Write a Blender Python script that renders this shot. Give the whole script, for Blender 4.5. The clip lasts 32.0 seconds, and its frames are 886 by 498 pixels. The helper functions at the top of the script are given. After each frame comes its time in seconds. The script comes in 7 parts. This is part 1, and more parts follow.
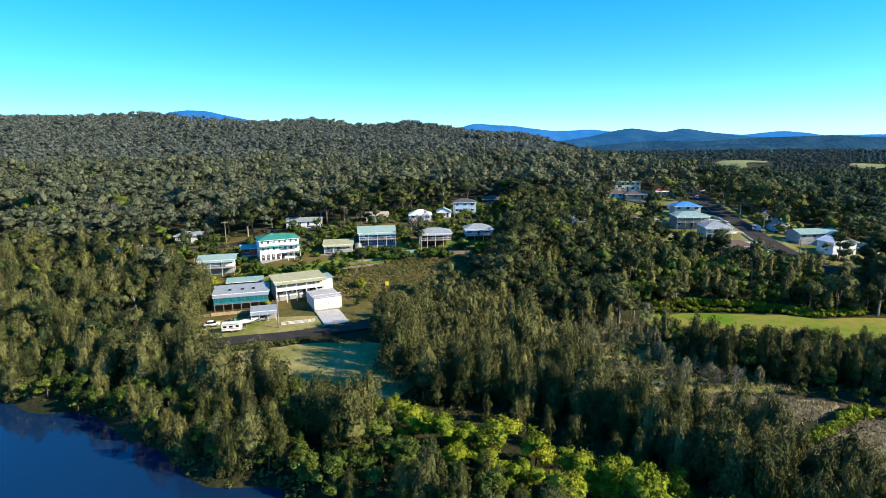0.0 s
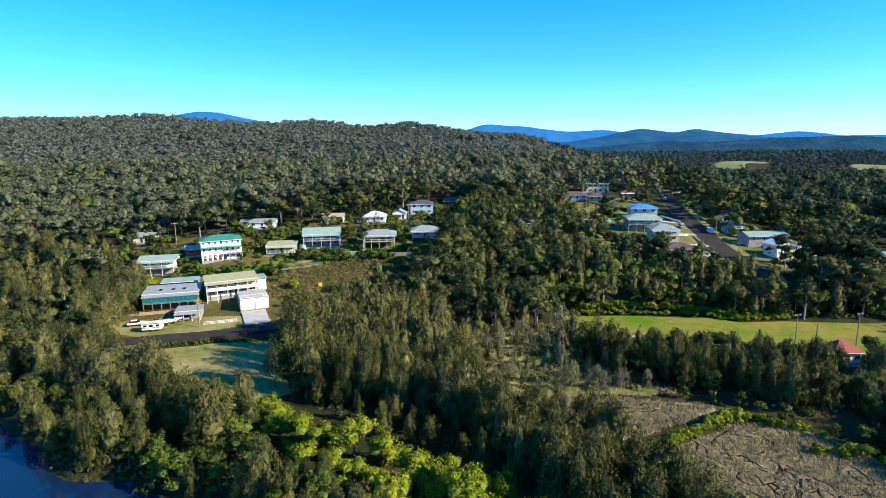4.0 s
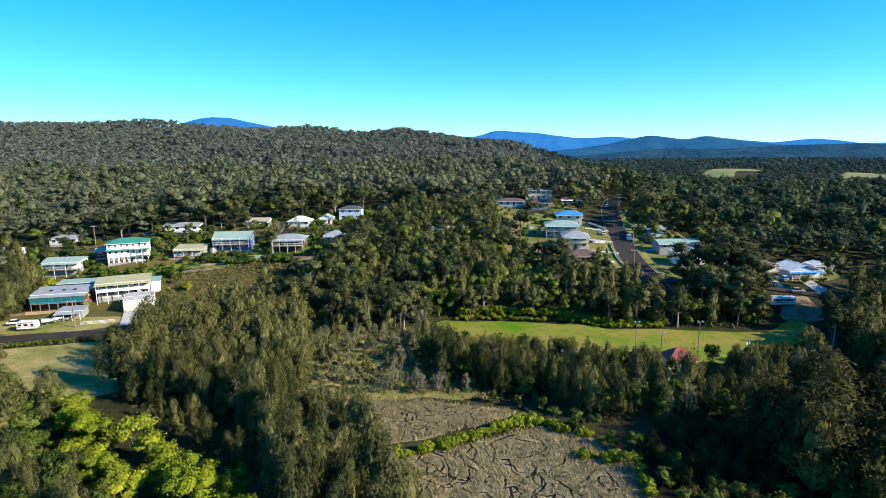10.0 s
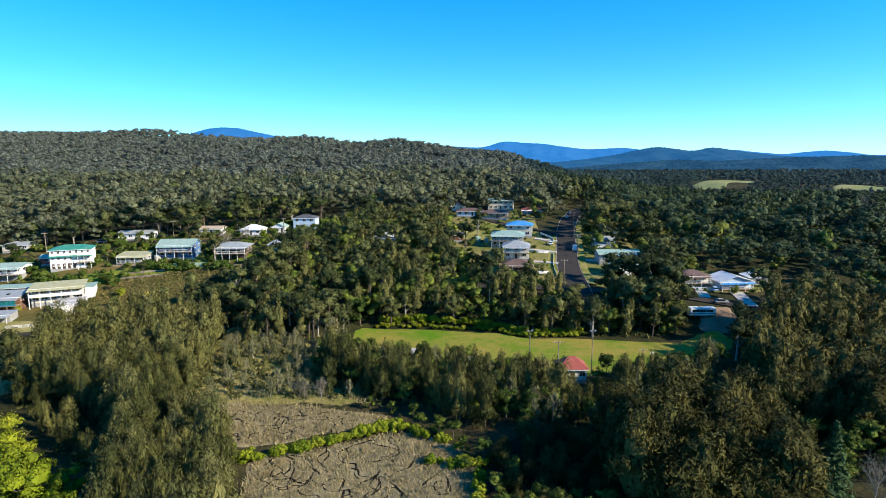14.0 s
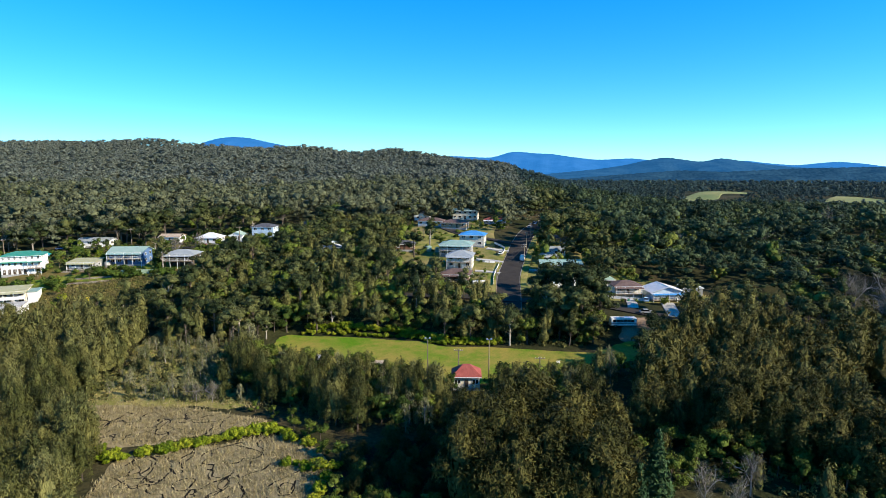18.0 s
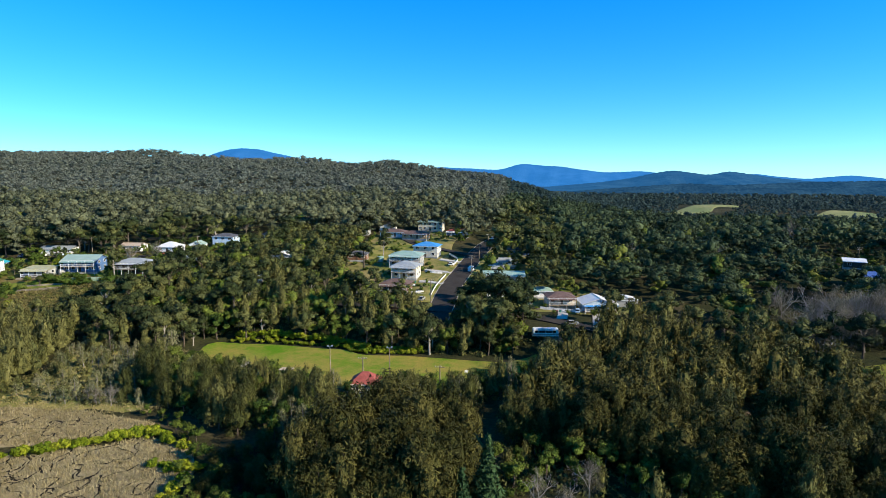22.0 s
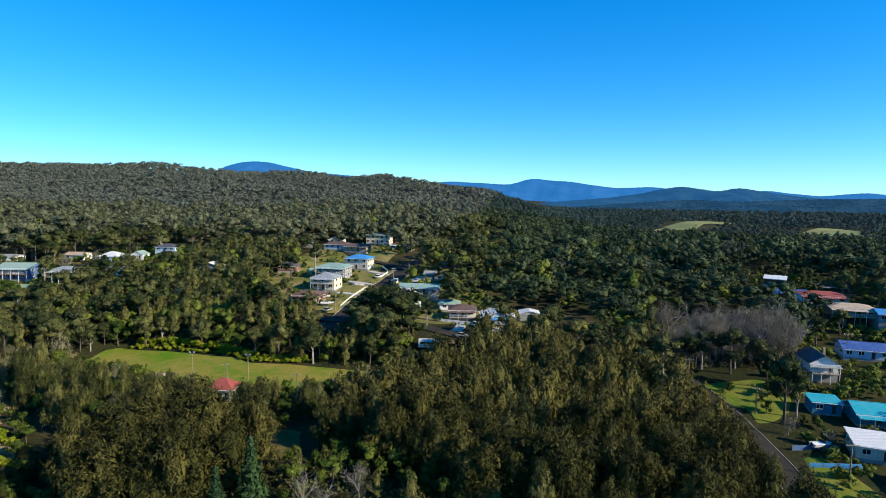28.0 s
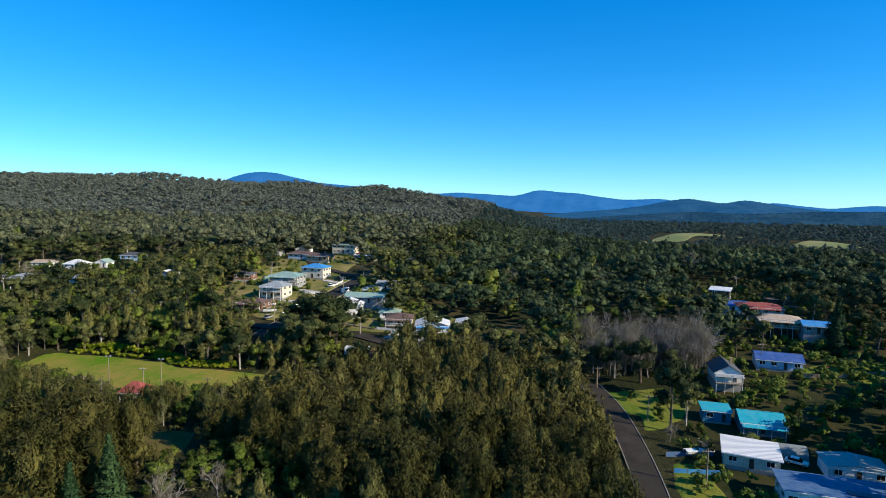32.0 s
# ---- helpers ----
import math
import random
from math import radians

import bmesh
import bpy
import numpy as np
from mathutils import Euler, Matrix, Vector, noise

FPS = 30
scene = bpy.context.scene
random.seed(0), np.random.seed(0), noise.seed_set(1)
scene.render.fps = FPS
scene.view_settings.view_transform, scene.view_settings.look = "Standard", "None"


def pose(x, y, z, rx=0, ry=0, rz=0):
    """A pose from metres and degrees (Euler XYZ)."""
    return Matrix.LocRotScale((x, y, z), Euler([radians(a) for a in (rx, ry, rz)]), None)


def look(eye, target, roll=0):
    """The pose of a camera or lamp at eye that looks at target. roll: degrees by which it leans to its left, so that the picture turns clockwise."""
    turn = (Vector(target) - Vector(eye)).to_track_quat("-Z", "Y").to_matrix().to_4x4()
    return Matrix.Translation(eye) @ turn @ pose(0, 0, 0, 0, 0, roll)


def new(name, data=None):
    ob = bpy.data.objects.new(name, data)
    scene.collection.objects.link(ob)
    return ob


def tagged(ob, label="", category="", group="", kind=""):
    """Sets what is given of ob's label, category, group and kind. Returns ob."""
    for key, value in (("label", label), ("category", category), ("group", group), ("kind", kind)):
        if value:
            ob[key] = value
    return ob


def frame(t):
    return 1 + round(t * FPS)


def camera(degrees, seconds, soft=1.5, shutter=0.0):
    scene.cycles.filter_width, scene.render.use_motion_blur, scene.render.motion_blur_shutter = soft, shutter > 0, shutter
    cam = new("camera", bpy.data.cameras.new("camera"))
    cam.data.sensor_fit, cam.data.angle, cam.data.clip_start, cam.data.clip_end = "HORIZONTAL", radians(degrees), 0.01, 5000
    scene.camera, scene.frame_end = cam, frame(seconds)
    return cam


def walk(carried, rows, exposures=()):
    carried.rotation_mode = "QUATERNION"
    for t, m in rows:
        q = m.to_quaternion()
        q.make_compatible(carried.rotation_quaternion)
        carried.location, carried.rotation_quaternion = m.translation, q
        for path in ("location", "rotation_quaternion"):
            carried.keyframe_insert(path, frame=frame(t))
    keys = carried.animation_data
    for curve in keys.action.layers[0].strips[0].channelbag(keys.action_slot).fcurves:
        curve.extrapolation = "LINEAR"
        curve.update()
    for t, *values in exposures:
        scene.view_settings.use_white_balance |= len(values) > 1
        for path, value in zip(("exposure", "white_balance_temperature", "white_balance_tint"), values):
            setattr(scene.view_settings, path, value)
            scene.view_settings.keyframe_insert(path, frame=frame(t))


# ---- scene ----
cam = camera(75.6, 32.0, 0.8)
METRES, EYE, TILT, LEAN, TURN = 230.0, 56.5, -11.0, 0.6, 0.0
ROWS = [
    (0.0, 0.0, 0.0, 0.0, 0.0, 0.0, -0.0),
    (0.5, 0.0142, -0.0012, 0.0005, 0.23, -0.01, -0.02),
    (1.0, 0.03, -0.002, 0.0007, 0.48, -0.01, -0.04),
    (1.5, 0.0447, -0.003, 0.0011, 0.68, -0.02, -0.07),
    (2.0, 0.0609, -0.0042, 0.0013, 0.86, 0.01, -0.07),
    (2.5, 0.0759, -0.0052, 0.0015, 1.05, 0.01, -0.11),
    (3.0, 0.0919, -0.0062, 0.0014, 1.2, 0.06, -0.14),
    (3.5, 0.1068, -0.0068, 0.0019, 1.32, 0.04, -0.17),
    (5.5, 0.1696, -0.0082, 0.0023, 1.79, 0.16, -0.37),
    (6.0, 0.186, -0.0087, 0.0025, 1.92, 0.17, -0.41),
    (6.5, 0.2012, -0.0091, 0.0026, 2.09, 0.21, -0.42),
    (7.0, 0.2176, -0.0094, 0.0025, 2.21, 0.28, -0.44),
    (7.5, 0.2329, -0.0095, 0.0027, 2.37, 0.29, -0.51),
    (8.0, 0.2494, -0.01, 0.0026, 2.52, 0.37, -0.59),
    (8.5, 0.2649, -0.0103, 0.0025, 2.65, 0.43, -0.59),
    (9.0, 0.281, -0.0104, 0.0026, 2.8, 0.49, -0.67),
    (9.5, 0.2964, -0.0103, 0.0026, 2.93, 0.54, -0.7),
    (10.0, 0.3127, -0.0103, 0.0025, 3.08, 0.62, -0.76),
    (10.5, 0.328, -0.0104, 0.0026, 3.22, 0.69, -0.82),
    (11.0, 0.3446, -0.0108, 0.0026, 3.36, 0.82, -0.86),
    (11.5, 0.36, -0.0108, 0.0027, 3.51, 0.93, -0.93),
    (12.0, 0.3765, -0.011, 0.0025, 3.63, 1.07, -0.97),
    (12.5, 0.3916, -0.0114, 0.0023, 3.74, 1.22, -0.98),
    (13.0, 0.408, -0.0115, 0.0022, 3.88, 1.36, -1.08),
    (13.5, 0.423, -0.0118, 0.0027, 3.99, 1.47, -1.16),
    (14.0, 0.4392, -0.012, 0.0023, 4.15, 1.63, -1.18),
    (14.5, 0.4546, -0.0121, 0.0027, 4.29, 1.73, -1.24),
    (16.5, 0.5176, -0.0135, 0.0033, 4.92, 2.15, -1.43),
    (17.0, 0.5338, -0.0141, 0.0035, 5.09, 2.29, -1.5),
    (17.5, 0.5488, -0.0147, 0.0038, 5.22, 2.42, -1.55),
    (18.0, 0.5651, -0.015, 0.004, 5.37, 2.57, -1.62),
    (18.5, 0.5798, -0.0152, 0.0043, 5.48, 2.7, -1.71),
    (19.0, 0.5961, -0.0155, 0.0045, 5.67, 2.84, -1.75),
    (19.5, 0.6111, -0.0159, 0.0047, 5.78, 2.98, -1.79),
    (20.0, 0.6274, -0.0159, 0.0049, 5.92, 3.13, -1.89),
    (20.5, 0.6423, -0.016, 0.0051, 6.05, 3.27, -1.94),
    (21.0, 0.6585, -0.016, 0.0052, 6.21, 3.41, -1.98),
    (21.5, 0.6734, -0.0162, 0.0053, 6.35, 3.57, -2.06),
    (22.0, 0.6897, -0.0163, 0.0056, 6.52, 3.7, -2.12),
    (22.5, 0.7047, -0.0162, 0.0058, 6.66, 3.84, -2.18),
    (23.0, 0.7206, -0.0162, 0.0059, 6.78, 3.97, -2.26),
    (23.5, 0.7355, -0.0161, 0.0061, 6.89, 4.12, -2.3),
    (24.0, 0.7516, -0.0156, 0.0063, 7.04, 4.24, -2.38),
    (24.5, 0.7664, -0.0156, 0.0066, 7.15, 4.35, -2.44),
    (25.0, 0.7823, -0.0154, 0.0068, 7.27, 4.46, -2.5),
    (25.5, 0.797, -0.0153, 0.0072, 7.41, 4.55, -2.55),
    (27.5, 0.8585, -0.0142, 0.0096, 7.89, 4.9, -2.84),
    (28.0, 0.8746, -0.0145, 0.01, 7.99, 5.04, -2.9),
    (28.5, 0.8894, -0.0146, 0.0105, 8.14, 5.13, -2.96),
    (29.0, 0.9056, -0.0147, 0.0108, 8.24, 5.27, -3.02),
    (29.5, 0.9205, -0.0148, 0.0112, 8.33, 5.41, -3.08),
    (30.0, 0.937, -0.0147, 0.0116, 8.48, 5.55, -3.13),
    (30.5, 0.9519, -0.0146, 0.0119, 8.54, 5.67, -3.17),
    (31.0, 0.9683, -0.0147, 0.0122, 8.71, 5.82, -3.23),
    (31.5, 0.9834, -0.0149, 0.0126, 8.83, 5.93, -3.27),
    (32.0, 0.9995, -0.015, 0.0128, 8.96, 6.08, -3.32),
]
walk(cam, [(t, pose(0, 0, EYE, TILT, LEAN, TURN) @ pose(METRES * x, METRES * y, METRES * z, 90 + pitch, roll, yaw)) for t, x, y, z, yaw, pitch, roll in ROWS], exposures=[(0,.92),(6,.90),(13,.84),(19,.73),(25,.56),(32,.38)])

# ---- light ----
def daylight():
    world = bpy.data.worlds.new("sky")
    scene.world = world
    world.use_nodes = True
    nodes, links = world.node_tree.nodes, world.node_tree.links
    sky = nodes.new("ShaderNodeTexSky")
    sky.sky_type, sky.sun_disc = "NISHITA", False
    sky.sun_elevation, sky.sun_rotation = radians(SUN_UP), radians(SUN_TURN)
    sky.altitude, sky.air_density, sky.dust_density, sky.ozone_density = 50, 0.8, 0.0, 6.0
    tone = nodes.new("ShaderNodeHueSaturation")
    tone.inputs["Saturation"].default_value = 1.48
    soften = nodes.new("ShaderNodeGamma")
    soften.inputs[1].default_value = 0.73
    links.new(sky.outputs[0], soften.inputs[0])
    links.new(soften.outputs[0], tone.inputs["Color"])
    tint = nodes.new("ShaderNodeMix")
    tint.data_type, tint.blend_type = "RGBA", "MULTIPLY"
    tint.inputs[0].default_value, tint.inputs[7].default_value = 1.0, (0.66, 1.09, 1.23, 1)
    links.new(tone.outputs[0], tint.inputs[6])
    links.new(tint.outputs[2], nodes["Background"].inputs[0])
    nodes["Background"].inputs[1].default_value = 0.196
    lamp = bpy.data.lights.new("sun", "SUN")
    lamp.energy, lamp.angle, lamp.color = 5.5, radians(0.5), (1.0, 0.89, 0.70)
    ob = new("sun", lamp)
    a, e = radians(SUN_TURN), radians(SUN_UP)
    way = Vector((math.sin(a) * math.cos(e), math.cos(a) * math.cos(e), math.sin(e)))
    ob.matrix_world = look(way * 300, (0, 0, 0))


SUN_UP, SUN_TURN = 28.0, 106.0
daylight()


# ---- materials ----
def material(name, rough=0.8, metal=0.0):
    m = bpy.data.materials.new(name)
    m.use_nodes = True
    b = m.node_tree.nodes["Principled BSDF"]
    b.inputs["Roughness"].default_value, b.inputs["Metallic"].default_value = rough, metal
    return m, m.node_tree.nodes, m.node_tree.links, b


def ramp(nodes, stops):
    r = nodes.new("ShaderNodeValToRGB")
    el = r.color_ramp.elements
    while len(el) < len(stops):
        el.new(0.5)
    for e, (p, c) in zip(el, stops):
        e.position, e.color = p, (*c, 1)
    return r


def noisy(nodes, links, scale, detail=3.0, place="Object"):
    if place == "World":
        co = nodes.new("ShaderNodeNewGeometry").outputs["Position"]
    else:
        co = nodes.new("ShaderNodeTexCoord").outputs[place]
    n = nodes.new("ShaderNodeTexNoise")
    n.inputs["Scale"].default_value, n.inputs["Detail"].default_value = scale, detail
    links.new(co, n.inputs["Vector"])
    return n


def mixed(nodes, links, a, b, factor, mode="MIX"):
    m = nodes.new("ShaderNodeMix")
    m.data_type, m.blend_type = "RGBA", mode
    for s, v in ((m.inputs[0], factor), (m.inputs[6], a), (m.inputs[7], b)):
        if isinstance(v, (int, float)):
            s.default_value = v
        elif isinstance(v, tuple):
            s.default_value = (*v, 1)
        else:
            links.new(v, s)
    return m.outputs[2]


def bumped(nodes, links, b, height, strength, distance=0.1):
    u = nodes.new("ShaderNodeBump")
    u.inputs["Strength"].default_value, u.inputs["Distance"].default_value = strength, distance
    links.new(height, u.inputs["Height"])
    links.new(u.outputs[0], b.inputs["Normal"])


def surface(name, low, high, scale=0.6, fine=9.0, rough=0.85, bump=0.3, metal=0.0, place="World"):
    """Two colours mottled at two scales, with fine relief."""
    m, nodes, links, b = material(name, rough, metal)
    b.inputs["Specular IOR Level"].default_value = 0.12 if rough > 0.8 else 0.4
    broad, grain = noisy(nodes, links, scale, 4, place), noisy(nodes, links, fine, 4, place)
    col = ramp(nodes, [(0.3, low), (0.72, high)])
    links.new(broad.outputs[0], col.inputs[0])
    speck = ramp(nodes, [(0.3, (0.72, 0.72, 0.72)), (0.7, (1.22, 1.22, 1.22))])
    links.new(grain.outputs[0], speck.inputs[0])
    links.new(mixed(nodes, links, col.outputs[0], speck.outputs[0], 1.0, "MULTIPLY"), b.inputs["Base Color"])
    bumped(nodes, links, b, grain.outputs[0], bump)
    return m


LEAF = 0.81


def leafy(name, dark, mid, light, spread=0.16, grain=(3.0, 3.0, 3.0), depth=0.35):
    """Foliage: each tree has a tint of its own, each spray a little lighter or darker, broken by fine leaf relief."""
    dark, mid, light = (tuple(c * LEAF for c in k) for k in (dark, mid, light))
    m, nodes, links, b = material(name, 0.62)
    stand, own = noisy(nodes, links, spread, 2, "World"), nodes.new("ShaderNodeObjectInfo")
    spray = nodes.new("ShaderNodeNewGeometry")
    tree = nodes.new("ShaderNodeAttribute")
    tree.attribute_name = "tint"
    either = nodes.new("ShaderNodeMath")
    either.operation = "ADD"
    links.new(own.outputs["Random"], either.inputs[0])
    links.new(tree.outputs["Fac"], either.inputs[1])
    sums = nodes.new("ShaderNodeMath")
    sums.operation = "MULTIPLY_ADD"
    links.new(either.outputs[0], sums.inputs[0])
    sums.inputs[1].default_value = 0.62
    links.new(stand.outputs[0], sums.inputs[2])
    col = ramp(nodes, [(0.5, dark), (0.8, mid), (1.0, light)])
    links.new(sums.outputs[0], col.inputs[0])
    vary = ramp(nodes, [(0.0, (0.6, 0.62, 0.6)), (0.55, (1.0, 1.0, 1.0)), (1.0, (1.42, 1.40, 1.3))])
    links.new(spray.outputs["Random Per Island"], vary.inputs[0])
    tone = mixed(nodes, links, col.outputs[0], vary.outputs[0], 1.0, "MULTIPLY")
    links.new(tone, b.inputs["Base Color"])
    b.inputs["Specular IOR Level"].default_value = 0.08
    stretch, fine = nodes.new("ShaderNodeMapping"), nodes.new("ShaderNodeTexNoise")
    stretch.inputs["Scale"].default_value = grain
    links.new(spray.outputs["Position"], stretch.inputs["Vector"])
    links.new(stretch.outputs[0], fine.inputs["Vector"])
    fine.inputs["Scale"].default_value, fine.inputs["Detail"].default_value = 1.0, 2.0
    bumped(nodes, links, b, fine.outputs[0], 1.0, depth)
    thin = nodes.new("ShaderNodeBsdfTranslucent")
    links.new(tone, thin.inputs[0])
    both = nodes.new("ShaderNodeMixShader")
    both.inputs[0].default_value = 0.08
    links.new(b.outputs[0], both.inputs[1])
    links.new(thin.outputs[0], both.inputs[2])
    links.new(both.outputs[0], nodes["Material Output"].inputs[0])
    return m


def ground_material():
    m, nodes, links, b = material("bush_floor", 0.95)
    b.inputs["Specular IOR Level"].default_value = 0.08
    big, small = noisy(nodes, links, 0.05, 5, "World"), noisy(nodes, links, 1.3, 6, "World")
    col = ramp(nodes, [(0.3, (0.018, 0.024, 0.008)), (0.5, (0.034, 0.034, 0.014)), (0.72, (0.075, 0.058, 0.03))])
    links.new(big.outputs[0], col.inputs[0])
    speck = ramp(nodes, [(0.3, (0.55, 0.55, 0.55)), (0.7, (1.3, 1.3, 1.2))])
    links.new(small.outputs[0], speck.inputs[0])
    links.new(mixed(nodes, links, col.outputs[0], speck.outputs[0], 1.0, "MULTIPLY"), b.inputs["Base Color"])
    bumped(nodes, links, b, small.outputs[0], 0.7, 0.4)
    return m


def grass_material(name, dry, fresh, scale=0.06):
    m, nodes, links, b = material(name, 0.9)
    b.inputs["Specular IOR Level"].default_value = 0.08
    patch, tuft, mow = noisy(nodes, links, scale, 5, "World"), noisy(nodes, links, 2.2, 5, "World"), noisy(nodes, links, 0.4, 4, "World")
    col = ramp(nodes, [(0.36, fresh), (0.6, dry)])
    links.new(mixed(nodes, links, patch.outputs[0], mow.outputs[0], 0.3), col.inputs[0])
    speck = ramp(nodes, [(0.3, (0.7, 0.75, 0.7)), (0.7, (1.25, 1.2, 1.15))])
    links.new(tuft.outputs[0], speck.inputs[0])
    links.new(mixed(nodes, links, col.outputs[0], speck.outputs[0], 1.0, "MULTIPLY"), b.inputs["Base Color"])
    bumped(nodes, links, b, tuft.outputs[0], 0.5, 0.15)
    return m


def water_material():
    m, nodes, links, b = material("river_water", 0.06)
    b.inputs["Base Color"].default_value = (0.004, 0.02, 0.055, 1)
    b.inputs["IOR"].default_value = 1.33
    n, k = noisy(nodes, links, 0.9, 4, "World"), noisy(nodes, links, 0.08, 3, "World")
    bumped(nodes, links, b, mixed(nodes, links, n.outputs[0], k.outputs[0], 0.5), 0.18, 0.12)
    return m


def sheet_metal(name, colour, rough=0.45, fade=0.25):
    """Painted ribbed roof sheeting, chalky and faded in places."""
    m, nodes, links, b = material(name, max(rough, 0.55))
    b.inputs["Specular IOR Level"].default_value = 0.3
    wear, co = noisy(nodes, links, 0.7, 5), nodes.new("ShaderNodeTexCoord")
    pale = tuple(c + (0.55 - c) * fade for c in colour)
    col = ramp(nodes, [(0.38, colour), (0.75, pale)])
    links.new(wear.outputs[0], col.inputs[0])
    links.new(col.outputs[0], b.inputs["Base Color"])
    rib = nodes.new("ShaderNodeTexWave")
    rib.bands_direction, rib.wave_profile = "X", "SIN"
    rib.inputs["Scale"].default_value = 1.6
    links.new(co.outputs["Object"], rib.inputs["Vector"])
    bumped(nodes, links, b, rib.outputs[0], 0.5, 0.05)
    return m


def glass_material():
    m, nodes, links, b = material("window_glass", 0.08)
    b.inputs["Base Color"].default_value = (0.012, 0.016, 0.02, 1)
    b.inputs["Specular IOR Level"].default_value = 0.6
    return m


def tile_material(name, low, high):
    m = surface(name, low, high, 0.9, 5.0, 0.8, 0.4, place="Object")
    return m


def far_material(name, tint, haze_glow, share):
    """Distant wooded ranges, with the air's blue haze put in as tint and emission."""
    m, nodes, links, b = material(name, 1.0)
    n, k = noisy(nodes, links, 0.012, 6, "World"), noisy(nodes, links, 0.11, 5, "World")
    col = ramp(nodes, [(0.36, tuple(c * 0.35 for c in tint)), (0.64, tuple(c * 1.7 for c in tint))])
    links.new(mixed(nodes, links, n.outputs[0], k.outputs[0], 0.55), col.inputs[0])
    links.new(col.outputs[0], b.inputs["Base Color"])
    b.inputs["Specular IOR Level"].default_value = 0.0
    b.inputs["Emission Color"].default_value = (*haze_glow, 1)
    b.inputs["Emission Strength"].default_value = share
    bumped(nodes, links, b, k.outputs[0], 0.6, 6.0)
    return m


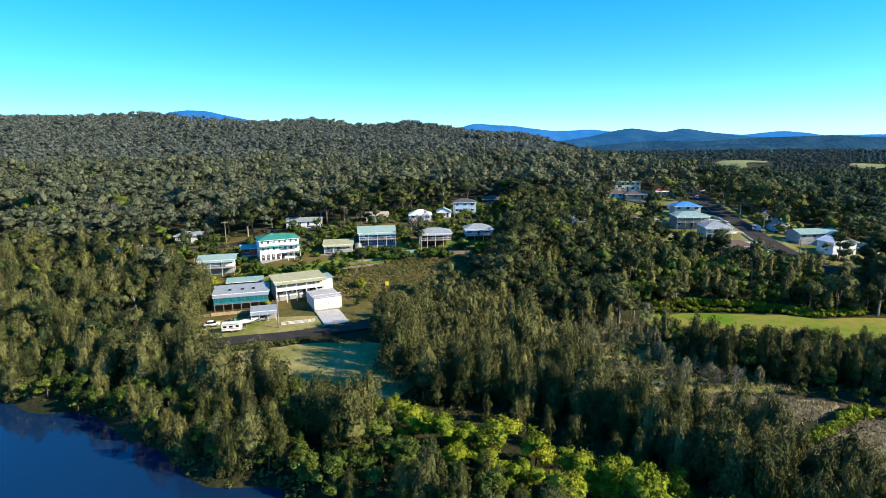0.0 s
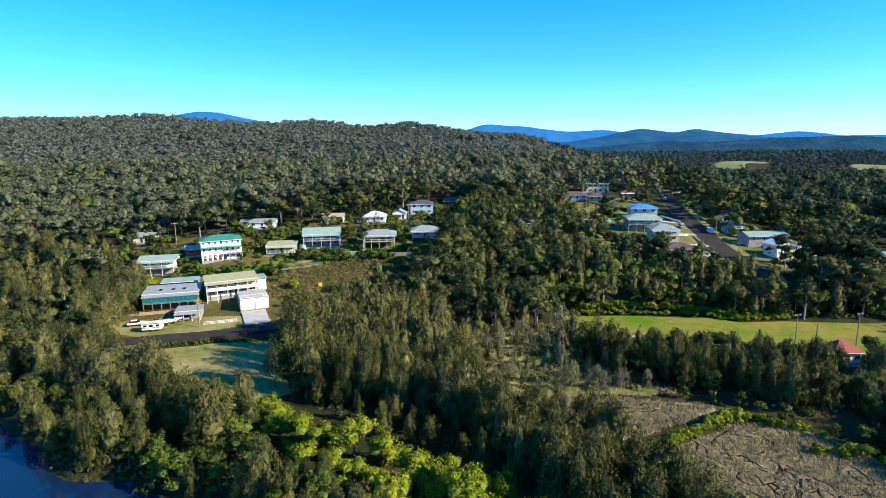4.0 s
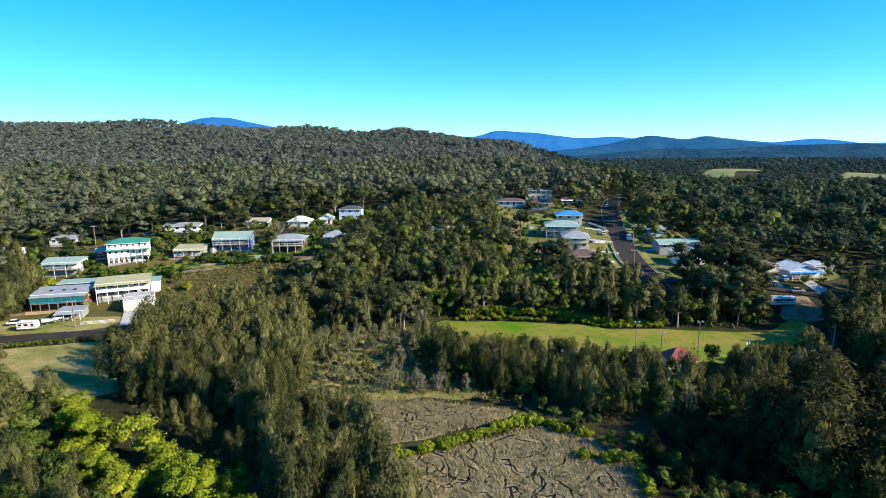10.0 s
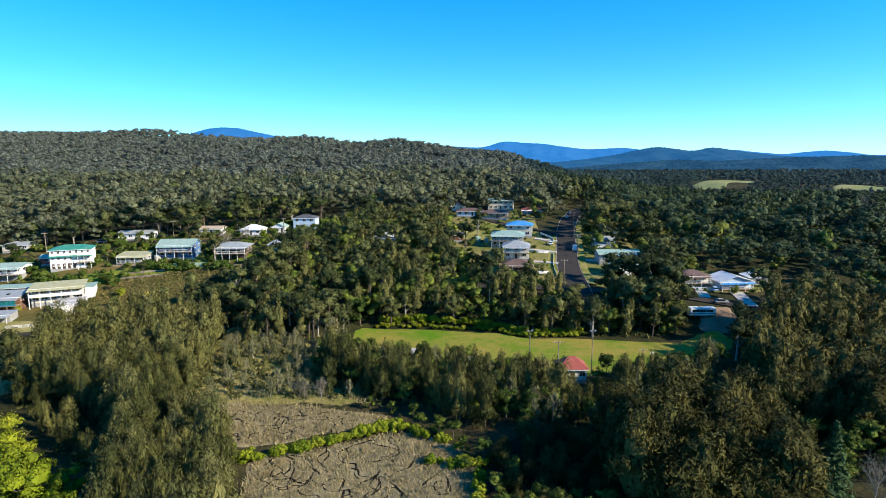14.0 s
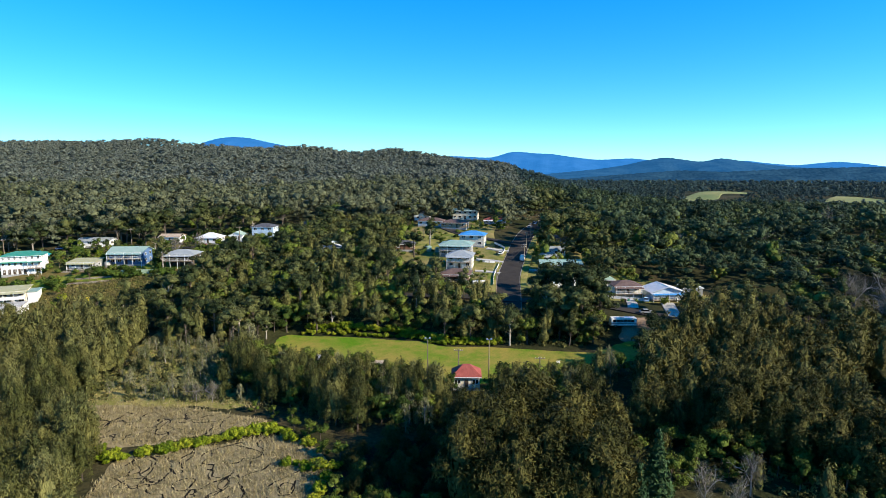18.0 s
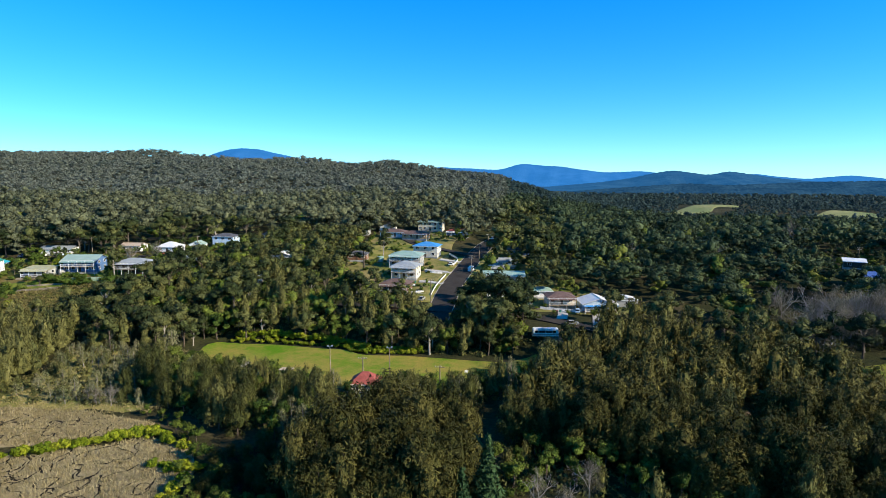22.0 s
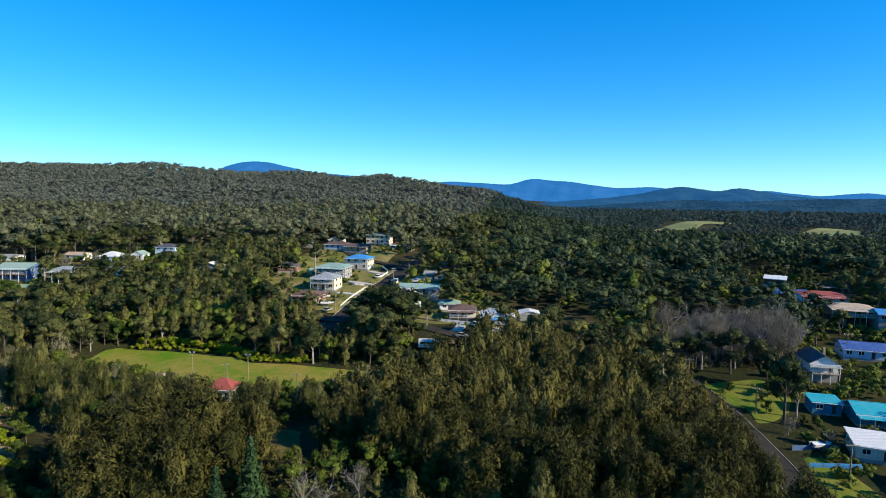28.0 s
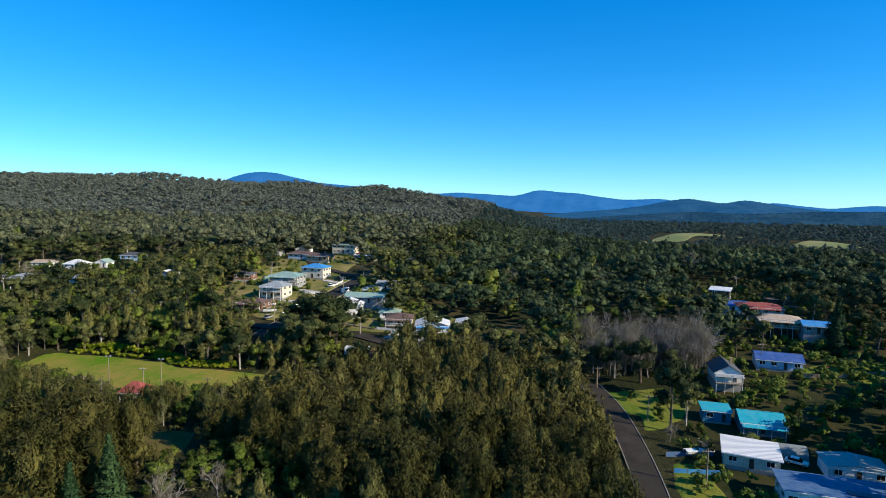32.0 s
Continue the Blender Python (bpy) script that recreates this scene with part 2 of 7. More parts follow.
M = {
    "floor": ground_material(),
    "water": water_material(),
    "lawn": grass_material("dry_lawn", (0.33, 0.27, 0.12), (0.135, 0.145, 0.03)),
    "field": grass_material("playing_field_grass", (0.25, 0.20, 0.045), (0.085, 0.175, 0.008), 0.05),
    "verge": grass_material("verge_grass", (0.28, 0.23, 0.08), (0.10, 0.125, 0.02), 0.12),
    "paddock": grass_material("paddock_grass", (0.25, 0.24, 0.10), (0.13, 0.17, 0.065), 0.02),
    "green": grass_material("garden_grass", (0.16, 0.165, 0.028), (0.085, 0.14, 0.015), 0.1),
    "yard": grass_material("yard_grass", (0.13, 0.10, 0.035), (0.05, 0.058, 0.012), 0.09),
    # Lit and shaded copies of the yard grass, the light put into the colour
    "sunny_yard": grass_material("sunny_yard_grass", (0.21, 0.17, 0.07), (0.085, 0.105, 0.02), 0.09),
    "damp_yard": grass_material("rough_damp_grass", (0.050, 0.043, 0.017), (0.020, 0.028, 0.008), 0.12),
    "asphalt": surface("asphalt", (0.028, 0.024, 0.020), (0.048, 0.041, 0.034), 0.25, 6, 0.92, 0.25),
    "concrete": surface("concrete", (0.34, 0.32, 0.29), (0.46, 0.44, 0.40), 0.3, 3, 0.85, 0.2),
    "kerb": surface("weathered_kerb", (0.22, 0.20, 0.18), (0.32, 0.30, 0.27), 0.5, 4, 0.9, 0.2),
    "dirt": surface("bare_earth", (0.16, 0.10, 0.06), (0.28, 0.20, 0.13), 0.3, 3, 0.95, 0.5),
    "reed": surface("dry_reed", (0.19, 0.15, 0.078), (0.30, 0.245, 0.135), 0.35, 5, 0.95, 0.4),
    "bark": surface("bark", (0.06, 0.045, 0.035), (0.16, 0.13, 0.10), 1.0, 8, 0.95, 0.6),
    "pale_bark": surface("pale_gum_bark", (0.20, 0.17, 0.14), (0.42, 0.38, 0.33), 0.7, 6, 0.85, 0.4),
    "dead": surface("dead_wood", (0.22, 0.19, 0.17), (0.36, 0.32, 0.29), 0.6, 7, 0.95, 0.4),
    "she_oak": leafy("she_oak_foliage", (0.052, 0.062, 0.019), (0.098, 0.106, 0.030), (0.156, 0.152, 0.047), 0.16, (9.0, 9.0, 1.6), 0.3),
    "pale_oak": leafy("grey_she_oak_foliage", (0.085, 0.095, 0.032), (0.142, 0.148, 0.048), (0.205, 0.198, 0.070), 0.16, (9.0, 9.0, 1.6), 0.3),
    # She-oak foliage again, the dimmer light in the east put into its colour
    "dimmed_oak": leafy("dimmed_she_oak_foliage", (0.040, 0.043, 0.011), (0.074, 0.074, 0.018), (0.122, 0.112, 0.030), 0.16, (9.0, 9.0, 1.6), 0.3),
    "gum": leafy("gum_foliage", (0.026, 0.040, 0.015), (0.058, 0.073, 0.024), (0.118, 0.126, 0.042)),
    "bank": leafy("riverbank_foliage", (0.040, 0.068, 0.012), (0.080, 0.118, 0.018), (0.135, 0.17, 0.028)),
    "bright": leafy("wattle_foliage", (0.13, 0.18, 0.010), (0.205, 0.25, 0.014), (0.29, 0.315, 0.024)),
    "shrub": leafy("shrub_foliage", (0.045, 0.078, 0.012), (0.072, 0.112, 0.017), (0.12, 0.158, 0.03)),
    "grey": leafy("grey_foliage", (0.155, 0.165, 0.075), (0.225, 0.225, 0.105), (0.29, 0.275, 0.145)),
    "bracken": leafy("bracken_foliage", (0.08, 0.10, 0.022), (0.135, 0.135, 0.035), (0.20, 0.165, 0.06), 0.07),
    "conifer": leafy("conifer_foliage", (0.018, 0.045, 0.018), (0.03, 0.065, 0.025), (0.045, 0.085, 0.03)),
    "under": leafy("undergrowth_foliage", (0.04, 0.06, 0.015), (0.075, 0.09, 0.022), (0.12, 0.12, 0.04), 0.1),
    "reed_leaf": leafy("dry_reed_leaf", (0.27, 0.218, 0.105), (0.35, 0.288, 0.150), (0.42, 0.350, 0.195), 0.2),
    "twig": leafy("bare_twigs", (0.13, 0.115, 0.08), (0.18, 0.16, 0.115), (0.24, 0.215, 0.155)),
    # Gum foliage paled a little, haze put into its colour
    "mid": leafy("hazed_slope_forest_foliage", (0.040, 0.055, 0.030), (0.068, 0.084, 0.045), (0.112, 0.124, 0.068), 0.03, (1.4, 1.4, 1.4), 0.45),
    "lime": leafy("pale_forest_foliage", (0.075, 0.105, 0.018), (0.11, 0.145, 0.024), (0.16, 0.185, 0.035)),
    "straw": leafy("dry_grass_blades", (0.25, 0.205, 0.095), (0.33, 0.27, 0.125), (0.40, 0.33, 0.16), 0.15),
    # Mud of the creek channels; also the painted shade of the hollow
    "mud": surface("creek_mud_and_hollow_shade", (0.008, 0.007, 0.005), (0.018, 0.015, 0.010), 0.4, 4, 0.95, 0.4),
    # Gum foliage with gully shade and some haze put into its colour
    "glen": leafy("gully_shade_gum_foliage", (0.020, 0.036, 0.017), (0.038, 0.060, 0.028), (0.074, 0.102, 0.044), 0.03, (1.4, 1.4, 1.4), 0.45),
    # Far valley and hill foliage, blued and greyed in place of air haze
    "valley": leafy("hazed_valley_forest_foliage", (0.026, 0.050, 0.046), (0.042, 0.076, 0.070), (0.062, 0.10, 0.090), 0.01, (0.8, 0.8, 0.8), 1.2),
    "far_wood": leafy("hazed_hill_forest_foliage", (0.056, 0.072, 0.056), (0.088, 0.106, 0.084), (0.130, 0.148, 0.118), 0.015, (0.9, 0.9, 0.9), 0.6),
    "glass": glass_material(),
    "teal_glass": surface("teal_blind_glass", (0.01, 0.11, 0.11), (0.02, 0.17, 0.165), 0.8, 4, 0.25, 0.02, place="Object"),
    "white": surface("white_paint", (0.70, 0.69, 0.66), (0.82, 0.81, 0.78), 0.5, 3, 0.6, 0.08, place="Object"),
    "cream": surface("cream_paint", (0.56, 0.50, 0.38), (0.68, 0.62, 0.50), 0.5, 3, 0.7, 0.08, place="Object"),
    "tan": surface("tan_brick", (0.36, 0.24, 0.14), (0.48, 0.33, 0.20), 0.8, 6, 0.85, 0.2, place="Object"),
    "brown": surface("brown_brick", (0.14, 0.075, 0.05), (0.22, 0.12, 0.08), 0.8, 6, 0.85, 0.2, place="Object"),
    "blue_wall": surface("blue_weatherboard", (0.06, 0.12, 0.24), (0.09, 0.17, 0.31), 0.8, 6, 0.7, 0.1, place="Object"),
    "pale_blue": surface("pale_blue_weatherboard", (0.36, 0.48, 0.60), (0.45, 0.57, 0.68), 0.8, 6, 0.7, 0.1, place="Object"),
    "grey_wall": surface("grey_cladding", (0.24, 0.24, 0.23), (0.34, 0.34, 0.32), 0.8, 6, 0.75, 0.1, place="Object"),
    "dark_wood": surface("dark_timber", (0.045, 0.03, 0.02), (0.09, 0.06, 0.04), 1.0, 8, 0.8, 0.2, place="Object"),
    "red_wall": surface("red_weatherboard", (0.26, 0.05, 0.03), (0.34, 0.08, 0.05), 0.8, 6, 0.75, 0.1, place="Object"),
    "teal_wall": surface("teal_weatherboard", (0.02, 0.16, 0.24), (0.03, 0.22, 0.32), 0.8, 6, 0.75, 0.1, place="Object"),
    "timber": surface("weathered_timber", (0.20, 0.15, 0.10), (0.32, 0.26, 0.19), 1.2, 8, 0.9, 0.3, place="Object"),
    "tan_stone": surface("garden_stone", (0.16, 0.13, 0.10), (0.34, 0.29, 0.22), 0.7, 6, 0.95, 0.4),
    "metal": surface("galvanised_steel", (0.36, 0.37, 0.38), (0.50, 0.51, 0.52), 1.0, 8, 0.45, 0.05, 0.6, "Object"),
    "rubber": surface("rubber", (0.015, 0.015, 0.015), (0.03, 0.03, 0.03), 3, 20, 0.8, 0.1, place="Object"),
    "yellow": surface("yellow_plastic", (0.75, 0.55, 0.03), (0.85, 0.66, 0.05), 1, 5, 0.5, 0.05, place="Object"),
    "fence_green": sheet_metal("pale_green_fence_sheet", (0.25, 0.36, 0.24), 0.55, 0.2),
    "r_green": sheet_metal("green_roof_sheet", (0.02, 0.20, 0.13), 0.45, 0.12),
    "r_palegreen": sheet_metal("pale_green_roof_sheet", (0.22, 0.33, 0.27), 0.6, 0.18),
    "r_aqua": sheet_metal("aqua_roof_sheet", (0.24, 0.33, 0.27), 0.6, 0.18),
    "r_teal": sheet_metal("teal_roof_sheet", (0.01, 0.32, 0.40), 0.4, 0.1),
    "r_blue": sheet_metal("blue_roof_sheet", (0.03, 0.22, 0.50), 0.4, 0.12),
    "r_steel": sheet_metal("dull_steel_blue_roof_sheet", (0.045, 0.11, 0.22), 0.5, 0.12),
    "r_navy": sheet_metal("navy_roof_sheet", (0.03, 0.085, 0.27), 0.4, 0.1),
    "r_grey": sheet_metal("grey_roof_sheet", (0.25, 0.27, 0.27), 0.6, 0.2),
    "r_white": sheet_metal("white_roof_sheet", (0.62, 0.62, 0.60), 0.55, 0.3),
    "r_yellow": sheet_metal("faded_yellow_green_roof_sheet", (0.36, 0.33, 0.15), 0.5, 0.25),
    "r_red": tile_material("red_roof_tile", (0.22, 0.045, 0.035), (0.31, 0.08, 0.06)),
    "r_brown": tile_material("brown_roof_tile", (0.085, 0.05, 0.04), (0.15, 0.095, 0.075)),
    "r_tan": tile_material("tan_roof_tile", (0.34, 0.26, 0.18), (0.46, 0.36, 0.27)),
    "r_dark": tile_material("dark_grey_roof_tile", (0.05, 0.05, 0.055), (0.10, 0.10, 0.105)),
    "netting": surface("grey_netting", (0.16, 0.18, 0.17), (0.24, 0.26, 0.25), 1, 9, 0.7, 0.2, place="Object"),
    "solar": surface("solar_panel", (0.008, 0.012, 0.04), (0.012, 0.02, 0.06), 2, 9, 0.15, 0.02, place="Object"),
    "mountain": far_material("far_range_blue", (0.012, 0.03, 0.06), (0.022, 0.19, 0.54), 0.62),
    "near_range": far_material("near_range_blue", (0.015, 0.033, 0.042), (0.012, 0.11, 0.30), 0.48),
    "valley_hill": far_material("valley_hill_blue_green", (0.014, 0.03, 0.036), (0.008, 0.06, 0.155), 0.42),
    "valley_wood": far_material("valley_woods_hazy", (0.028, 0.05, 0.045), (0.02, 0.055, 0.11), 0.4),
}


# ---- mesh helpers ----
def raw_mesh(name, verts, faces, mat, smooth=False):
    """A mesh from arrays of points and of faces that all have the same number of corners."""
    verts, faces = np.asarray(verts, np.float32), np.asarray(faces, np.int32)
    me = bpy.data.meshes.new(name)
    me.vertices.add(len(verts))
    me.vertices.foreach_set("co", verts.ravel())
    me.loops.add(faces.size)
    me.loops.foreach_set("vertex_index", faces.ravel())
    me.polygons.add(len(faces))
    me.polygons.foreach_set("loop_start", np.arange(0, faces.size, faces.shape[1], dtype=np.int32))
    me.update(calc_edges=True)
    me.polygons.foreach_set("use_smooth", np.full(len(faces), smooth))
    me.materials.append(mat)
    return me


def placed(name, me, label="", category="", kind="", group="", parent=None):
    ob = new(name, me)
    if parent:
        ob.parent = parent
    return tagged(ob, label, category, group, kind)


def part(name, bm, mat, parent, label="", smooth=False):
    me = bpy.data.meshes.new(name)
    bm.to_mesh(me)
    bm.free()
    me.materials.append(mat)
    if smooth:
        me.polygons.foreach_set("use_smooth", [True] * len(me.polygons))
    ob = new(name, me)
    ob.parent = parent
    return tagged(ob, label)


def thing(name, label, category, m, group="", kind=""):
    ob = new(name)
    ob.empty_display_size = 0.3
    ob.matrix_basis = m
    return tagged(ob, label, category, group, kind)


def box(bm, x0, x1, y0, y1, z0, z1):
    v = [bm.verts.new(p) for p in ((x0, y0, z0), (x1, y0, z0), (x1, y1, z0), (x0, y1, z0), (x0, y0, z1), (x1, y0, z1), (x1, y1, z1), (x0, y1, z1))]
    for f in ((3, 2, 1, 0), (4, 5, 6, 7), (0, 1, 5, 4), (1, 2, 6, 5), (2, 3, 7, 6), (3, 0, 4, 7)):
        bm.faces.new([v[k] for k in f])
    return bm


def boxed(*spans):
    bm = bmesh.new()
    for s in spans:
        box(bm, *s)
    return bm


def prism(bm, outline, a, b, axis="y"):
    """A closed outline in the plane across axis, drawn out from a to b."""
    def at(p, s):
        return (p[0], s, p[1]) if axis == "y" else (s, p[0], p[1]) if axis == "x" else (p[0], p[1], s)
    one, two = [bm.verts.new(at(p, a)) for p in outline], [bm.verts.new(at(p, b)) for p in outline]
    bm.faces.new(one[::-1])
    bm.faces.new(two)
    for i in range(len(outline)):
        j = (i + 1) % len(outline)
        bm.faces.new((one[i], one[j], two[j], two[i]))
    bmesh.ops.recalc_face_normals(bm, faces=bm.faces[:])
    return bm


def tube(bm, p, q, r0, r1, n=6):
    """A tapered round bar from p to q."""
    p, q = Vector(p), Vector(q)
    turn = (q - p).to_track_quat("Z", "Y").to_matrix()
    rings = []
    for c, r in ((p, r0), (q, r1)):
        rings.append([bm.verts.new(c + turn @ Vector((r * math.cos(2 * math.pi * k / n), r * math.sin(2 * math.pi * k / n), 0))) for k in range(n)])
    for k in range(n):
        bm.faces.new((rings[0][k], rings[0][(k + 1) % n], rings[1][(k + 1) % n], rings[1][k]))
    bm.faces.new(rings[0][::-1])
    bm.faces.new(rings[1])
    return bm


def slab(bm, pts, thick):
    """A plate under the four or three corners pts, thick downwards."""
    top = [bm.verts.new(p) for p in pts]
    low = [bm.verts.new((p[0], p[1], p[2] - thick)) for p in pts]
    bm.faces.new(top)
    bm.faces.new(low[::-1])
    for i in range(len(pts)):
        j = (i + 1) % len(pts)
        bm.faces.new((top[j], top[i], low[i], low[j]))
    return bm


# ---- the land ----
# height profiles of the land from the river towards the hills, at stations from west to east
YS = [0, 60, 135, 160, 180, 205, 235, 270, 310, 360, 450, 600, 800, 1040, 1300, 1900]
Z_FAR_WEST = [0, 1, 2, 3, 4, 6, 8, 10, 12, 16, 24, 42, 70, 93, 64, 30]
Z_WEST = [0, 1, 2.5, 4, 6, 9, 12, 15, 18, 21, 28, 40, 60, 76, 56, 30]
Z_TOWN = [0, 1, 3, 4.4, 5.6, 13.6, 17.3, 19.8, 21, 23, 27, 36, 52, 66, 52, 25]
Z_MID = [0, 1, 2.2, 3.5, 6, 10.5, 15, 19.5, 22.5, 25, 29, 36, 48, 59, 46, 20]
Z_STREET = [0, 0.8, 2, 2.6, 7.8, 10.2, 13.0, 17, 22, 25, 28, 34, 44, 50, 30, 15]
Z_GULLY = [0, 0.8, 2, 3.2, 6.2, 7.4, 9, 11.5, 14, 17, 19, 24, 32, 34, 18, 10]
Z_EAST = [0, 1.0, 2.4, 3.6, 5, 6.5, 8, 9.5, 11, 12, 13, 14, 15, 12, 8, 6]
Z_LANE = [0, 1.2, 2.6, 6.0, 8.5, 11, 13, 14, 15, 15, 12, 9, 6, 4, 4, 4]
Z_FAR_EAST = [0, 2, 3, 5, 7, 9, 10, 11, 11, 10, 8, 6, 4, 4, 4, 4]
STATIONS = [(-700, Z_FAR_WEST), (-260, Z_WEST), (-60, Z_TOWN), (30, Z_MID), (120, Z_STREET), (190, Z_GULLY), (255, Z_EAST), (330, Z_LANE), (560, Z_FAR_EAST)]
GX, GY = np.arange(-1500, 1501, 5.0), np.arange(-300, 2001, 5.0)


def relief():
    table = np.array([np.interp(GY, YS, z) for _, z in STATIONS])
    grid = np.array([np.interp(GX, [x for x, _ in STATIONS], table[:, j]) for j in range(len(GY))])
    for x, y, h, sx, sy in HILLS:
        grid += h * np.exp(-((GX[None, :] - x) / sx) ** 2 - ((GY[:, None] - y) / sy) ** 2)
    for axis in (0, 1):
        grid = (np.roll(grid, 1, axis) + 2 * grid + np.roll(grid, -1, axis)) / 4
    # the playing field and the wet ground before it lie flat
    across = np.clip(np.minimum(GX - 48, 190 - GX) / 14, 0, 1)
    along = np.clip(np.minimum((GY - 118) / 10, (183 - GY) / 6), 0, 1)
    level = along[:, None] * across[None, :]
    return grid * (1 - level) + 1.2 * level


# knolls on the wooded ridge: place, height, half widths
HILLS = [(-520, 1040, 9, 80, 120), (-230, 1040, 7, 60, 120), (-45, 1000, 9, 60, 120), (140, 900, 5, 60, 90), (40, 560, 8, 70, 80),
         (-150, 640, 9, 90, 80), (-330, 760, 8, 100, 90), (250, 640, 4, 60, 100), (470, 900, 12, 90, 130), (600, 810, 9, 60, 90)]
RELIEF = relief()


def land(x, y):
    """The height of the ground at x, y (numbers or arrays)."""
    x, y = np.asarray(x, float), np.asarray(y, float)
    u, v = np.clip((x - GX[0]) / 5, 0, len(GX) - 1.001), np.clip((y - GY[0]) / 5, 0, len(GY) - 1.001)
    i, j = u.astype(int), v.astype(int)
    u, v = u - i, v - j
    z = (RELIEF[j, i] * (1 - u) + RELIEF[j, i + 1] * u) * (1 - v) + (RELIEF[j + 1, i] * (1 - u) + RELIEF[j + 1, i + 1] * u) * v
    bank = np.clip((y - (66.8 - 0.55 * x) + 3 * np.sin(x / 9) + 1.5 * np.sin(x / 3.7)) / 1.14 / 7, -1, 1)
    river = 0.5 - 0.5 * bank
    return z * (1 - river) - 2.2 * river


def spaced(spans):
    out = []
    for a, b, step in spans:
        out.append(np.arange(a, b, step))
    return np.concatenate(out)


def ground_sheet():
    xs = spaced([(-4600, -1500, 250), (-1500, -600, 45), (-600, -180, 18), (-180, 380, 3.5), (380, 900, 18), (900, 1500, 45), (1500, 4700, 250)])
    ys = spaced([(-700, 0, 70), (0, 400, 3.5), (400, 700, 14), (700, 1400, 28), (1400, 2000, 60), (2000, 4901, 250)])
    x, y = np.meshgrid(xs, ys)
    z = land(x, y)
    rough = np.sin(x * 0.31 + y * 0.17) * np.sin(y * 0.23 - x * 0.11) * 0.25
    z = z + rough * np.clip((y - 400) / 60, 0, 1)
    n, m = len(xs), len(ys)
    i = np.arange(n * m).reshape(m, n)
    faces = np.stack([i[:-1, :-1], i[:-1, 1:], i[1:, 1:], i[1:, :-1]], -1).reshape(-1, 4)
    me = raw_mesh("ground", np.stack([x, y, z], -1).reshape(-1, 3), faces, M["floor"], True)
    placed("ground", me, "leaf-littered bush floor of earth and low grass", "ground", "structure")


ground_sheet()


def water_sheet():
    me = raw_mesh("water", [(-900, -700, 0), (900, -700, 0), (900, 120, 0), (-120, 140, 0), (-900, 600, 0)][:5], [(0, 1, 2, 3, 4)], M["water"])
    placed("water", me, "calm dark blue river with tree reflections", "water", "structure")


water_sheet()


def wobble(a, seed):
    return 0.5 * math.sin(3 * a + seed) + 0.3 * math.sin(7 * a + 2.3 * seed) + 0.2 * math.sin(13 * a + seed * 5)


def outline(corners, n=72, rag=1.0, seed=1.0):
    """A rounded, slightly ragged closed line through the corners."""
    pts, k = [], len(corners)
    for s in range(n):
        u = s * k / n
        i, f = int(u), u - int(u)
        p = [np.array(corners[(i + d) % k], float) for d in (-1, 0, 1, 2)]
        q = 0.5 * (2 * p[1] + (p[2] - p[0]) * f + (2 * p[0] - 5 * p[1] + 4 * p[2] - p[3]) * f * f + (3 * p[1] - p[0] - 3 * p[2] + p[3]) * f ** 3)
        pts.append(q)
    pts = np.array(pts)
    c = pts.mean(0)
    out = pts - c
    out *= (1 + rag * np.array([wobble(2 * math.pi * s / n, seed) for s in range(n)]) / np.maximum(np.linalg.norm(out, axis=1), 3))[:, None]
    return c, c + out


def patch(name, corners, mat, label, category, up=0.14, rag=1.0, seed=1.0, rings=9, kind="structure"):
    """A piece of ground cover that lies on the land."""
    c, edge = outline(corners, rag=rag, seed=seed)
    n = len(edge)
    verts, faces = [(*c, float(land(*c)) + up)], []
    for r in range(1, rings + 1):
        p = c + (edge - c) * (r / rings)
        z = land(p[:, 0], p[:, 1]) + (up if r < rings else -0.05)
        verts += [(a, b, h) for (a, b), h in zip(p, z)]
    tri, quad = [], []
    for k in range(n):
        tri.append((0, 1 + k, 1 + (k + 1) % n))
        for r in range(rings - 1):
            a, b = 1 + r * n, 1 + (r + 1) * n
            quad.append((a + k, b + k, b + (k + 1) % n, a + (k + 1) % n))
    me = bpy.data.meshes.new(name)
    me.from_pydata(verts, [], tri + quad)
    me.materials.append(mat)
    me.polygons.foreach_set("use_smooth", [True] * len(me.polygons))
    return placed(name, me, label, category, kind)


def smooth_line(points, step=3.0):
    """Points at even steps along a rounded line."""
    p = np.array(points, float)
    p = np.vstack([2 * p[0] - p[1], p, 2 * p[-1] - p[-2]])
    out = []
    for i in range(1, len(p) - 2):
        n = max(2, int(np.linalg.norm(p[i + 1] - p[i]) / step))
        for f in np.linspace(0, 1, n, endpoint=False):
            out.append(0.5 * (2 * p[i] + (p[i + 1] - p[i - 1]) * f + (2 * p[i - 1] - 5 * p[i] + 4 * p[i + 1] - p[i + 2]) * f * f + (3 * p[i] - p[i - 1] - 3 * p[i + 1] + p[i + 2]) * f ** 3))
    out.append(p[-2])
    return np.array(out)


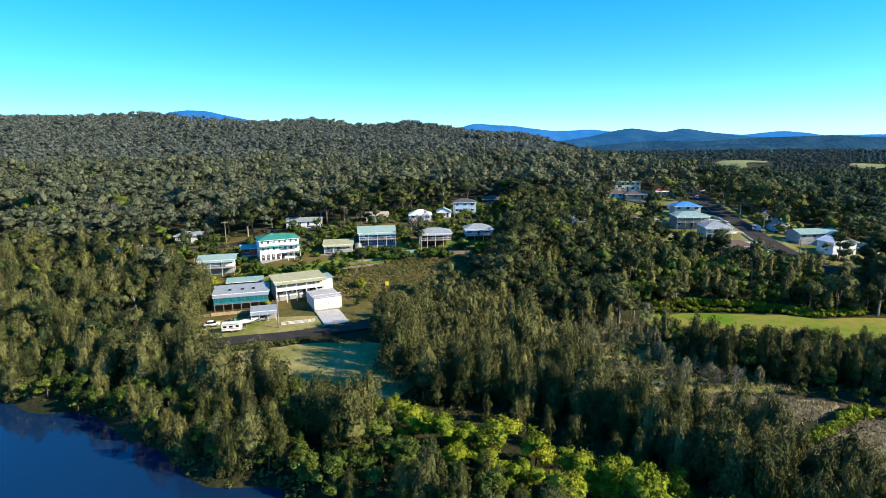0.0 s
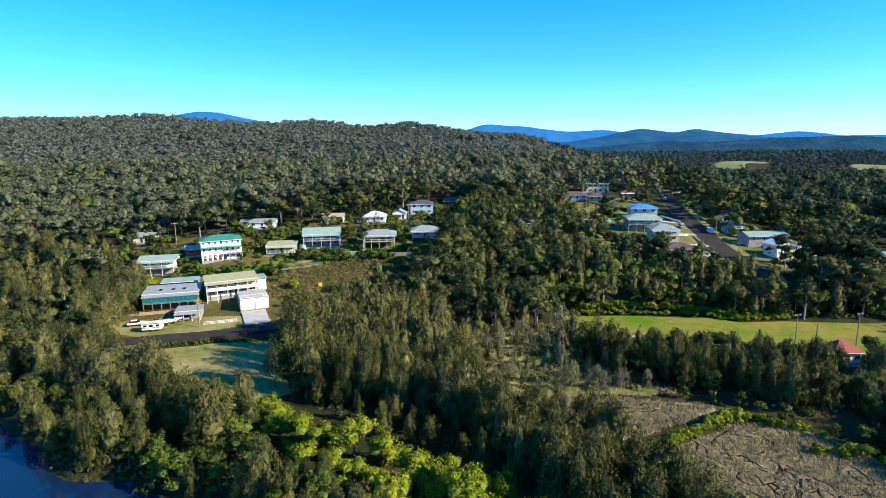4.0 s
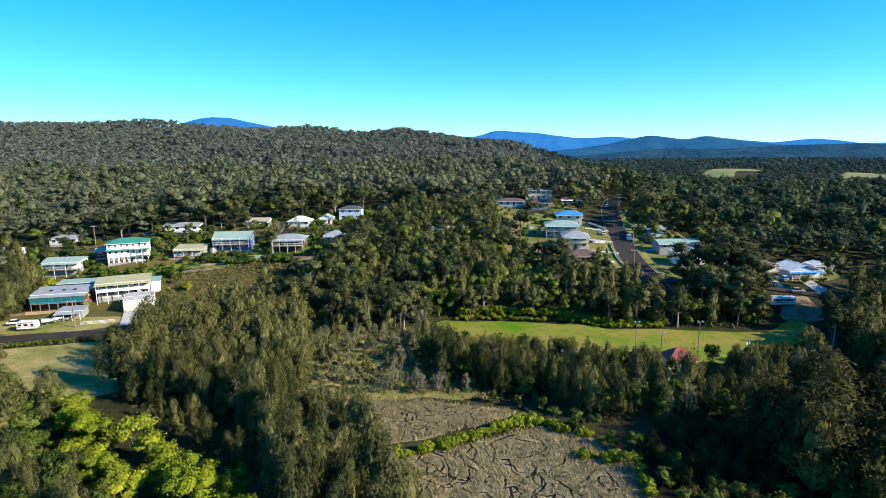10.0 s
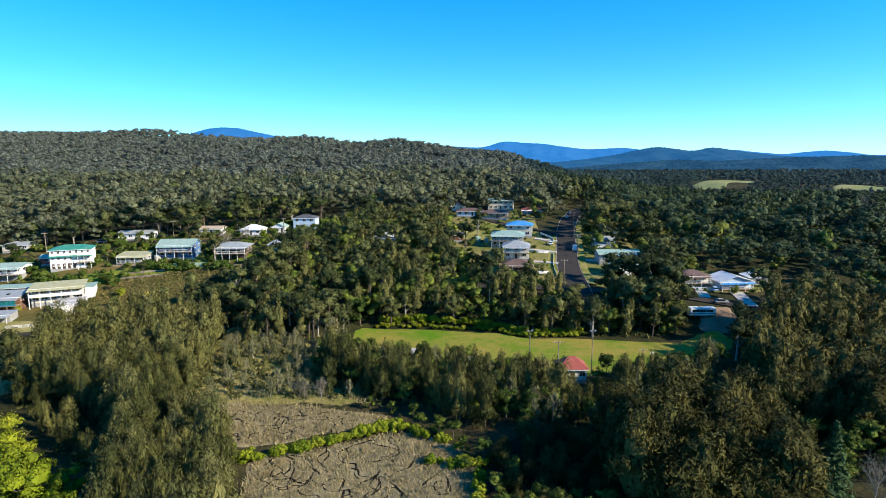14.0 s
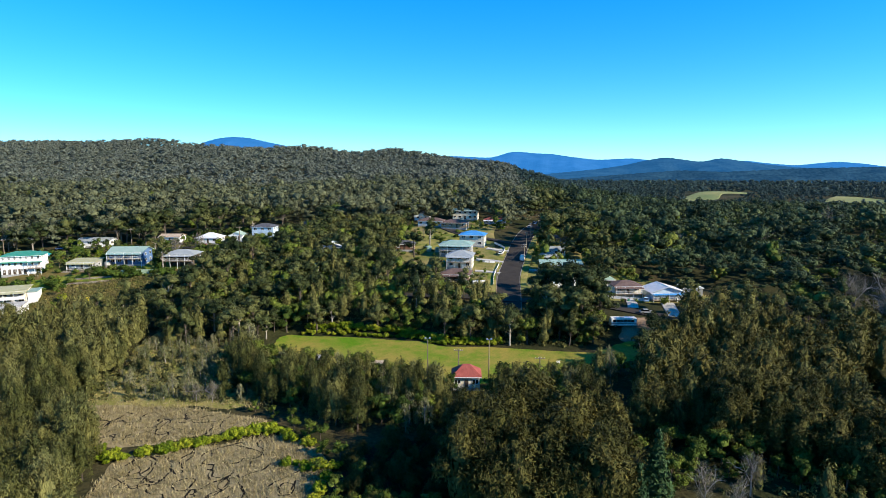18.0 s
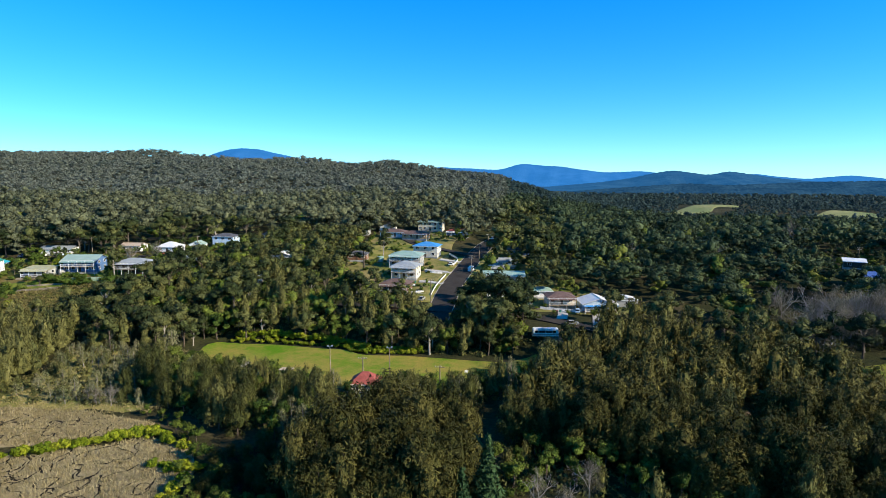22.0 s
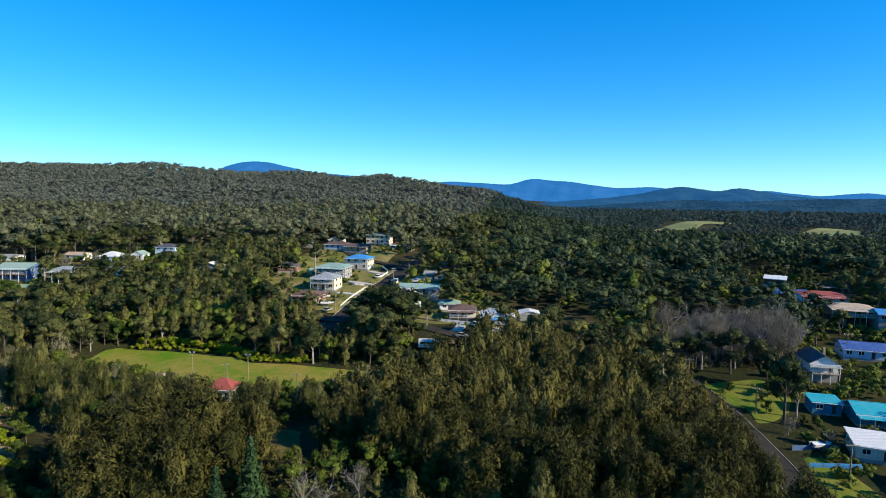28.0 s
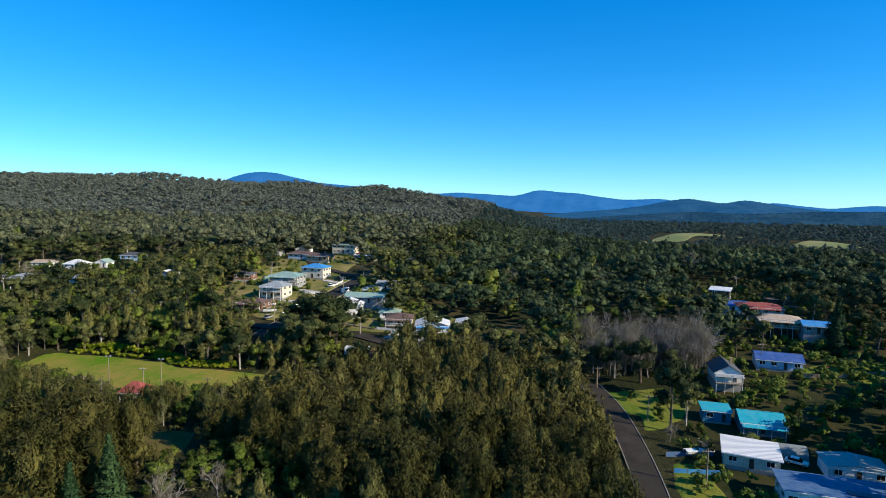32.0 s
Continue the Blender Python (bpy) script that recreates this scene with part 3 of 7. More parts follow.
def ribbon(name, line, left, right, mat, label, category, up, thick=0.3, level=True):
    """A strip along a line, from left to right of it (metres), with real thickness."""
    q = smooth_line(line)
    t = np.gradient(q, axis=0)
    t /= np.linalg.norm(t, axis=1)[:, None]
    side = np.stack([t[:, 1], -t[:, 0]], -1)
    a, b = q + side * left, q + side * right
    z = land(q[:, 0], q[:, 1])
    top = np.maximum(np.maximum(land(a[:, 0], a[:, 1]), land(b[:, 0], b[:, 1])), z) * 0.6 + z * 0.4 + up if level else z + up
    verts, n = [], len(q)
    for p, dz in ((a, 0), (b, 0), (b, -thick - 1.0), (a, -thick - 1.0)):
        verts += [(u, v, h + dz) for (u, v), h in zip(p, top)]
    faces = []
    for i in range(n - 1):
        for r in range(4):
            s = (r + 1) % 4
            faces.append((r * n + i, s * n + i, s * n + i + 1, r * n + i + 1))
    me = bpy.data.meshes.new(name)
    me.from_pydata(verts, [], faces)
    me.materials.append(mat)
    bm = bmesh.new()
    bm.from_mesh(me)
    bmesh.ops.recalc_face_normals(bm, faces=bm.faces[:])
    bm.to_mesh(me)
    bm.free()
    return placed(name, me, label, category, "structure")


STREET = [(133.5, 186), (134, 205), (134.5, 228), (137.5, 256), (141, 285), (146, 315), (153, 345), (163, 375), (180, 402)]
CROSS = [(96, 199), (115, 199), (134, 197.5), (158, 199.5), (178, 192), (196, 182)]
LANE = [(-66, 143), (-55, 146.5), (-44, 149), (-33, 153), (-22, 157), (-12, 164)]
UPPER = [(-140, 214), (-112, 217), (-98, 219.5), (-86, 223), (-75, 233), (-62, 243), (-45, 247), (-20, 252), (12, 262)]
EAST_ROAD = [(252, 82), (253.3, 104), (253.3, 124), (252.2, 142), (250.3, 155), (246.5, 168)]
HILL_LANE = [(322, 330), (312, 292), (330, 262), (345, 235), (352, 205)]
ribbon("road", STREET, -4.4, 4.4, M["asphalt"], "dark asphalt street running up the hill", "road", 0.22)
ribbon("road", CROSS, -3, 3, M["asphalt"], "shaded asphalt cross street below the houses", "road", 0.20)
ribbon("road", LANE, -3.0, 3.0, M["asphalt"], "narrow asphalt lane beside the lawn", "road", 0.20)
ribbon("road", UPPER, -2.6, 2.6, M["asphalt"], "asphalt lane behind the upper houses", "road", 0.20)
ribbon("road", EAST_ROAD, -2.9, 2.9, M["asphalt"], "asphalt road with pale concrete edges", "road", 0.22)
ribbon("road", [(141, 285), (128, 289), (112, 296), (100, 312)], -3, 3, M["asphalt"], "asphalt side street to the upper houses", "road", 0.20)
for line, w in ((STREET, 4.4), (EAST_ROAD, 2.9)):
    ribbon("kerb", line, -w - 0.2, -w - 0.02, M["kerb"], "pale concrete kerb", "kerb", 0.34)
    ribbon("kerb", line, w + 0.02, w + 0.2, M["kerb"], "pale concrete kerb", "kerb", 0.34)
ribbon("verge", [(134, 205), (134.5, 228), (137.5, 256), (140, 278)], -9.5, -4.8, M["verge"], "dry grass verge beside the street", "verge", 0.26)
ribbon("verge", [(134, 205), (134.5, 228), (137.5, 256), (141, 285), (146, 315)], 4.8, 7.5, M["verge"], "grass verge beside the street", "verge", 0.26)

patch("lawn", [(-64, 135), (-57, 138), (-47, 142), (-38, 144), (-22, 146), (-8, 137), (-6, 120), (-15, 110), (-30, 111), (-44, 119), (-56, 126)], M["lawn"], "dry mown lawn turning yellow beside the river trees", "lawn")
patch("playing_field", [(60, 164), (61, 173), (72, 173.5), (82, 174), (95, 172.5), (106, 171.5), (113, 167), (127, 167.5), (138, 166.5), (150, 165.5), (162, 165), (168, 160), (163, 153), (150, 146), (132, 139), (118, 137), (100, 140), (86, 143), (72, 149), (63, 156)], M["field"], "wide mown green playing field with worn dry patches", "field", rings=12)
patch("field_corner", [(158, 162), (161, 168), (168, 174.5), (175, 176), (176, 168), (170, 160), (163, 156)], M["field"], "mown green corner of the playing field", "field", 0.2)
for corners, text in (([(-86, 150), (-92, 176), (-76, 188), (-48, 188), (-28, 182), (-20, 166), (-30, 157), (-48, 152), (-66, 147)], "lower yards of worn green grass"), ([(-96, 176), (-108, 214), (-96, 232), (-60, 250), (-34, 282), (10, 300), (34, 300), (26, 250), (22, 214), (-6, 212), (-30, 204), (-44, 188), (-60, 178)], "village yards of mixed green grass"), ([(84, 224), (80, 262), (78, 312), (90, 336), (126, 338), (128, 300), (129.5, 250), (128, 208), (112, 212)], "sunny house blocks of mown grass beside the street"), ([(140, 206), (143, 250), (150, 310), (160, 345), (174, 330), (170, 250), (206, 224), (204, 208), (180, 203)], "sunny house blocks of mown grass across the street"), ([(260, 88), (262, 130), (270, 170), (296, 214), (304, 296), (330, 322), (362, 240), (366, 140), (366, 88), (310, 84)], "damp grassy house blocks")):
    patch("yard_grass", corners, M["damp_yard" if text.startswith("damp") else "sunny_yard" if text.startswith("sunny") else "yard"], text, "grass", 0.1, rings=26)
patch("reed_bed", [(33, 113), (46, 115), (60, 114), (81, 110), (71, 103), (58, 96), (44, 99), (34, 104)], M["reed"], "brown dry reed bed", "reeds", 0.12)
patch("reed_bed", [(59, 93), (72, 98), (84, 104), (95, 100), (101, 89), (99, 74), (86, 64), (68, 67), (60, 82)], M["reed"], "brown dry reed bed cut by creek lines", "reeds", 0.12)
# Dark patch painted where the trees' deep shade falls
patch("hollow_shade", [(103, 80), (102, 92), (107, 103), (117, 104), (121, 97), (119, 84), (114, 76)], M["mud"], "dark patch painted for deep tree shade in the hollow", "mud", 0.12)
patch("bracken_slope", [(-42, 190), (-30, 200), (-14, 206), (2, 206), (16, 196), (10, 184), (-8, 178), (-28, 178)], M["yard"], "rough grassy slope under bracken", "slope", 0.1)
patch("house_yard", [(-78, 158), (-60, 163), (-40, 165), (-26, 162), (-33, 156), (-50, 150), (-66, 148), (-76, 151)], M["lawn"], "mown yard grass with bare patches", "yard", 0.12)
patch("house_yard", [(-74, 192), (-60, 198), (-46, 204), (-32, 212), (-20, 216), (-14, 210), (-34, 199), (-56, 188), (-70, 184)], M["green"], "green yard grass below the houses", "yard", 0.14)
patch("house_yard", [(-30, 226), (-18, 230), (0, 232), (18, 236), (18, 228), (0, 222), (-20, 218)], M["green"], "green yard grass", "yard", 0.2)
patch("grass_bank", [(85, 290), (96, 300), (106, 300), (112, 288), (104, 270), (92, 262), (84, 274)], M["verge"], "open grassy hillside with dry patches", "slope", 0.3)
ribbon("driveway", [(-36, 168), (-33.8, 163.5), (-31, 157.5)], -3.6, 3.6, M["concrete"], "pale concrete driveway", "driveway", 0.3)
ribbon("concrete_pad", [(73.6, 152.2), (77.8, 152.6), (82, 152.8)], -2.2, 2.2, M["concrete"], "pale concrete pad at the edge of the field", "paving", 0.25)
patch("dirt_track", [(-70, 137), (-66, 143), (-59, 143.5), (-57, 139), (-61, 135), (-66, 132)], M["dirt"], "bare earth where the lane ends", "track", 0.22)
for line, w in (([(131, 232), (126, 233), (120.5, 233)], 1.6), ([(132.5, 250), (126, 250.5), (119.5, 251)], 1.8), ([(135, 270), (129, 270.5), (124.5, 271.5)], 2.0), ([(142, 240), (146, 240.5), (148, 240.5)], 1.8), ([(177, 196), (178, 202), (178, 207)], 1.8), ([(189, 188), (190, 197), (191, 205)], 2.2)):
    ribbon("driveway", line, -w, w, M["concrete"], "pale concrete driveway to a house", "driveway", 0.24)
patch("bare_bank", [(169, 177), (173, 184), (180, 186), (182, 178), (177, 174)], M["dirt"], "bare brown earth bank", "bank", 0.2)
patch("roadside_grass", [(246, 152), (252, 164), (268, 168), (274, 160), (268, 146), (258, 140), (257, 148)], M["green"], "shaded green roadside grass", "grass", 0.14)
patch("roadside_grass", [(259, 106), (260, 122), (266, 122), (267, 106)], M["green"], "mown green roadside grass", "grass", 0.14, 0.4)
patch("grass_bank", [(306, 180), (318, 190), (338, 192), (340, 180), (322, 174)], M["green"], "green garden slope with dense low plants", "slope", 0.2)
patch("paddock", [(372, 800), (396, 850), (440, 930), (505, 1010), (540, 1100), (600, 1090), (556, 1000), (490, 880), (452, 860), (420, 800)], M["paddock"], "pale green cleared paddock among woods", "paddock", 0.8, 8)
patch("paddock", [(520, 720), (560, 800), (640, 900), (690, 900), (640, 800), (580, 720)], M["paddock"], "pale green cleared paddock among woods", "paddock", 0.8, 6)
patch("clearing", [(210, 128), (220, 136), (230, 134), (226, 127), (216, 124)], M["dirt"], "small dry clearing between she-oaks", "clearing", 0.12)
patch("clearing", [(132, 106), (138, 116), (150, 118), (154, 108), (144, 102)], M["yard"], "small grassy clearing between trees", "clearing", 0.12)
patch("scrub_ground", [(29, 114), (25, 140), (23, 164), (40, 158), (58, 158), (72, 148), (74, 116), (52, 113)], M["verge"], "dry grass between grey saplings", "scrub", 0.1, 4.0, 2.7)


def ridge_strip(name, crest, y, depth, foot, mat, label, seed):
    """A far wooded range: its crest line, and its slope towards the viewer broken by spurs."""
    xs = np.linspace(crest[0][0], crest[-1][0], 260)
    zs = np.interp(xs, [c[0] for c in crest], [c[1] for c in crest])
    zs = np.convolve(np.pad(zs, 3, mode="edge"), np.ones(7) / 7, "valid")
    rows = 14
    verts = []
    for r in range(rows):
        f = r / (rows - 1)
        spur = np.sin(xs / 95 + seed) * 0.5 + np.sin(xs / 41 + 2 * seed + f * 2) * 0.35 + np.sin(xs / 17 + f * 5) * 0.15
        z = foot + (zs - foot) * (1 - f) ** 1.25 + spur * 26 * math.sin(math.pi * f) * np.clip((zs - foot) / 90, 0.1, 1)
        z += (np.sin(xs / 3.3 + seed) + np.sin(xs / 5.1)) * (0.8 if r == 0 else 0.3)
        verts.append(np.stack([xs, np.full_like(xs, y - depth * f), z], -1))
    verts.append(np.stack([xs, np.full_like(xs, y + 60), np.full_like(xs, foot - 30)], -1))
    verts = np.array([verts[-1]] + verts[:-1])
    i = np.arange(verts.shape[0] * len(xs)).reshape(verts.shape[0], len(xs))
    faces = np.stack([i[:-1, :-1], i[1:, :-1], i[1:, 1:], i[:-1, 1:]], -1).reshape(-1, 4)
    placed(name, raw_mesh(name, verts.reshape(-1, 3), faces, mat, True), label, "mountain", "structure")


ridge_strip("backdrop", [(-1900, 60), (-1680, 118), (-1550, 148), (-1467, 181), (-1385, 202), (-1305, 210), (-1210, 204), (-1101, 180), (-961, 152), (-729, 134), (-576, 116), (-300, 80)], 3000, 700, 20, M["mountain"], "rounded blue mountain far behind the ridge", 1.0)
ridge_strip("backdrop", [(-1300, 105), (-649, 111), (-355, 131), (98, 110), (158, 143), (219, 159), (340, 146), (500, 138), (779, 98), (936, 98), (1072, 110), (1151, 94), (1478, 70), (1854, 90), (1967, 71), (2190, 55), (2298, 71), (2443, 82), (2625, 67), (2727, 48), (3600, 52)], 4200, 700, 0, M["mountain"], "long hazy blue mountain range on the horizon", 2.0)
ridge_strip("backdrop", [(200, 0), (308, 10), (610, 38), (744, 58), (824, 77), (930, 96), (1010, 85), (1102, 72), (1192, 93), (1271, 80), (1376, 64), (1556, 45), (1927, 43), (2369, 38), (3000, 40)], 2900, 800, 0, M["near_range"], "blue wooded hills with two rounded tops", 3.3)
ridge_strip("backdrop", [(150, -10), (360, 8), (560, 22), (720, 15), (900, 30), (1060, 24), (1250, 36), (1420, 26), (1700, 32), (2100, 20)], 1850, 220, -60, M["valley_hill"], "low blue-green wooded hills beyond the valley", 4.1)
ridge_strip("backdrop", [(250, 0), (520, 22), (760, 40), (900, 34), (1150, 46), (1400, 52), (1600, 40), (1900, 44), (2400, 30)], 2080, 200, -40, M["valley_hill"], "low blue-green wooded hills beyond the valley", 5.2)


REED_BEDS = [[(33, 112), (46, 114), (60, 114), (81, 110), (72, 103), (58, 96.5), (44, 100), (35, 104)], [(59, 92), (72, 97.5), (84, 104), (95, 99), (100, 91), (99, 74), (86, 64), (69, 66), (61, 80)]]


def inside(x, y, poly):
    hit, n = False, len(poly)
    for i in range(n):
        (x0, y0), (x1, y1) = poly[i], poly[(i + 1) % n]
        if (y0 > y) != (y1 > y) and x < (x1 - x0) * (y - y0) / (y1 - y0) + x0:
            hit = not hit
    return hit


def channel_lines():
    """Wandering creek channels that split the reed beds."""
    rng, lines = np.random.default_rng(21), []
    for k in range(95):
        p = np.array([rng.uniform(46, 100), rng.uniform(64, 112)])
        way = rng.uniform(0, 6.28)
        line = []
        for _ in range(int(rng.integers(7, 15))):
            if any(inside(p[0], p[1], bed) for bed in REED_BEDS):
                line.append(p)
            way += rng.normal(0, 0.75)
            p = p + np.array([math.cos(way), math.sin(way) * 1.2]) * rng.uniform(0.9, 1.8)
        if len(line) > 3 and max(np.linalg.norm(np.diff(line, axis=0), axis=1)) < 3.5:
            lines.append(np.array(line))
    return lines


CHANNELS = channel_lines()
CHANNEL_POINTS = np.concatenate([smooth_line(c, 0.5) for c in CHANNELS])


def creek_channels():
    verts, faces = [], []
    for line in CHANNELS:
        q = smooth_line(line, 0.6)
        t = np.gradient(q, axis=0)
        t /= np.linalg.norm(t, axis=1)[:, None] + 1e-9
        side = np.stack([t[:, 1], -t[:, 0]], -1) * (0.16 + 0.07 * np.sin(np.arange(len(q)) * 0.7))[:, None]
        n, first = len(q), len(verts)
        for p in (q - side, q + side):
            verts += [(a, b, float(land(a, b)) + 0.16) for a, b in p]
        faces += [(first + i, first + n + i, first + n + i + 1, first + i + 1) for i in range(n - 1)]
    me = bpy.data.meshes.new("creek_channels")
    me.from_pydata(verts, [], faces)
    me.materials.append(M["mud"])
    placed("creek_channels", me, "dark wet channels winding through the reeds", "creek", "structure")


creek_channels()


# ---- trees ----
def sprays(rng, centres, normals, length, width, hang=0.0, shake=0.42):
    """Foliage: one pointed spray (a triangle) at each centre, lying across its normal; hang: how far it turns upright."""
    n = len(centres)
    normals = normals / (np.linalg.norm(normals, axis=1)[:, None] + 1e-9) + rng.normal(0, shake, (n, 3))
    normals /= np.linalg.norm(normals, axis=1)[:, None] + 1e-9
    u = np.cross(normals, rng.normal(0, 1, (n, 3)))
    if hang:
        up = np.tile((0.0, 0.0, 1.0), (n, 1)) + rng.normal(0, 0.22, (n, 3))
        u = u / (np.linalg.norm(u, axis=1)[:, None] + 1e-9) * (1 - hang) + up * hang
    u -= normals * (u * normals).sum(1)[:, None]
    u /= np.linalg.norm(u, axis=1)[:, None] + 1e-9
    v = np.cross(normals, u)
    a = length * rng.uniform(0.6, 1.3, (n, 1))
    b = width * rng.uniform(0.6, 1.3, (n, 1))
    skew = rng.uniform(-0.4, 0.4, (n, 1))
    tri = np.stack([centres - u * a * 0.5 + v * b * 0.5, centres - u * a * 0.5 - v * b * 0.5, centres + u * a * 0.6 + v * b * skew], 1)
    return tri.reshape(-1, 3)


def ball_points(rng, n, low=-0.6):
    p = rng.normal(0, 1, (n * 2, 3))
    p /= np.linalg.norm(p, axis=1)[:, None]
    return p[p[:, 2] > low][:n]


SOLIDS = {}


def core(rng, centre, radii, level=1):
    """Broad inner sprays that close a clump from within; level 2 is finer and lumpy."""
    if level not in SOLIDS:
        bm = bmesh.new()
        bmesh.ops.create_icosphere(bm, subdivisions=level, radius=1)
        SOLIDS[level] = np.array([tuple(v.co) for v in bm.verts]), np.array([[v.index for v in f.verts] for f in bm.faces])
        bm.free()
    co, tri = SOLIDS[level]
    bend = (0.78, 1.22) if level > 1 else (0.8, 1.15)
    points = co * rng.uniform(*bend, (len(co), 1)) * np.asarray(radii) + np.asarray(centre)
    loose = points[tri]
    if level > 1:
        loose = loose[loose[:, :, 2].mean(1) > centre[2] - 0.45 * radii[2]]
    loose = loose + rng.normal(0, 0.05, loose.shape) * np.asarray(radii)
    return loose.reshape(-1, 3)


def clumps(rng, blobs, count, length, width, hang=0.0, heart=0.84, low=-0.5, level=1, inner=0.74):
    """A crown of leaf clumps. blobs: centre and radii; the larger a clump, the more sprays it has."""
    out = []
    areas = [(r[0] * r[2]) for _, r in blobs]
    for (c, r), area in zip(blobs, areas):
        n = ball_points(rng, max(6, int(count * area / (sum(areas) / len(areas)))), low)
        depth = rng.uniform(inner, 1.08, (len(n), 1)) + rng.normal(0, 0.06, (len(n), 1))
        p = np.asarray(c) + n * depth * np.asarray(r)
        out.append(sprays(rng, p, n / np.asarray(r), length, width, hang, 0.65 if hang else 0.32))
        if heart and (not hang or area > 0.45 * max(areas)):
            out.append(core(rng, c, np.asarray(r) * heart, level))
    return np.concatenate(out)


def tri_mesh(name, points, mat):
    """Loose triangles; six columns: points and their soft normals."""
    me = raw_mesh(name, points[:, :3], np.arange(len(points)).reshape(-1, 3), mat)
    if points.shape[1] == 6:
        me.polygons.foreach_set("use_smooth", [True] * len(me.polygons))
        me.normals_split_custom_set_from_vertices(points[:, 3:].tolist())
    return me


def lobed(rng, h, spread, lobes, subs, low=0.42, high=0.84, size=(0.34, 0.5), flat=(0.6, 0.85)):
    """A broad crown: lobes round the trunk, each broken into smaller leaf clumps. Gives the lobes and the clumps."""
    hearts = [((0, 0, h * (low + high) * 0.53), (spread * 0.5, spread * 0.5, h * (high - low) * 0.42))]
    for i in range(lobes):
        a = 2 * math.pi * (i + rng.uniform(-0.35, 0.35)) / lobes
        d, z, r = spread * rng.uniform(0.3, 0.78), h * rng.uniform(low, high), spread * rng.uniform(*size)
        hearts.append(((d * math.cos(a), d * math.sin(a), z - 0.22 * h * (d / spread) ** 2), (r, r, r * rng.uniform(*flat))))
    tufts = []
    for c, r in hearts:
        for n in ball_points(rng, subs, -0.25):
            k = rng.uniform(0.36, 0.6) * min(r[0], r[2] * 1.3)
            p = np.asarray(c) + n * np.asarray(r) * rng.uniform(0.7, 1.05)
            tufts.append((tuple(p), (k * rng.uniform(0.85, 1.2), k * rng.uniform(0.85, 1.2), k * rng.uniform(0.65, 0.95))))
    return hearts, tufts


def oaken(rng, h, spread, tops=22, sides=14):
    """She-oak: a tall rounded cone of soft upright clumps. Gives the body and the clumps."""
    hearts = [((0, 0, h * 0.52), (spread * 0.55, spread * 0.55, h * 0.38)), ((0, 0, h * 0.27), (spread * 0.8, spread * 0.8, h * 0.2))]
    tufts = []
    for i in range(tops + sides):
        a = 2.4 * i + rng.uniform(-0.5, 0.5)
        if i < tops:
            d = spread * math.sqrt((i + 0.3) / tops) * rng.uniform(0.8, 1.0)
            z = h * (1.0 - 0.5 * (d / spread) ** 1.5) * rng.uniform(0.86, 1.03)
        else:
            d, z = spread * rng.uniform(0.7, 1.02), h * rng.uniform(0.16, 0.56)
        r = spread * rng.uniform(0.18, 0.33)
        tall = r * rng.uniform(1.3, 2.3)
        tufts.append(((d * math.cos(a), d * math.sin(a), z - tall), (r, r, tall)))
    return hearts, tufts


def foliage(rng, form, count, length, width, hang=0.0, heart=0.8, keep=0.5, lift=0.3, level=1, stray=0.12):
    """Foliage points with soft normals: small sprays over the clumps of a form, broad inner sprays over its body."""
    hearts, tufts = form
    mid = np.mean([c for c, _ in hearts], 0)
    mid[2] -= 0.25 * (max(c[2] for c, _ in tufts) - mid[2])
    areas = np.array([r[0] * r[2] for _, r in tufts])
    out = []
    for (c, r), area in zip(tufts, areas):
        n = ball_points(rng, max(4, int(count * area / areas.mean())), -0.55)
        depth = np.where(rng.random((len(n), 1)) < stray, rng.uniform(1.0, 1.5, (len(n), 1)), rng.uniform(0.6, 1.05, (len(n), 1)))
        p = np.asarray(c) + n * depth * np.asarray(r)
        tri = sprays(rng, p, n / np.asarray(r), length, width, hang, 0.6)
        out.append((tri, np.repeat(n / np.asarray(r) * min(r), 3, axis=0)))
    for c, r in hearts:
        tri = core(rng, c, np.asarray(r) * heart, level)
        n = (tri - np.asarray(c)) / np.asarray(r)
        out.append((tri, n / (np.linalg.norm(n, axis=1)[:, None] + 1e-9)))
    points, own = np.concatenate([t for t, _ in out]), np.concatenate([n for _, n in out])
    away = points - mid
    away /= np.linalg.norm(away, axis=1)[:, None] + 1e-9
    tri = points.reshape(-1, 3, 3)
    face = np.cross(tri[:, 1] - tri[:, 0], tri[:, 2] - tri[:, 0])
    face /= np.linalg.norm(face, axis=1)[:, None] + 1e-9
    face = np.repeat(face, 3, axis=0)
    face *= np.where((face * (own + away)).sum(1) < 0, -1, 1)[:, None]
    n = own * 0.7 + away * 0.45 + face * keep + np.array((0, 0, lift))
    return np.concatenate([points, n / (np.linalg.norm(n, axis=1)[:, None] + 1e-9)], 1)


def bush_blobs(rng, h, spread, k=9):
    blobs = [((0, 0, h * 0.45), (spread * 0.7, spread * 0.7, h * 0.42))]
    for i in range(k):
        a, d = rng.uniform(0, 6.28), spread * rng.uniform(0.35, 0.85)
        r = spread * rng.uniform(0.26, 0.44)
        blobs.append(((d * math.cos(a), d * math.sin(a), h * rng.uniform(0.25, 0.85) * (1.1 - 0.4 * d / spread)), (r, r, r * 0.85)))
    return blobs


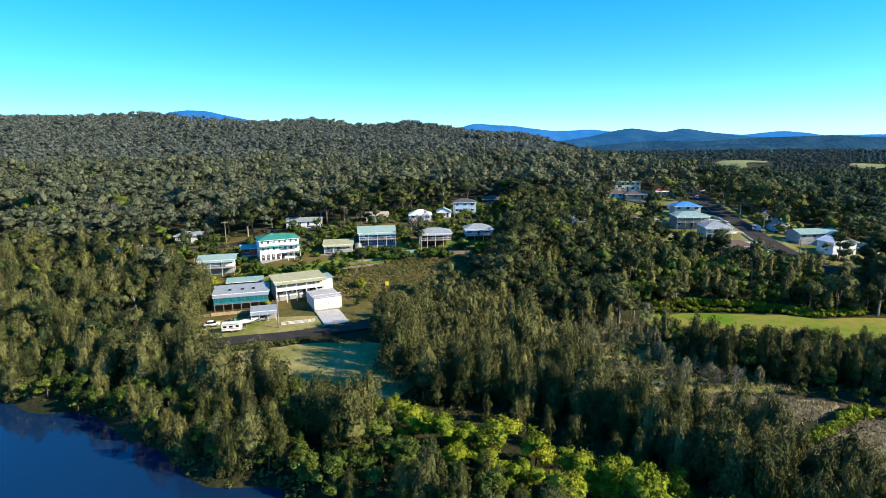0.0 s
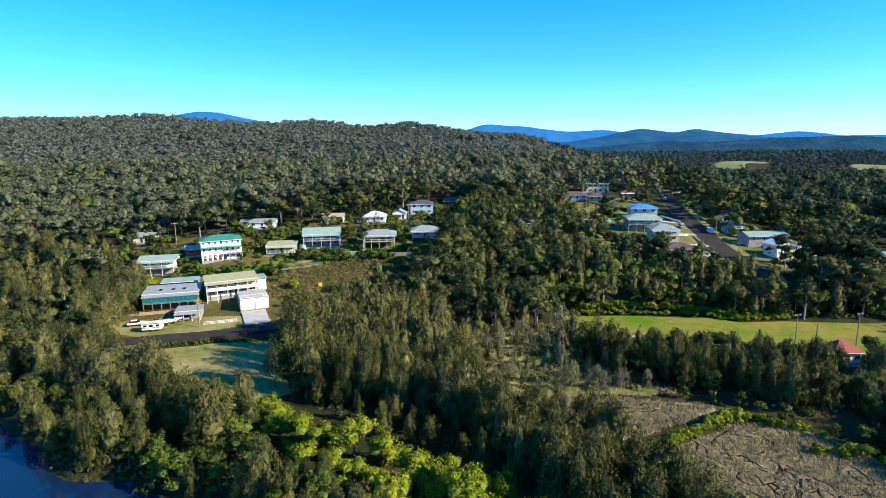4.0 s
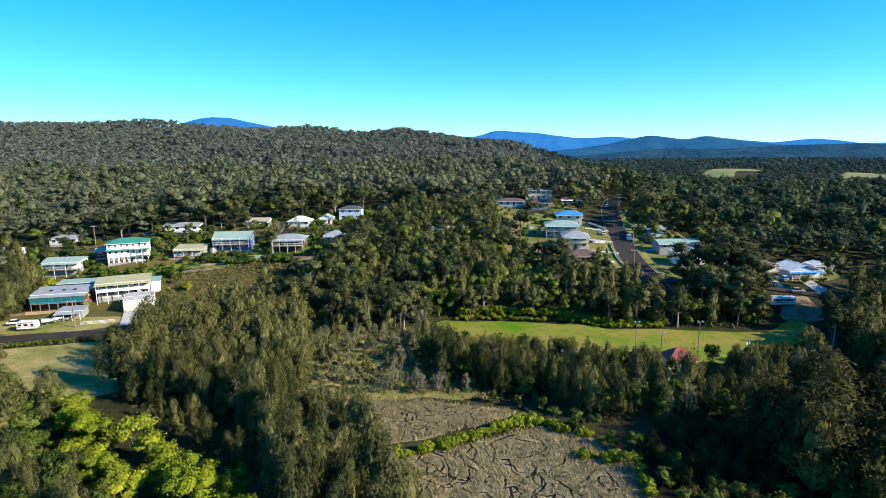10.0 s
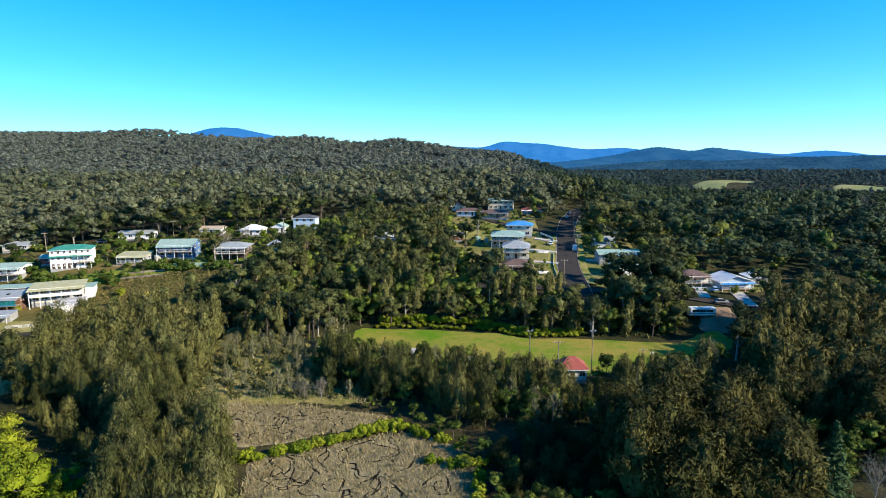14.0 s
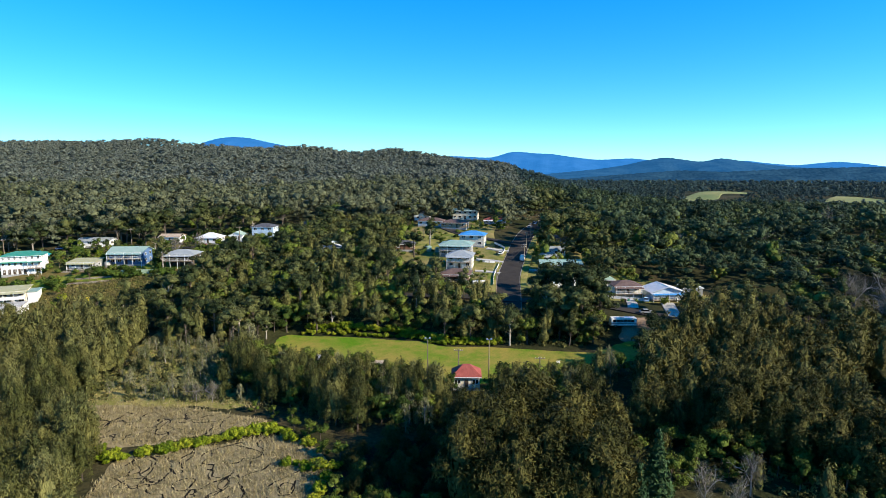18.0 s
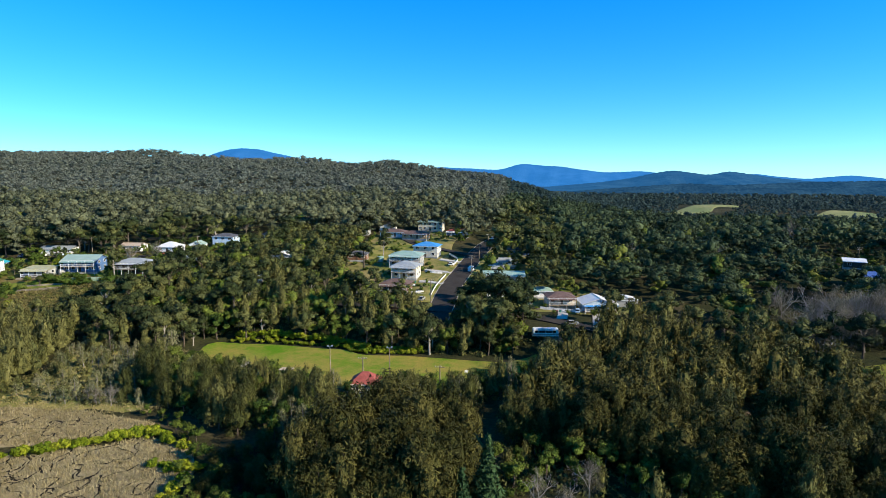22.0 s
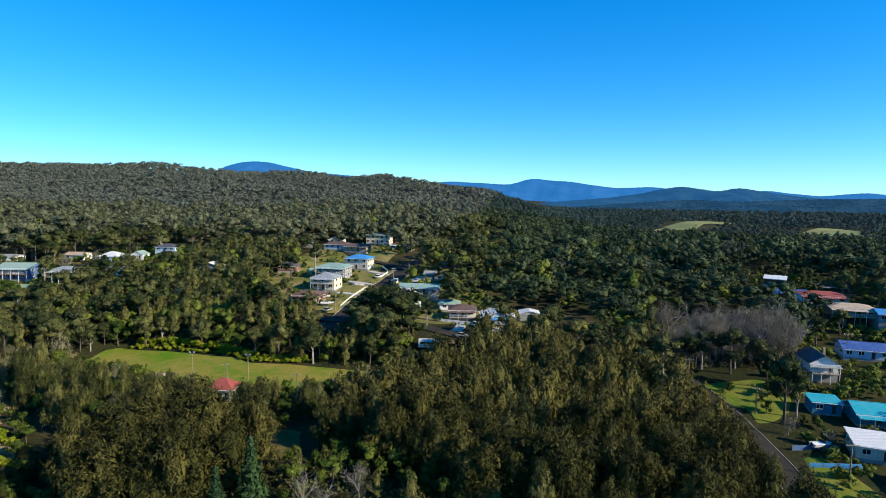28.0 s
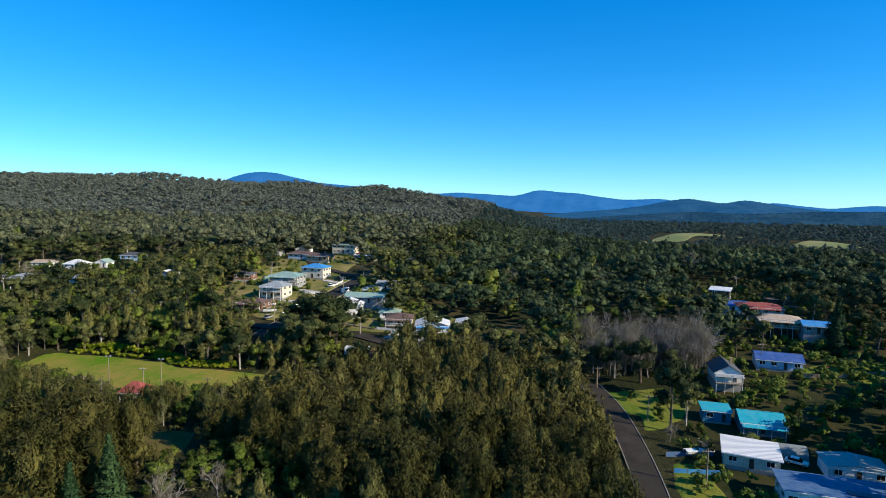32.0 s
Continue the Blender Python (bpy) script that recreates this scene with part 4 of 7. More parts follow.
def trunk_mesh(name, rng, h, r, blobs, mat, limbs=5):
    bm = bmesh.new()
    bend = Vector((rng.uniform(-0.3, 0.3), rng.uniform(-0.3, 0.3), 0))
    mid, top = Vector((0, 0, h * 0.42)) + bend, Vector((0, 0, h * 0.78)) + bend * 0.4
    tube(bm, (0, 0, -0.6), mid, r, r * 0.66)
    tube(bm, mid, top, r * 0.66, r * 0.2)
    for c, rad in blobs[1:1 + limbs]:
        s = min(max(c[2] * 0.6, h * 0.25), h * 0.6)
        tube(bm, mid * (s / mid.z) if s < mid.z else mid, Vector(c) * 0.92 + Vector((0, 0, -0.2)), r * 0.34, r * 0.08, 5)
    me = bpy.data.meshes.new(name)
    bm.to_mesh(me)
    bm.free()
    me.materials.append(mat)
    return me


def bare_mesh(name, rng, h, spread, mat, forks=5, depth=3):
    """Leafless tree: a trunk that forks again and again into fine twigs."""
    bm = bmesh.new()

    def grow(p, way, length, r, level):
        q = p + way * length
        tube(bm, p, q, r, r * 0.6, 5 if level > 1 else 3)
        if level == 0:
            return
        for _ in range(forks if level < depth else 4):
            d = (way + Vector(rng.normal(0, 0.5, 3)) + Vector((0, 0, 0.18))).normalized()
            grow(p + (q - p) * rng.uniform(0.55, 1.0), d, length * rng.uniform(0.55, 0.78), r * 0.5, level - 1)

    grow(Vector((0, 0, -0.5)), Vector((rng.uniform(-0.1, 0.1), rng.uniform(-0.1, 0.1), 1)).normalized(), h * 0.42, spread, depth)
    me = bpy.data.meshes.new(name)
    bm.to_mesh(me)
    bm.free()
    me.materials.append(mat)
    return me


RNG = np.random.default_rng(7)
KINDS = {}


def make_kind(name, label, variants):
    """variants: pairs of trunk mesh and crown mesh."""
    KINDS[name] = (label, variants)


def build_kinds():
    oak, gum, bank, bright, shrub, grey, pale = [], [], [], [], [], [], []
    for i in range(7):
        b = oaken(RNG, 13, 2.6 + 0.3 * (i % 3))
        oak.append((trunk_mesh("trunk", RNG, 13, 0.22, b[1], M["bark"], 3), tri_mesh("crown", foliage(RNG, b, 60, 0.52, 0.16, 0.6, 0.72, 0.75, 0.25, 2), M["she_oak"])))
    for i in range(8):
        b = lobed(RNG, 15, 4.3, 6 + i % 3, 5)
        gum.append((trunk_mesh("trunk", RNG, 15, 0.34, b[0], M["pale_bark" if i % 4 == 0 else "bark"], 7), tri_mesh("crown", foliage(RNG, b, 26, 0.5, 0.32, 0, 0.78, 0.5, 0.25), M["gum"])))
    for i in range(6):
        b = lobed(RNG, 8, 3.0, 6, 5, 0.3, 0.78)
        bank.append((trunk_mesh("trunk", RNG, 7, 0.2, b[0], M["bark"], 4), tri_mesh("crown", foliage(RNG, b, 26, 0.4, 0.27, 0, 0.76, 0.5, 0.25), M["bank"])))
    for i in range(4):
        b = lobed(RNG, 8.4, 3.5, 8, 6, 0.32, 0.8, (0.36, 0.5))
        bright.append((trunk_mesh("trunk", RNG, 7, 0.2, b[0], M["bark"], 5), tri_mesh("crown", foliage(RNG, b, 36, 0.36, 0.25, 0, 0.86, 0.5, 0.35), M["bright"])))
    for i in range(4):
        b = bush_blobs(RNG, 2.2, 1.5, 5)
        shrub.append((trunk_mesh("trunk", RNG, 1.8, 0.07, b, M["bark"], 3), tri_mesh("crown", clumps(RNG, b, 30, 0.4, 0.3), M["shrub"])))
    for i in range(3):
        b = oaken(RNG, 8, 2.0, 12, 8)
        grey.append((trunk_mesh("trunk", RNG, 8, 0.16, b[1], M["dead"], 3), tri_mesh("crown", foliage(RNG, b, 40, 0.6, 0.13, 0.7, 0.3, 0.5, 0.3), M["grey"])))
    hedge, pine = [], []
    for i in range(3):
        b = bush_blobs(RNG, 1.9, 1.35, 5)
        hedge.append((trunk_mesh("trunk", RNG, 1.6, 0.06, b, M["bark"], 3), tri_mesh("crown", clumps(RNG, b, 30, 0.4, 0.3), M["bright"])))
    for i in range(2):
        b = [((0, 0, 12 * f), (2.9 * (1.02 - f) + 0.25, 2.9 * (1.02 - f) + 0.25, 1.1)) for f in np.linspace(0.12, 0.97, 9)]
        pine.append((trunk_mesh("trunk", RNG, 12, 0.22, b, M["bark"], 0), tri_mesh("crown", clumps(RNG, b, 110, 0.85, 0.4), M["conifer"])))
    make_kind("hedge_shrub", "low yellow-green wetland shrub", hedge)
    make_kind("conifer", "dark green pointed conifer", pine)
    make_kind("she_oak", "olive-green feathery she-oak tree with drooping foliage", oak)
    for name, mat, label in (("grey_she_oak", "pale_oak", "pale grey-green feathery she-oak tree"), ("dark_she_oak", "dimmed_oak", "olive feathery she-oak tree, foliage dimmed for the light")):
        again = []
        for trunk, crown in oak:
            crown = crown.copy()
            crown.materials[0] = M[mat]
            again.append((trunk, crown))
        make_kind(name, label, again)
    make_kind("gum_tree", "tall dark green gum tree with pale trunk", gum)
    make_kind("riverbank_tree", "dense mid-green riverbank tree in full leaf", bank)
    make_kind("wattle_tree", "bright yellow-green bushy wattle tree", bright)
    make_kind("shrub", "low rounded green shrub", shrub)
    make_kind("sapling", "thin grey-green she-oak sapling", grey)


build_kinds()
PLANT_COUNT = {}


# houses that overlook lower ground: place and half width; the trees below them have been kept low
OUTLOOK = [(-64, 174, 9), (-48, 183, 9), (-62, 208, 8), (-80, 199, 6), (-40, 215, 6), (-27, 225, 8), (-4, 226, 7), (14, 236, 6), (-11, 264, 6), (10, 280, 6), (113.5, 219, 6), (114, 238, 6), (111, 257, 7), (117, 277, 7), (106, 312, 7), (92, 318, 7), (110, 345, 7),
           (66, 162, 6), (80, 160, 8), (96, 158, 9), (114, 155, 9), (132, 154, 9), (150, 157, 8), (122.4, 136, 3), (156, 239, 8), (177, 213, 6), (191, 212, 7), (171, 224, 4), (174, 190, 7), (154, 221, 4), (134, 200, 5), (138, 260, 5), (285, 172, 5), (305, 187, 7), (318, 221, 7), (327, 214, 6), (320, 246, 8), (276, 125, 6), (285, 145, 6)]
TALL = {"she_oak": 13.2, "grey_she_oak": 13.2, "dark_she_oak": 13.2, "gum_tree": 14.2, "riverbank_tree": 7.6, "wattle_tree": 7.8, "sapling": 8.2}


def kept_low(kind, x, y, size):
    """The size to which a tree has been lopped below the houses' outlook."""
    tall = TALL.get(kind, 0)
    for a, b, r in OUTLOOK:
        d = b - y
        if tall and 0 < d < 46 and abs(x - a - (115 - a) * d / (b + 3)) < r + 1:
            foot = float(land(a, b)) + 1.2
            room = foot + (56.5 - foot) * d / (b + 3) - float(land(x, y))
            size = min(size, max(room, 2.2) / tall)
    return size


def plant(kind, x, y, size, turn=None, wide=1.0, label=""):
    """One tree that stands on the land."""
    PLANT_COUNT[kind] = PLANT_COUNT.get(kind, 0) + 1
    if PLANT_COUNT[kind] > 295:
        spare(kind, x, y, size)
        return None
    text, variants = KINDS[kind]
    k = int(RNG.integers(len(variants)))
    m = pose(x, y, float(land(x, y)) - 0.1, RNG.uniform(-3, 3), RNG.uniform(-3, 3), RNG.uniform(0, 360) if turn is None else turn)
    s = (size * wide * RNG.uniform(0.9, 1.1), size * wide * RNG.uniform(0.9, 1.1), size * RNG.uniform(0.92, 1.08))
    ob = thing(kind, label or text, "shrub" if "shrub" in kind else "tree", m, kind.replace("_", " ") + "s")
    ob.scale = s
    trunk, crown = variants[k]
    placed("trunk", trunk, parent=ob)
    placed("crown", crown, parent=ob)
    return ob


# open ground, where no tree of the woods stands
OPEN = [
    [(-64, 136), (-47, 143), (-35, 144), (-20, 144), (-13, 134), (-9, 120), (-16, 111), (-30, 111), (-44, 119), (-57, 126)],
    [(62, 158), (58, 166), (60, 174), (82, 176), (106, 174), (114, 169), (138, 169), (158, 169), (166, 176), (178, 177), (175, 164), (166, 153), (150, 145), (132, 138), (118, 136), (100, 139), (86, 143), (72, 148)],
    [(33, 115), (62, 117), (84, 111), (98, 102), (104, 88), (102, 60), (67, 60), (60, 84), (50, 97), (34, 106)],
    [(-92, 146), (-92, 200), (-112, 212), (-112, 226), (-70, 240), (-40, 252), (-36, 282), (30, 310), (36, 292), (22, 232), (18, 186), (-8, 176), (-14, 162), (-24, 150), (-60, 140)],
    [(88, 222), (84, 262), (80, 312), (88, 330), (128, 330), (128, 300), (146, 330), (152, 350), (162, 350), (152, 310), (150, 248), (168, 248), (168, 222), (160, 206), (128, 204), (126, 188), (142, 188), (142, 204), (120, 212)],
    [(166, 180), (162, 196), (158, 212), (150, 222), (196, 226), (210, 222), (206, 208), (196, 200), (192, 188), (178, 174), (166, 172)],
    [(246, 84), (250, 130), (238, 152), (244, 166), (272, 172), (276, 188), (300, 200), (312, 230), (300, 262), (300, 300), (318, 330), (335, 330), (345, 260), (365, 200), (365, 84)],
    [(194, 196), (194, 230), (226, 230), (230, 206), (214, 198)],
    [(114, 121), (118, 140), (131, 141), (132, 122), (124, 116)],
    [(290, 240), (302, 280), (320, 282), (316, 246)],
    [(345, 690), (365, 760), (430, 760), (420, 690)],
    [(205, 127), (218, 139), (234, 136), (230, 124), (214, 121)],
    [(128, 106), (138, 119), (154, 119), (157, 107), (142, 100)],
    [(365, 750), (400, 870), (450, 1000), (540, 1140), (620, 1090), (540, 950), (480, 830), (425, 750)],
    [(515, 715), (560, 800), (640, 905), (695, 905), (640, 800), (580, 715)],
]
OPEN_BOX = [(min(p[0] for p in o), max(p[0] for p in o), min(p[1] for p in o), max(p[1] for p in o)) for o in OPEN]
ROADS = np.concatenate([smooth_line(r) for r in (STREET, CROSS, LANE, UPPER, EAST_ROAD)])


def is_open(x, y):
    for o, (a, b, c, d) in zip(OPEN, OPEN_BOX):
        if a < x < b and c < y < d and inside(x, y, o):
            return True
    return bool(y < 420 and (((ROADS - (x, y)) ** 2).sum(1).min() < 36))


def scatter(x0, x1, y0, y1, step, poly=None, free=True):
    """Places on a shaken grid that are wooded."""
    out, row = [], 0
    for y in np.arange(y0, y1, step * 0.87):
        row += 1
        for x in np.arange(x0 + (row % 2) * step / 2, x1, step):
            px, py = x + RNG.uniform(-0.4, 0.4) * step, y + RNG.uniform(-0.4, 0.4) * step
            if poly and not inside(px, py, poly):
                continue
            if py < 66.8 - 0.55 * px + 1.0 - 3 * math.sin(px / 9) or (free and is_open(px, py)):
                continue
            out.append((px, py))
    return out


class Wood:
    """Trees too many to count, gathered into one mesh for each foliage. A cloud has points and, for far trees, soft crown normals."""

    def __init__(self):
        self.points, self.tints, self.soft = {}, {}, {}

    def add(self, key, cloud, x, y, size, wide=1.0):
        a = RNG.uniform(0, 6.28)
        ca, sa = math.cos(a), math.sin(a)
        c, s = ca * wide * size, sa * wide * size
        p = np.stack([cloud[:, 0] * c - cloud[:, 1] * s + x, cloud[:, 0] * s + cloud[:, 1] * c + y, cloud[:, 2] * size * RNG.uniform(0.9, 1.1) + float(land(x, y)) - 0.2], -1)
        self.points.setdefault(key, []).append(p.astype(np.float32))
        self.tints.setdefault(key, []).append(np.full(len(p), RNG.random(), np.float32))
        if cloud.shape[1] == 6:
            n = np.stack([cloud[:, 3] * ca - cloud[:, 4] * sa, cloud[:, 3] * sa + cloud[:, 4] * ca, cloud[:, 5]], -1)
        else:
            n = np.zeros_like(p)
        self.soft.setdefault(key, []).append(n.astype(np.float32))

    def build(self, key, name, mat, label):
        if key in self.points:
            me = tri_mesh(name, np.concatenate(self.points[key]), mat)
            me.attributes.new("tint", "FLOAT", "POINT").data.foreach_set("value", np.concatenate(self.tints[key]))
            soft = np.concatenate(self.soft[key])
            if soft.any():
                me.polygons.foreach_set("use_smooth", [True] * len(me.polygons))
                me.normals_split_custom_set_from_vertices(soft.tolist())
            placed(name, me, label, "woods", "stuff")


WOOD = Wood()
CLOUD_OAK = [foliage(RNG, oaken(RNG, 13, 2.8, 13, 5), 20, 0.75, 0.25, 0.62, 0.76, 0.5, 0.3, 2) for _ in range(7)]
CLOUD_GUM = [foliage(RNG, lobed(RNG, 15, 4.5, 5, 4), 10, 0.7, 0.48, 0, 0.7, 0.8, 0.25) for _ in range(8)]
CLOUD_BANK = [foliage(RNG, lobed(RNG, 8, 3.2, 4, 3, 0.3, 0.78), 10, 0.6, 0.42, 0, 0.8, 0.55, 0.3) for _ in range(5)]
CLOUD_SHRUB = [clumps(RNG, bush_blobs(RNG, 2.4, 1.6, 2), 22, 0.45, 0.32, 0, 0.76, -0.2, inner=0.76) for _ in range(5)]
CLOUD_MID = [foliage(RNG, lobed(RNG, 15, 4.6, 3, 4, 0.48, 0.8, (0.42, 0.6)), 10, 0.8, 0.54, 0, 0.66, 0.85, 0.3) for _ in range(9)]
CLOUD_FAR = [foliage(RNG, lobed(RNG, 13, 4.0, 2, 4, 0.5, 0.76, (0.5, 0.7)), 6, 1.2, 0.8, 0, 0.7, 0.9, 0.35) for _ in range(12)]
CLOUD_LAST = [foliage(RNG, lobed(RNG, 13, 4.4, 1, 3, 0.5, 0.7, (0.6, 0.8)), 5, 1.6, 1.1, 0, 0.9, 0.6, 0.5) for _ in range(8)]

# woods: outline in plan, spacing, and shares of the kinds with their sizes
SHE_OAK_BELT = [(-19, 168), (-13, 142), (-7, 126), (-1, 112), (14, 107), (26, 99), (36, 89), (42, 76), (46, 63), (62, 58), (64, 70), (59, 82), (50, 96), (37, 106), (32, 122), (26, 148), (18, 166)]
SHADE = [(-6, 112), (8, 99), (24, 89), (36, 78), (36, 89), (26, 99), (14, 107), (-1, 112)]
OAK_CLUMP = [(121, 86), (122, 99), (136, 104), (150, 102), (154, 90), (146, 78), (128, 74)]
EAST_OAKS = [(158, 110), (162, 124), (172, 150), (180, 168), (196, 180), (214, 178), (228, 166), (240, 152), (247, 138), (248, 84), (204, 84), (182, 100)]
WEST_WOOD = [(-180, 130), (-104, 134), (-62, 118), (-58, 142), (-82, 150), (-94, 176), (-92, 200), (-114, 212), (-190, 215)]
RIVER_BELT = [(-150, 156), (-104, 122), (-20, 76), (14, 58), (20, 70), (6, 82), (-8, 94), (-14, 108), (-30, 110), (-44, 118), (-60, 125), (-104, 140)]
FIELD_SOUTH = [(62, 124), (74, 118), (88, 112), (104, 106), (118, 108), (134, 112), (150, 124), (166, 150), (150, 145), (132, 138), (118, 136), (100, 139), (86, 143), (72, 148), (62, 158), (56, 156)]
MID_WOOD = [(18, 168), (30, 152), (40, 152), (56, 158), (57, 172), (64, 178), (60, 198), (94, 222), (84, 260), (84, 300), (36, 292), (22, 230), (16, 196)]
FIELD_NORTH = [(56, 172), (64, 176), (84, 178), (108, 175), (116, 171), (143, 170), (156, 171), (164, 179), (168, 194), (150, 196), (124, 204), (94, 222), (60, 198)]
GAP = [(155, 94), (158, 110), (170, 106), (184, 99), (206, 84), (186, 82), (176, 94), (166, 90)]
SCRUB = [(32, 116), (72, 118), (72, 142), (58, 157), (40, 156), (26, 162), (28, 140)]
near_count = {}
LIMIT = {"she_oak": 240, "dark_she_oak": 150, "grey_she_oak": 230, "riverbank_tree": 200, "gum_tree": 150}


def spare(kind, x, y, size):
    """A tree past the number of single ones goes into the joined wood of its kind."""
    if kind == "dark_she_oak":
        WOOD.add("dimmed_oak", CLOUD_OAK[int(RNG.integers(6))], x, y, size, RNG.uniform(1.1, 1.5))
    elif kind == "grey_she_oak":
        WOOD.add("pale_oak", CLOUD_OAK[int(RNG.integers(6))], x, y, size)
    elif kind in ("she_oak", "sapling"):
        WOOD.add("oak", CLOUD_OAK[int(RNG.integers(6))], x, y, size)
    elif kind == "gum_tree":
        WOOD.add("gum", CLOUD_GUM[int(RNG.integers(6))], x, y, size)
    elif "shrub" in kind:
        WOOD.add("bank", CLOUD_SHRUB[int(RNG.integers(5))], x, y, size)
    else:
        WOOD.add("bank", CLOUD_BANK[int(RNG.integers(5))], x, y, size)


def wood(poly, step, mix, things=True, near=10 ** 9):
    xs, ys = [p[0] for p in poly], [p[1] for p in poly]
    for x, y in scatter(min(xs), max(xs), min(ys), max(ys), step, poly):
        kind, lo, hi = mix[int(RNG.integers(len(mix)))]
        full = RNG.uniform(lo, hi)
        size = kept_low(kind, x, y, full)
        if things and y < near and near_count.get(kind, 0) < LIMIT.get(kind, 200):
            near_count[kind] = near_count.get(kind, 0) + 1
            plant(kind, x, y, size, wide=(RNG.uniform(1.1, 1.5) if kind == "dark_she_oak" else RNG.uniform(0.72, 1.05)) * min(1.7, (full / size) ** 0.6))
        else:
            spare(kind, x, y, size)


wood(RIVER_BELT, 4.3, [("riverbank_tree", 0.55, 1.05)] * 3 + [("grey_she_oak", 0.5, 0.9), ("grey_she_oak", 0.6, 1.0), ("she_oak", 0.55, 0.9)])
wood(SHE_OAK_BELT, 3.5, [("she_oak", 0.75, 1.2), ("grey_she_oak", 0.75, 1.15), ("she_oak", 0.6, 1.0)], near=122)
wood(SHADE, 6.0, [("she_oak", 0.45, 0.8)])
wood(OAK_CLUMP, 4.4, [("dark_she_oak", 1.1, 1.55)])
wood(EAST_OAKS, 4.5, [("dark_she_oak", 0.7, 1.3), ("dark_she_oak", 0.75, 1.35), ("she_oak", 0.7, 1.2)], near=116)
wood(FIELD_SOUTH, 4.0, [("riverbank_tree", 0.65, 1.15)] * 3 + [("she_oak", 0.6, 1.1)] * 4 + [("sapling", 0.9, 1.3)])
wood(GAP, 5.2, [("riverbank_tree", 0.7, 1.1), ("she_oak", 0.45, 0.8), ("riverbank_tree", 0.6, 1.0)])
wood(SCRUB, 3.9, [("sapling", 0.35, 0.9), ("sapling", 0.3, 0.7), ("grey_she_oak", 0.2, 0.45)])
wood(FIELD_NORTH, 4.3, [("gum_tree", 0.7, 1.05), ("riverbank_tree", 0.8, 1.4), ("riverbank_tree", 0.6, 1.1), ("she_oak", 0.7, 1.0)])
wood(WEST_WOOD, 5.2, [("gum_tree", 0.7, 1.1), ("gum_tree", 0.6, 1.0), ("riverbank_tree", 1.0, 1.5), ("grey_she_oak", 0.8, 1.15), ("grey_she_oak", 0.9, 1.3), ("she_oak", 0.8, 1.2)])
wood(MID_WOOD, 4.9, [("gum_tree", 0.6, 0.95), ("gum_tree", 0.7, 1.0), ("she_oak", 0.75, 1.05), ("riverbank_tree", 0.9, 1.5)])
for k, (x, y) in enumerate([(-10, 118), (-8, 125), (-11, 131), (-14, 138), (-12, 145), (-4, 115), (-16, 151), (-72, 151), (-73.5, 158), (-75, 164), (-75, 170), (-79, 175), (-80, 183), (-80, 160), (-84, 168), (-78, 152), (-86, 176), (-75, 146), (-88, 184), (-66, 118), (-62, 124), (-50, 112), (-55, 118), (-46, 109), (-20, 94), (-16, 92), (-23, 97), (-40, 116), (-38, 113), (-47, 117), (-52, 121), (-57, 121), (-33, 107), (-60, 128)]):
    plant("grey_she_oak" if x < -36 else "she_oak", x, y, (1.0 if x < -18 or y > 150 else 1.25) + 0.06 * (k % 4), wide=1.25 if x < -18 else 1.1)
for x, y, size in ((-1, 93, 1.05), (-6, 97, 0.95), (4, 92, 0.95), (9, 91, 1.0), (15, 88, 0.95), (25, 78, 1.15), (29, 74, 1.1), (21, 82, 0.9), (34, 76, 0.85), (39, 71, 0.8), (-11, 105, 0.6), (-9, 101, 0.65), (1, 86, 0.8), (12, 80, 0.9), (18, 75, 1.0), (7, 84, 0.75), (160, 92, 1.0), (166, 97, 1.05), (172, 101, 1.0)):
    plant("wattle_tree" if x < 100 else "riverbank_tree", x, y, size * 1.06)
for x, y, size in ((95, 102, 0.6), (101, 95, 0.65), (98, 91, 0.4), (103, 85, 0.6), (97, 97, 0.5), (88, 106, 0.5), (92, 104, 0.55), (106, 89, 0.6), (104, 79, 0.65), (107, 73, 0.7), (110, 82, 0.55), (86, 110, 0.5), (81, 112, 0.45), (112, 74, 0.6), (116, 82, 0.5), (76, 114, 0.4), (108, 78, 0.7), (113, 80, 0.75), (117, 76, 0.8), (120, 80, 0.7), (122, 74, 0.8), (126, 78, 0.9), (111, 70, 0.8), (118, 70, 0.8), (104, 68, 0.7), (119, 130, 0.75), (128.5, 131, 0.7), (44, 226, 1.7), (49, 230, 1.4), (262, 146, 0.5), (266, 156, 0.6), (257, 158, 0.5), (291, 139, 1.0), (296, 150, 0.9), (147.5, 262, 1.05), (149, 270, 0.7), (152, 286, 0.8), (128, 320, 0.9), (135, 325, 0.9), (131, 312, 0.7), (303, 150, 0.8), (270, 138, 0.6), (288, 158, 0.7), (262, 96, 0.6), (312, 140, 0.8), (326, 138, 0.9)):
    plant("riverbank_tree", x, y, size)
for line, step in (([(53, 95), (57, 91.5), (64, 94), (71, 98), (77, 102), (84, 106)], 1.15), ([(91, 93), (95, 92), (100, 92.5)], 1.4), ([(82, 107), (88, 102.5), (96, 99)], 1.8), ([(99, 79), (101, 86), (100, 92)], 2.2)):
    for x, y in smooth_line(line, step):
        plant("hedge_shrub", x + RNG.uniform(-0.8, 0.8), y + RNG.uniform(-0.8, 0.8), RNG.uniform(0.7, 1.35))
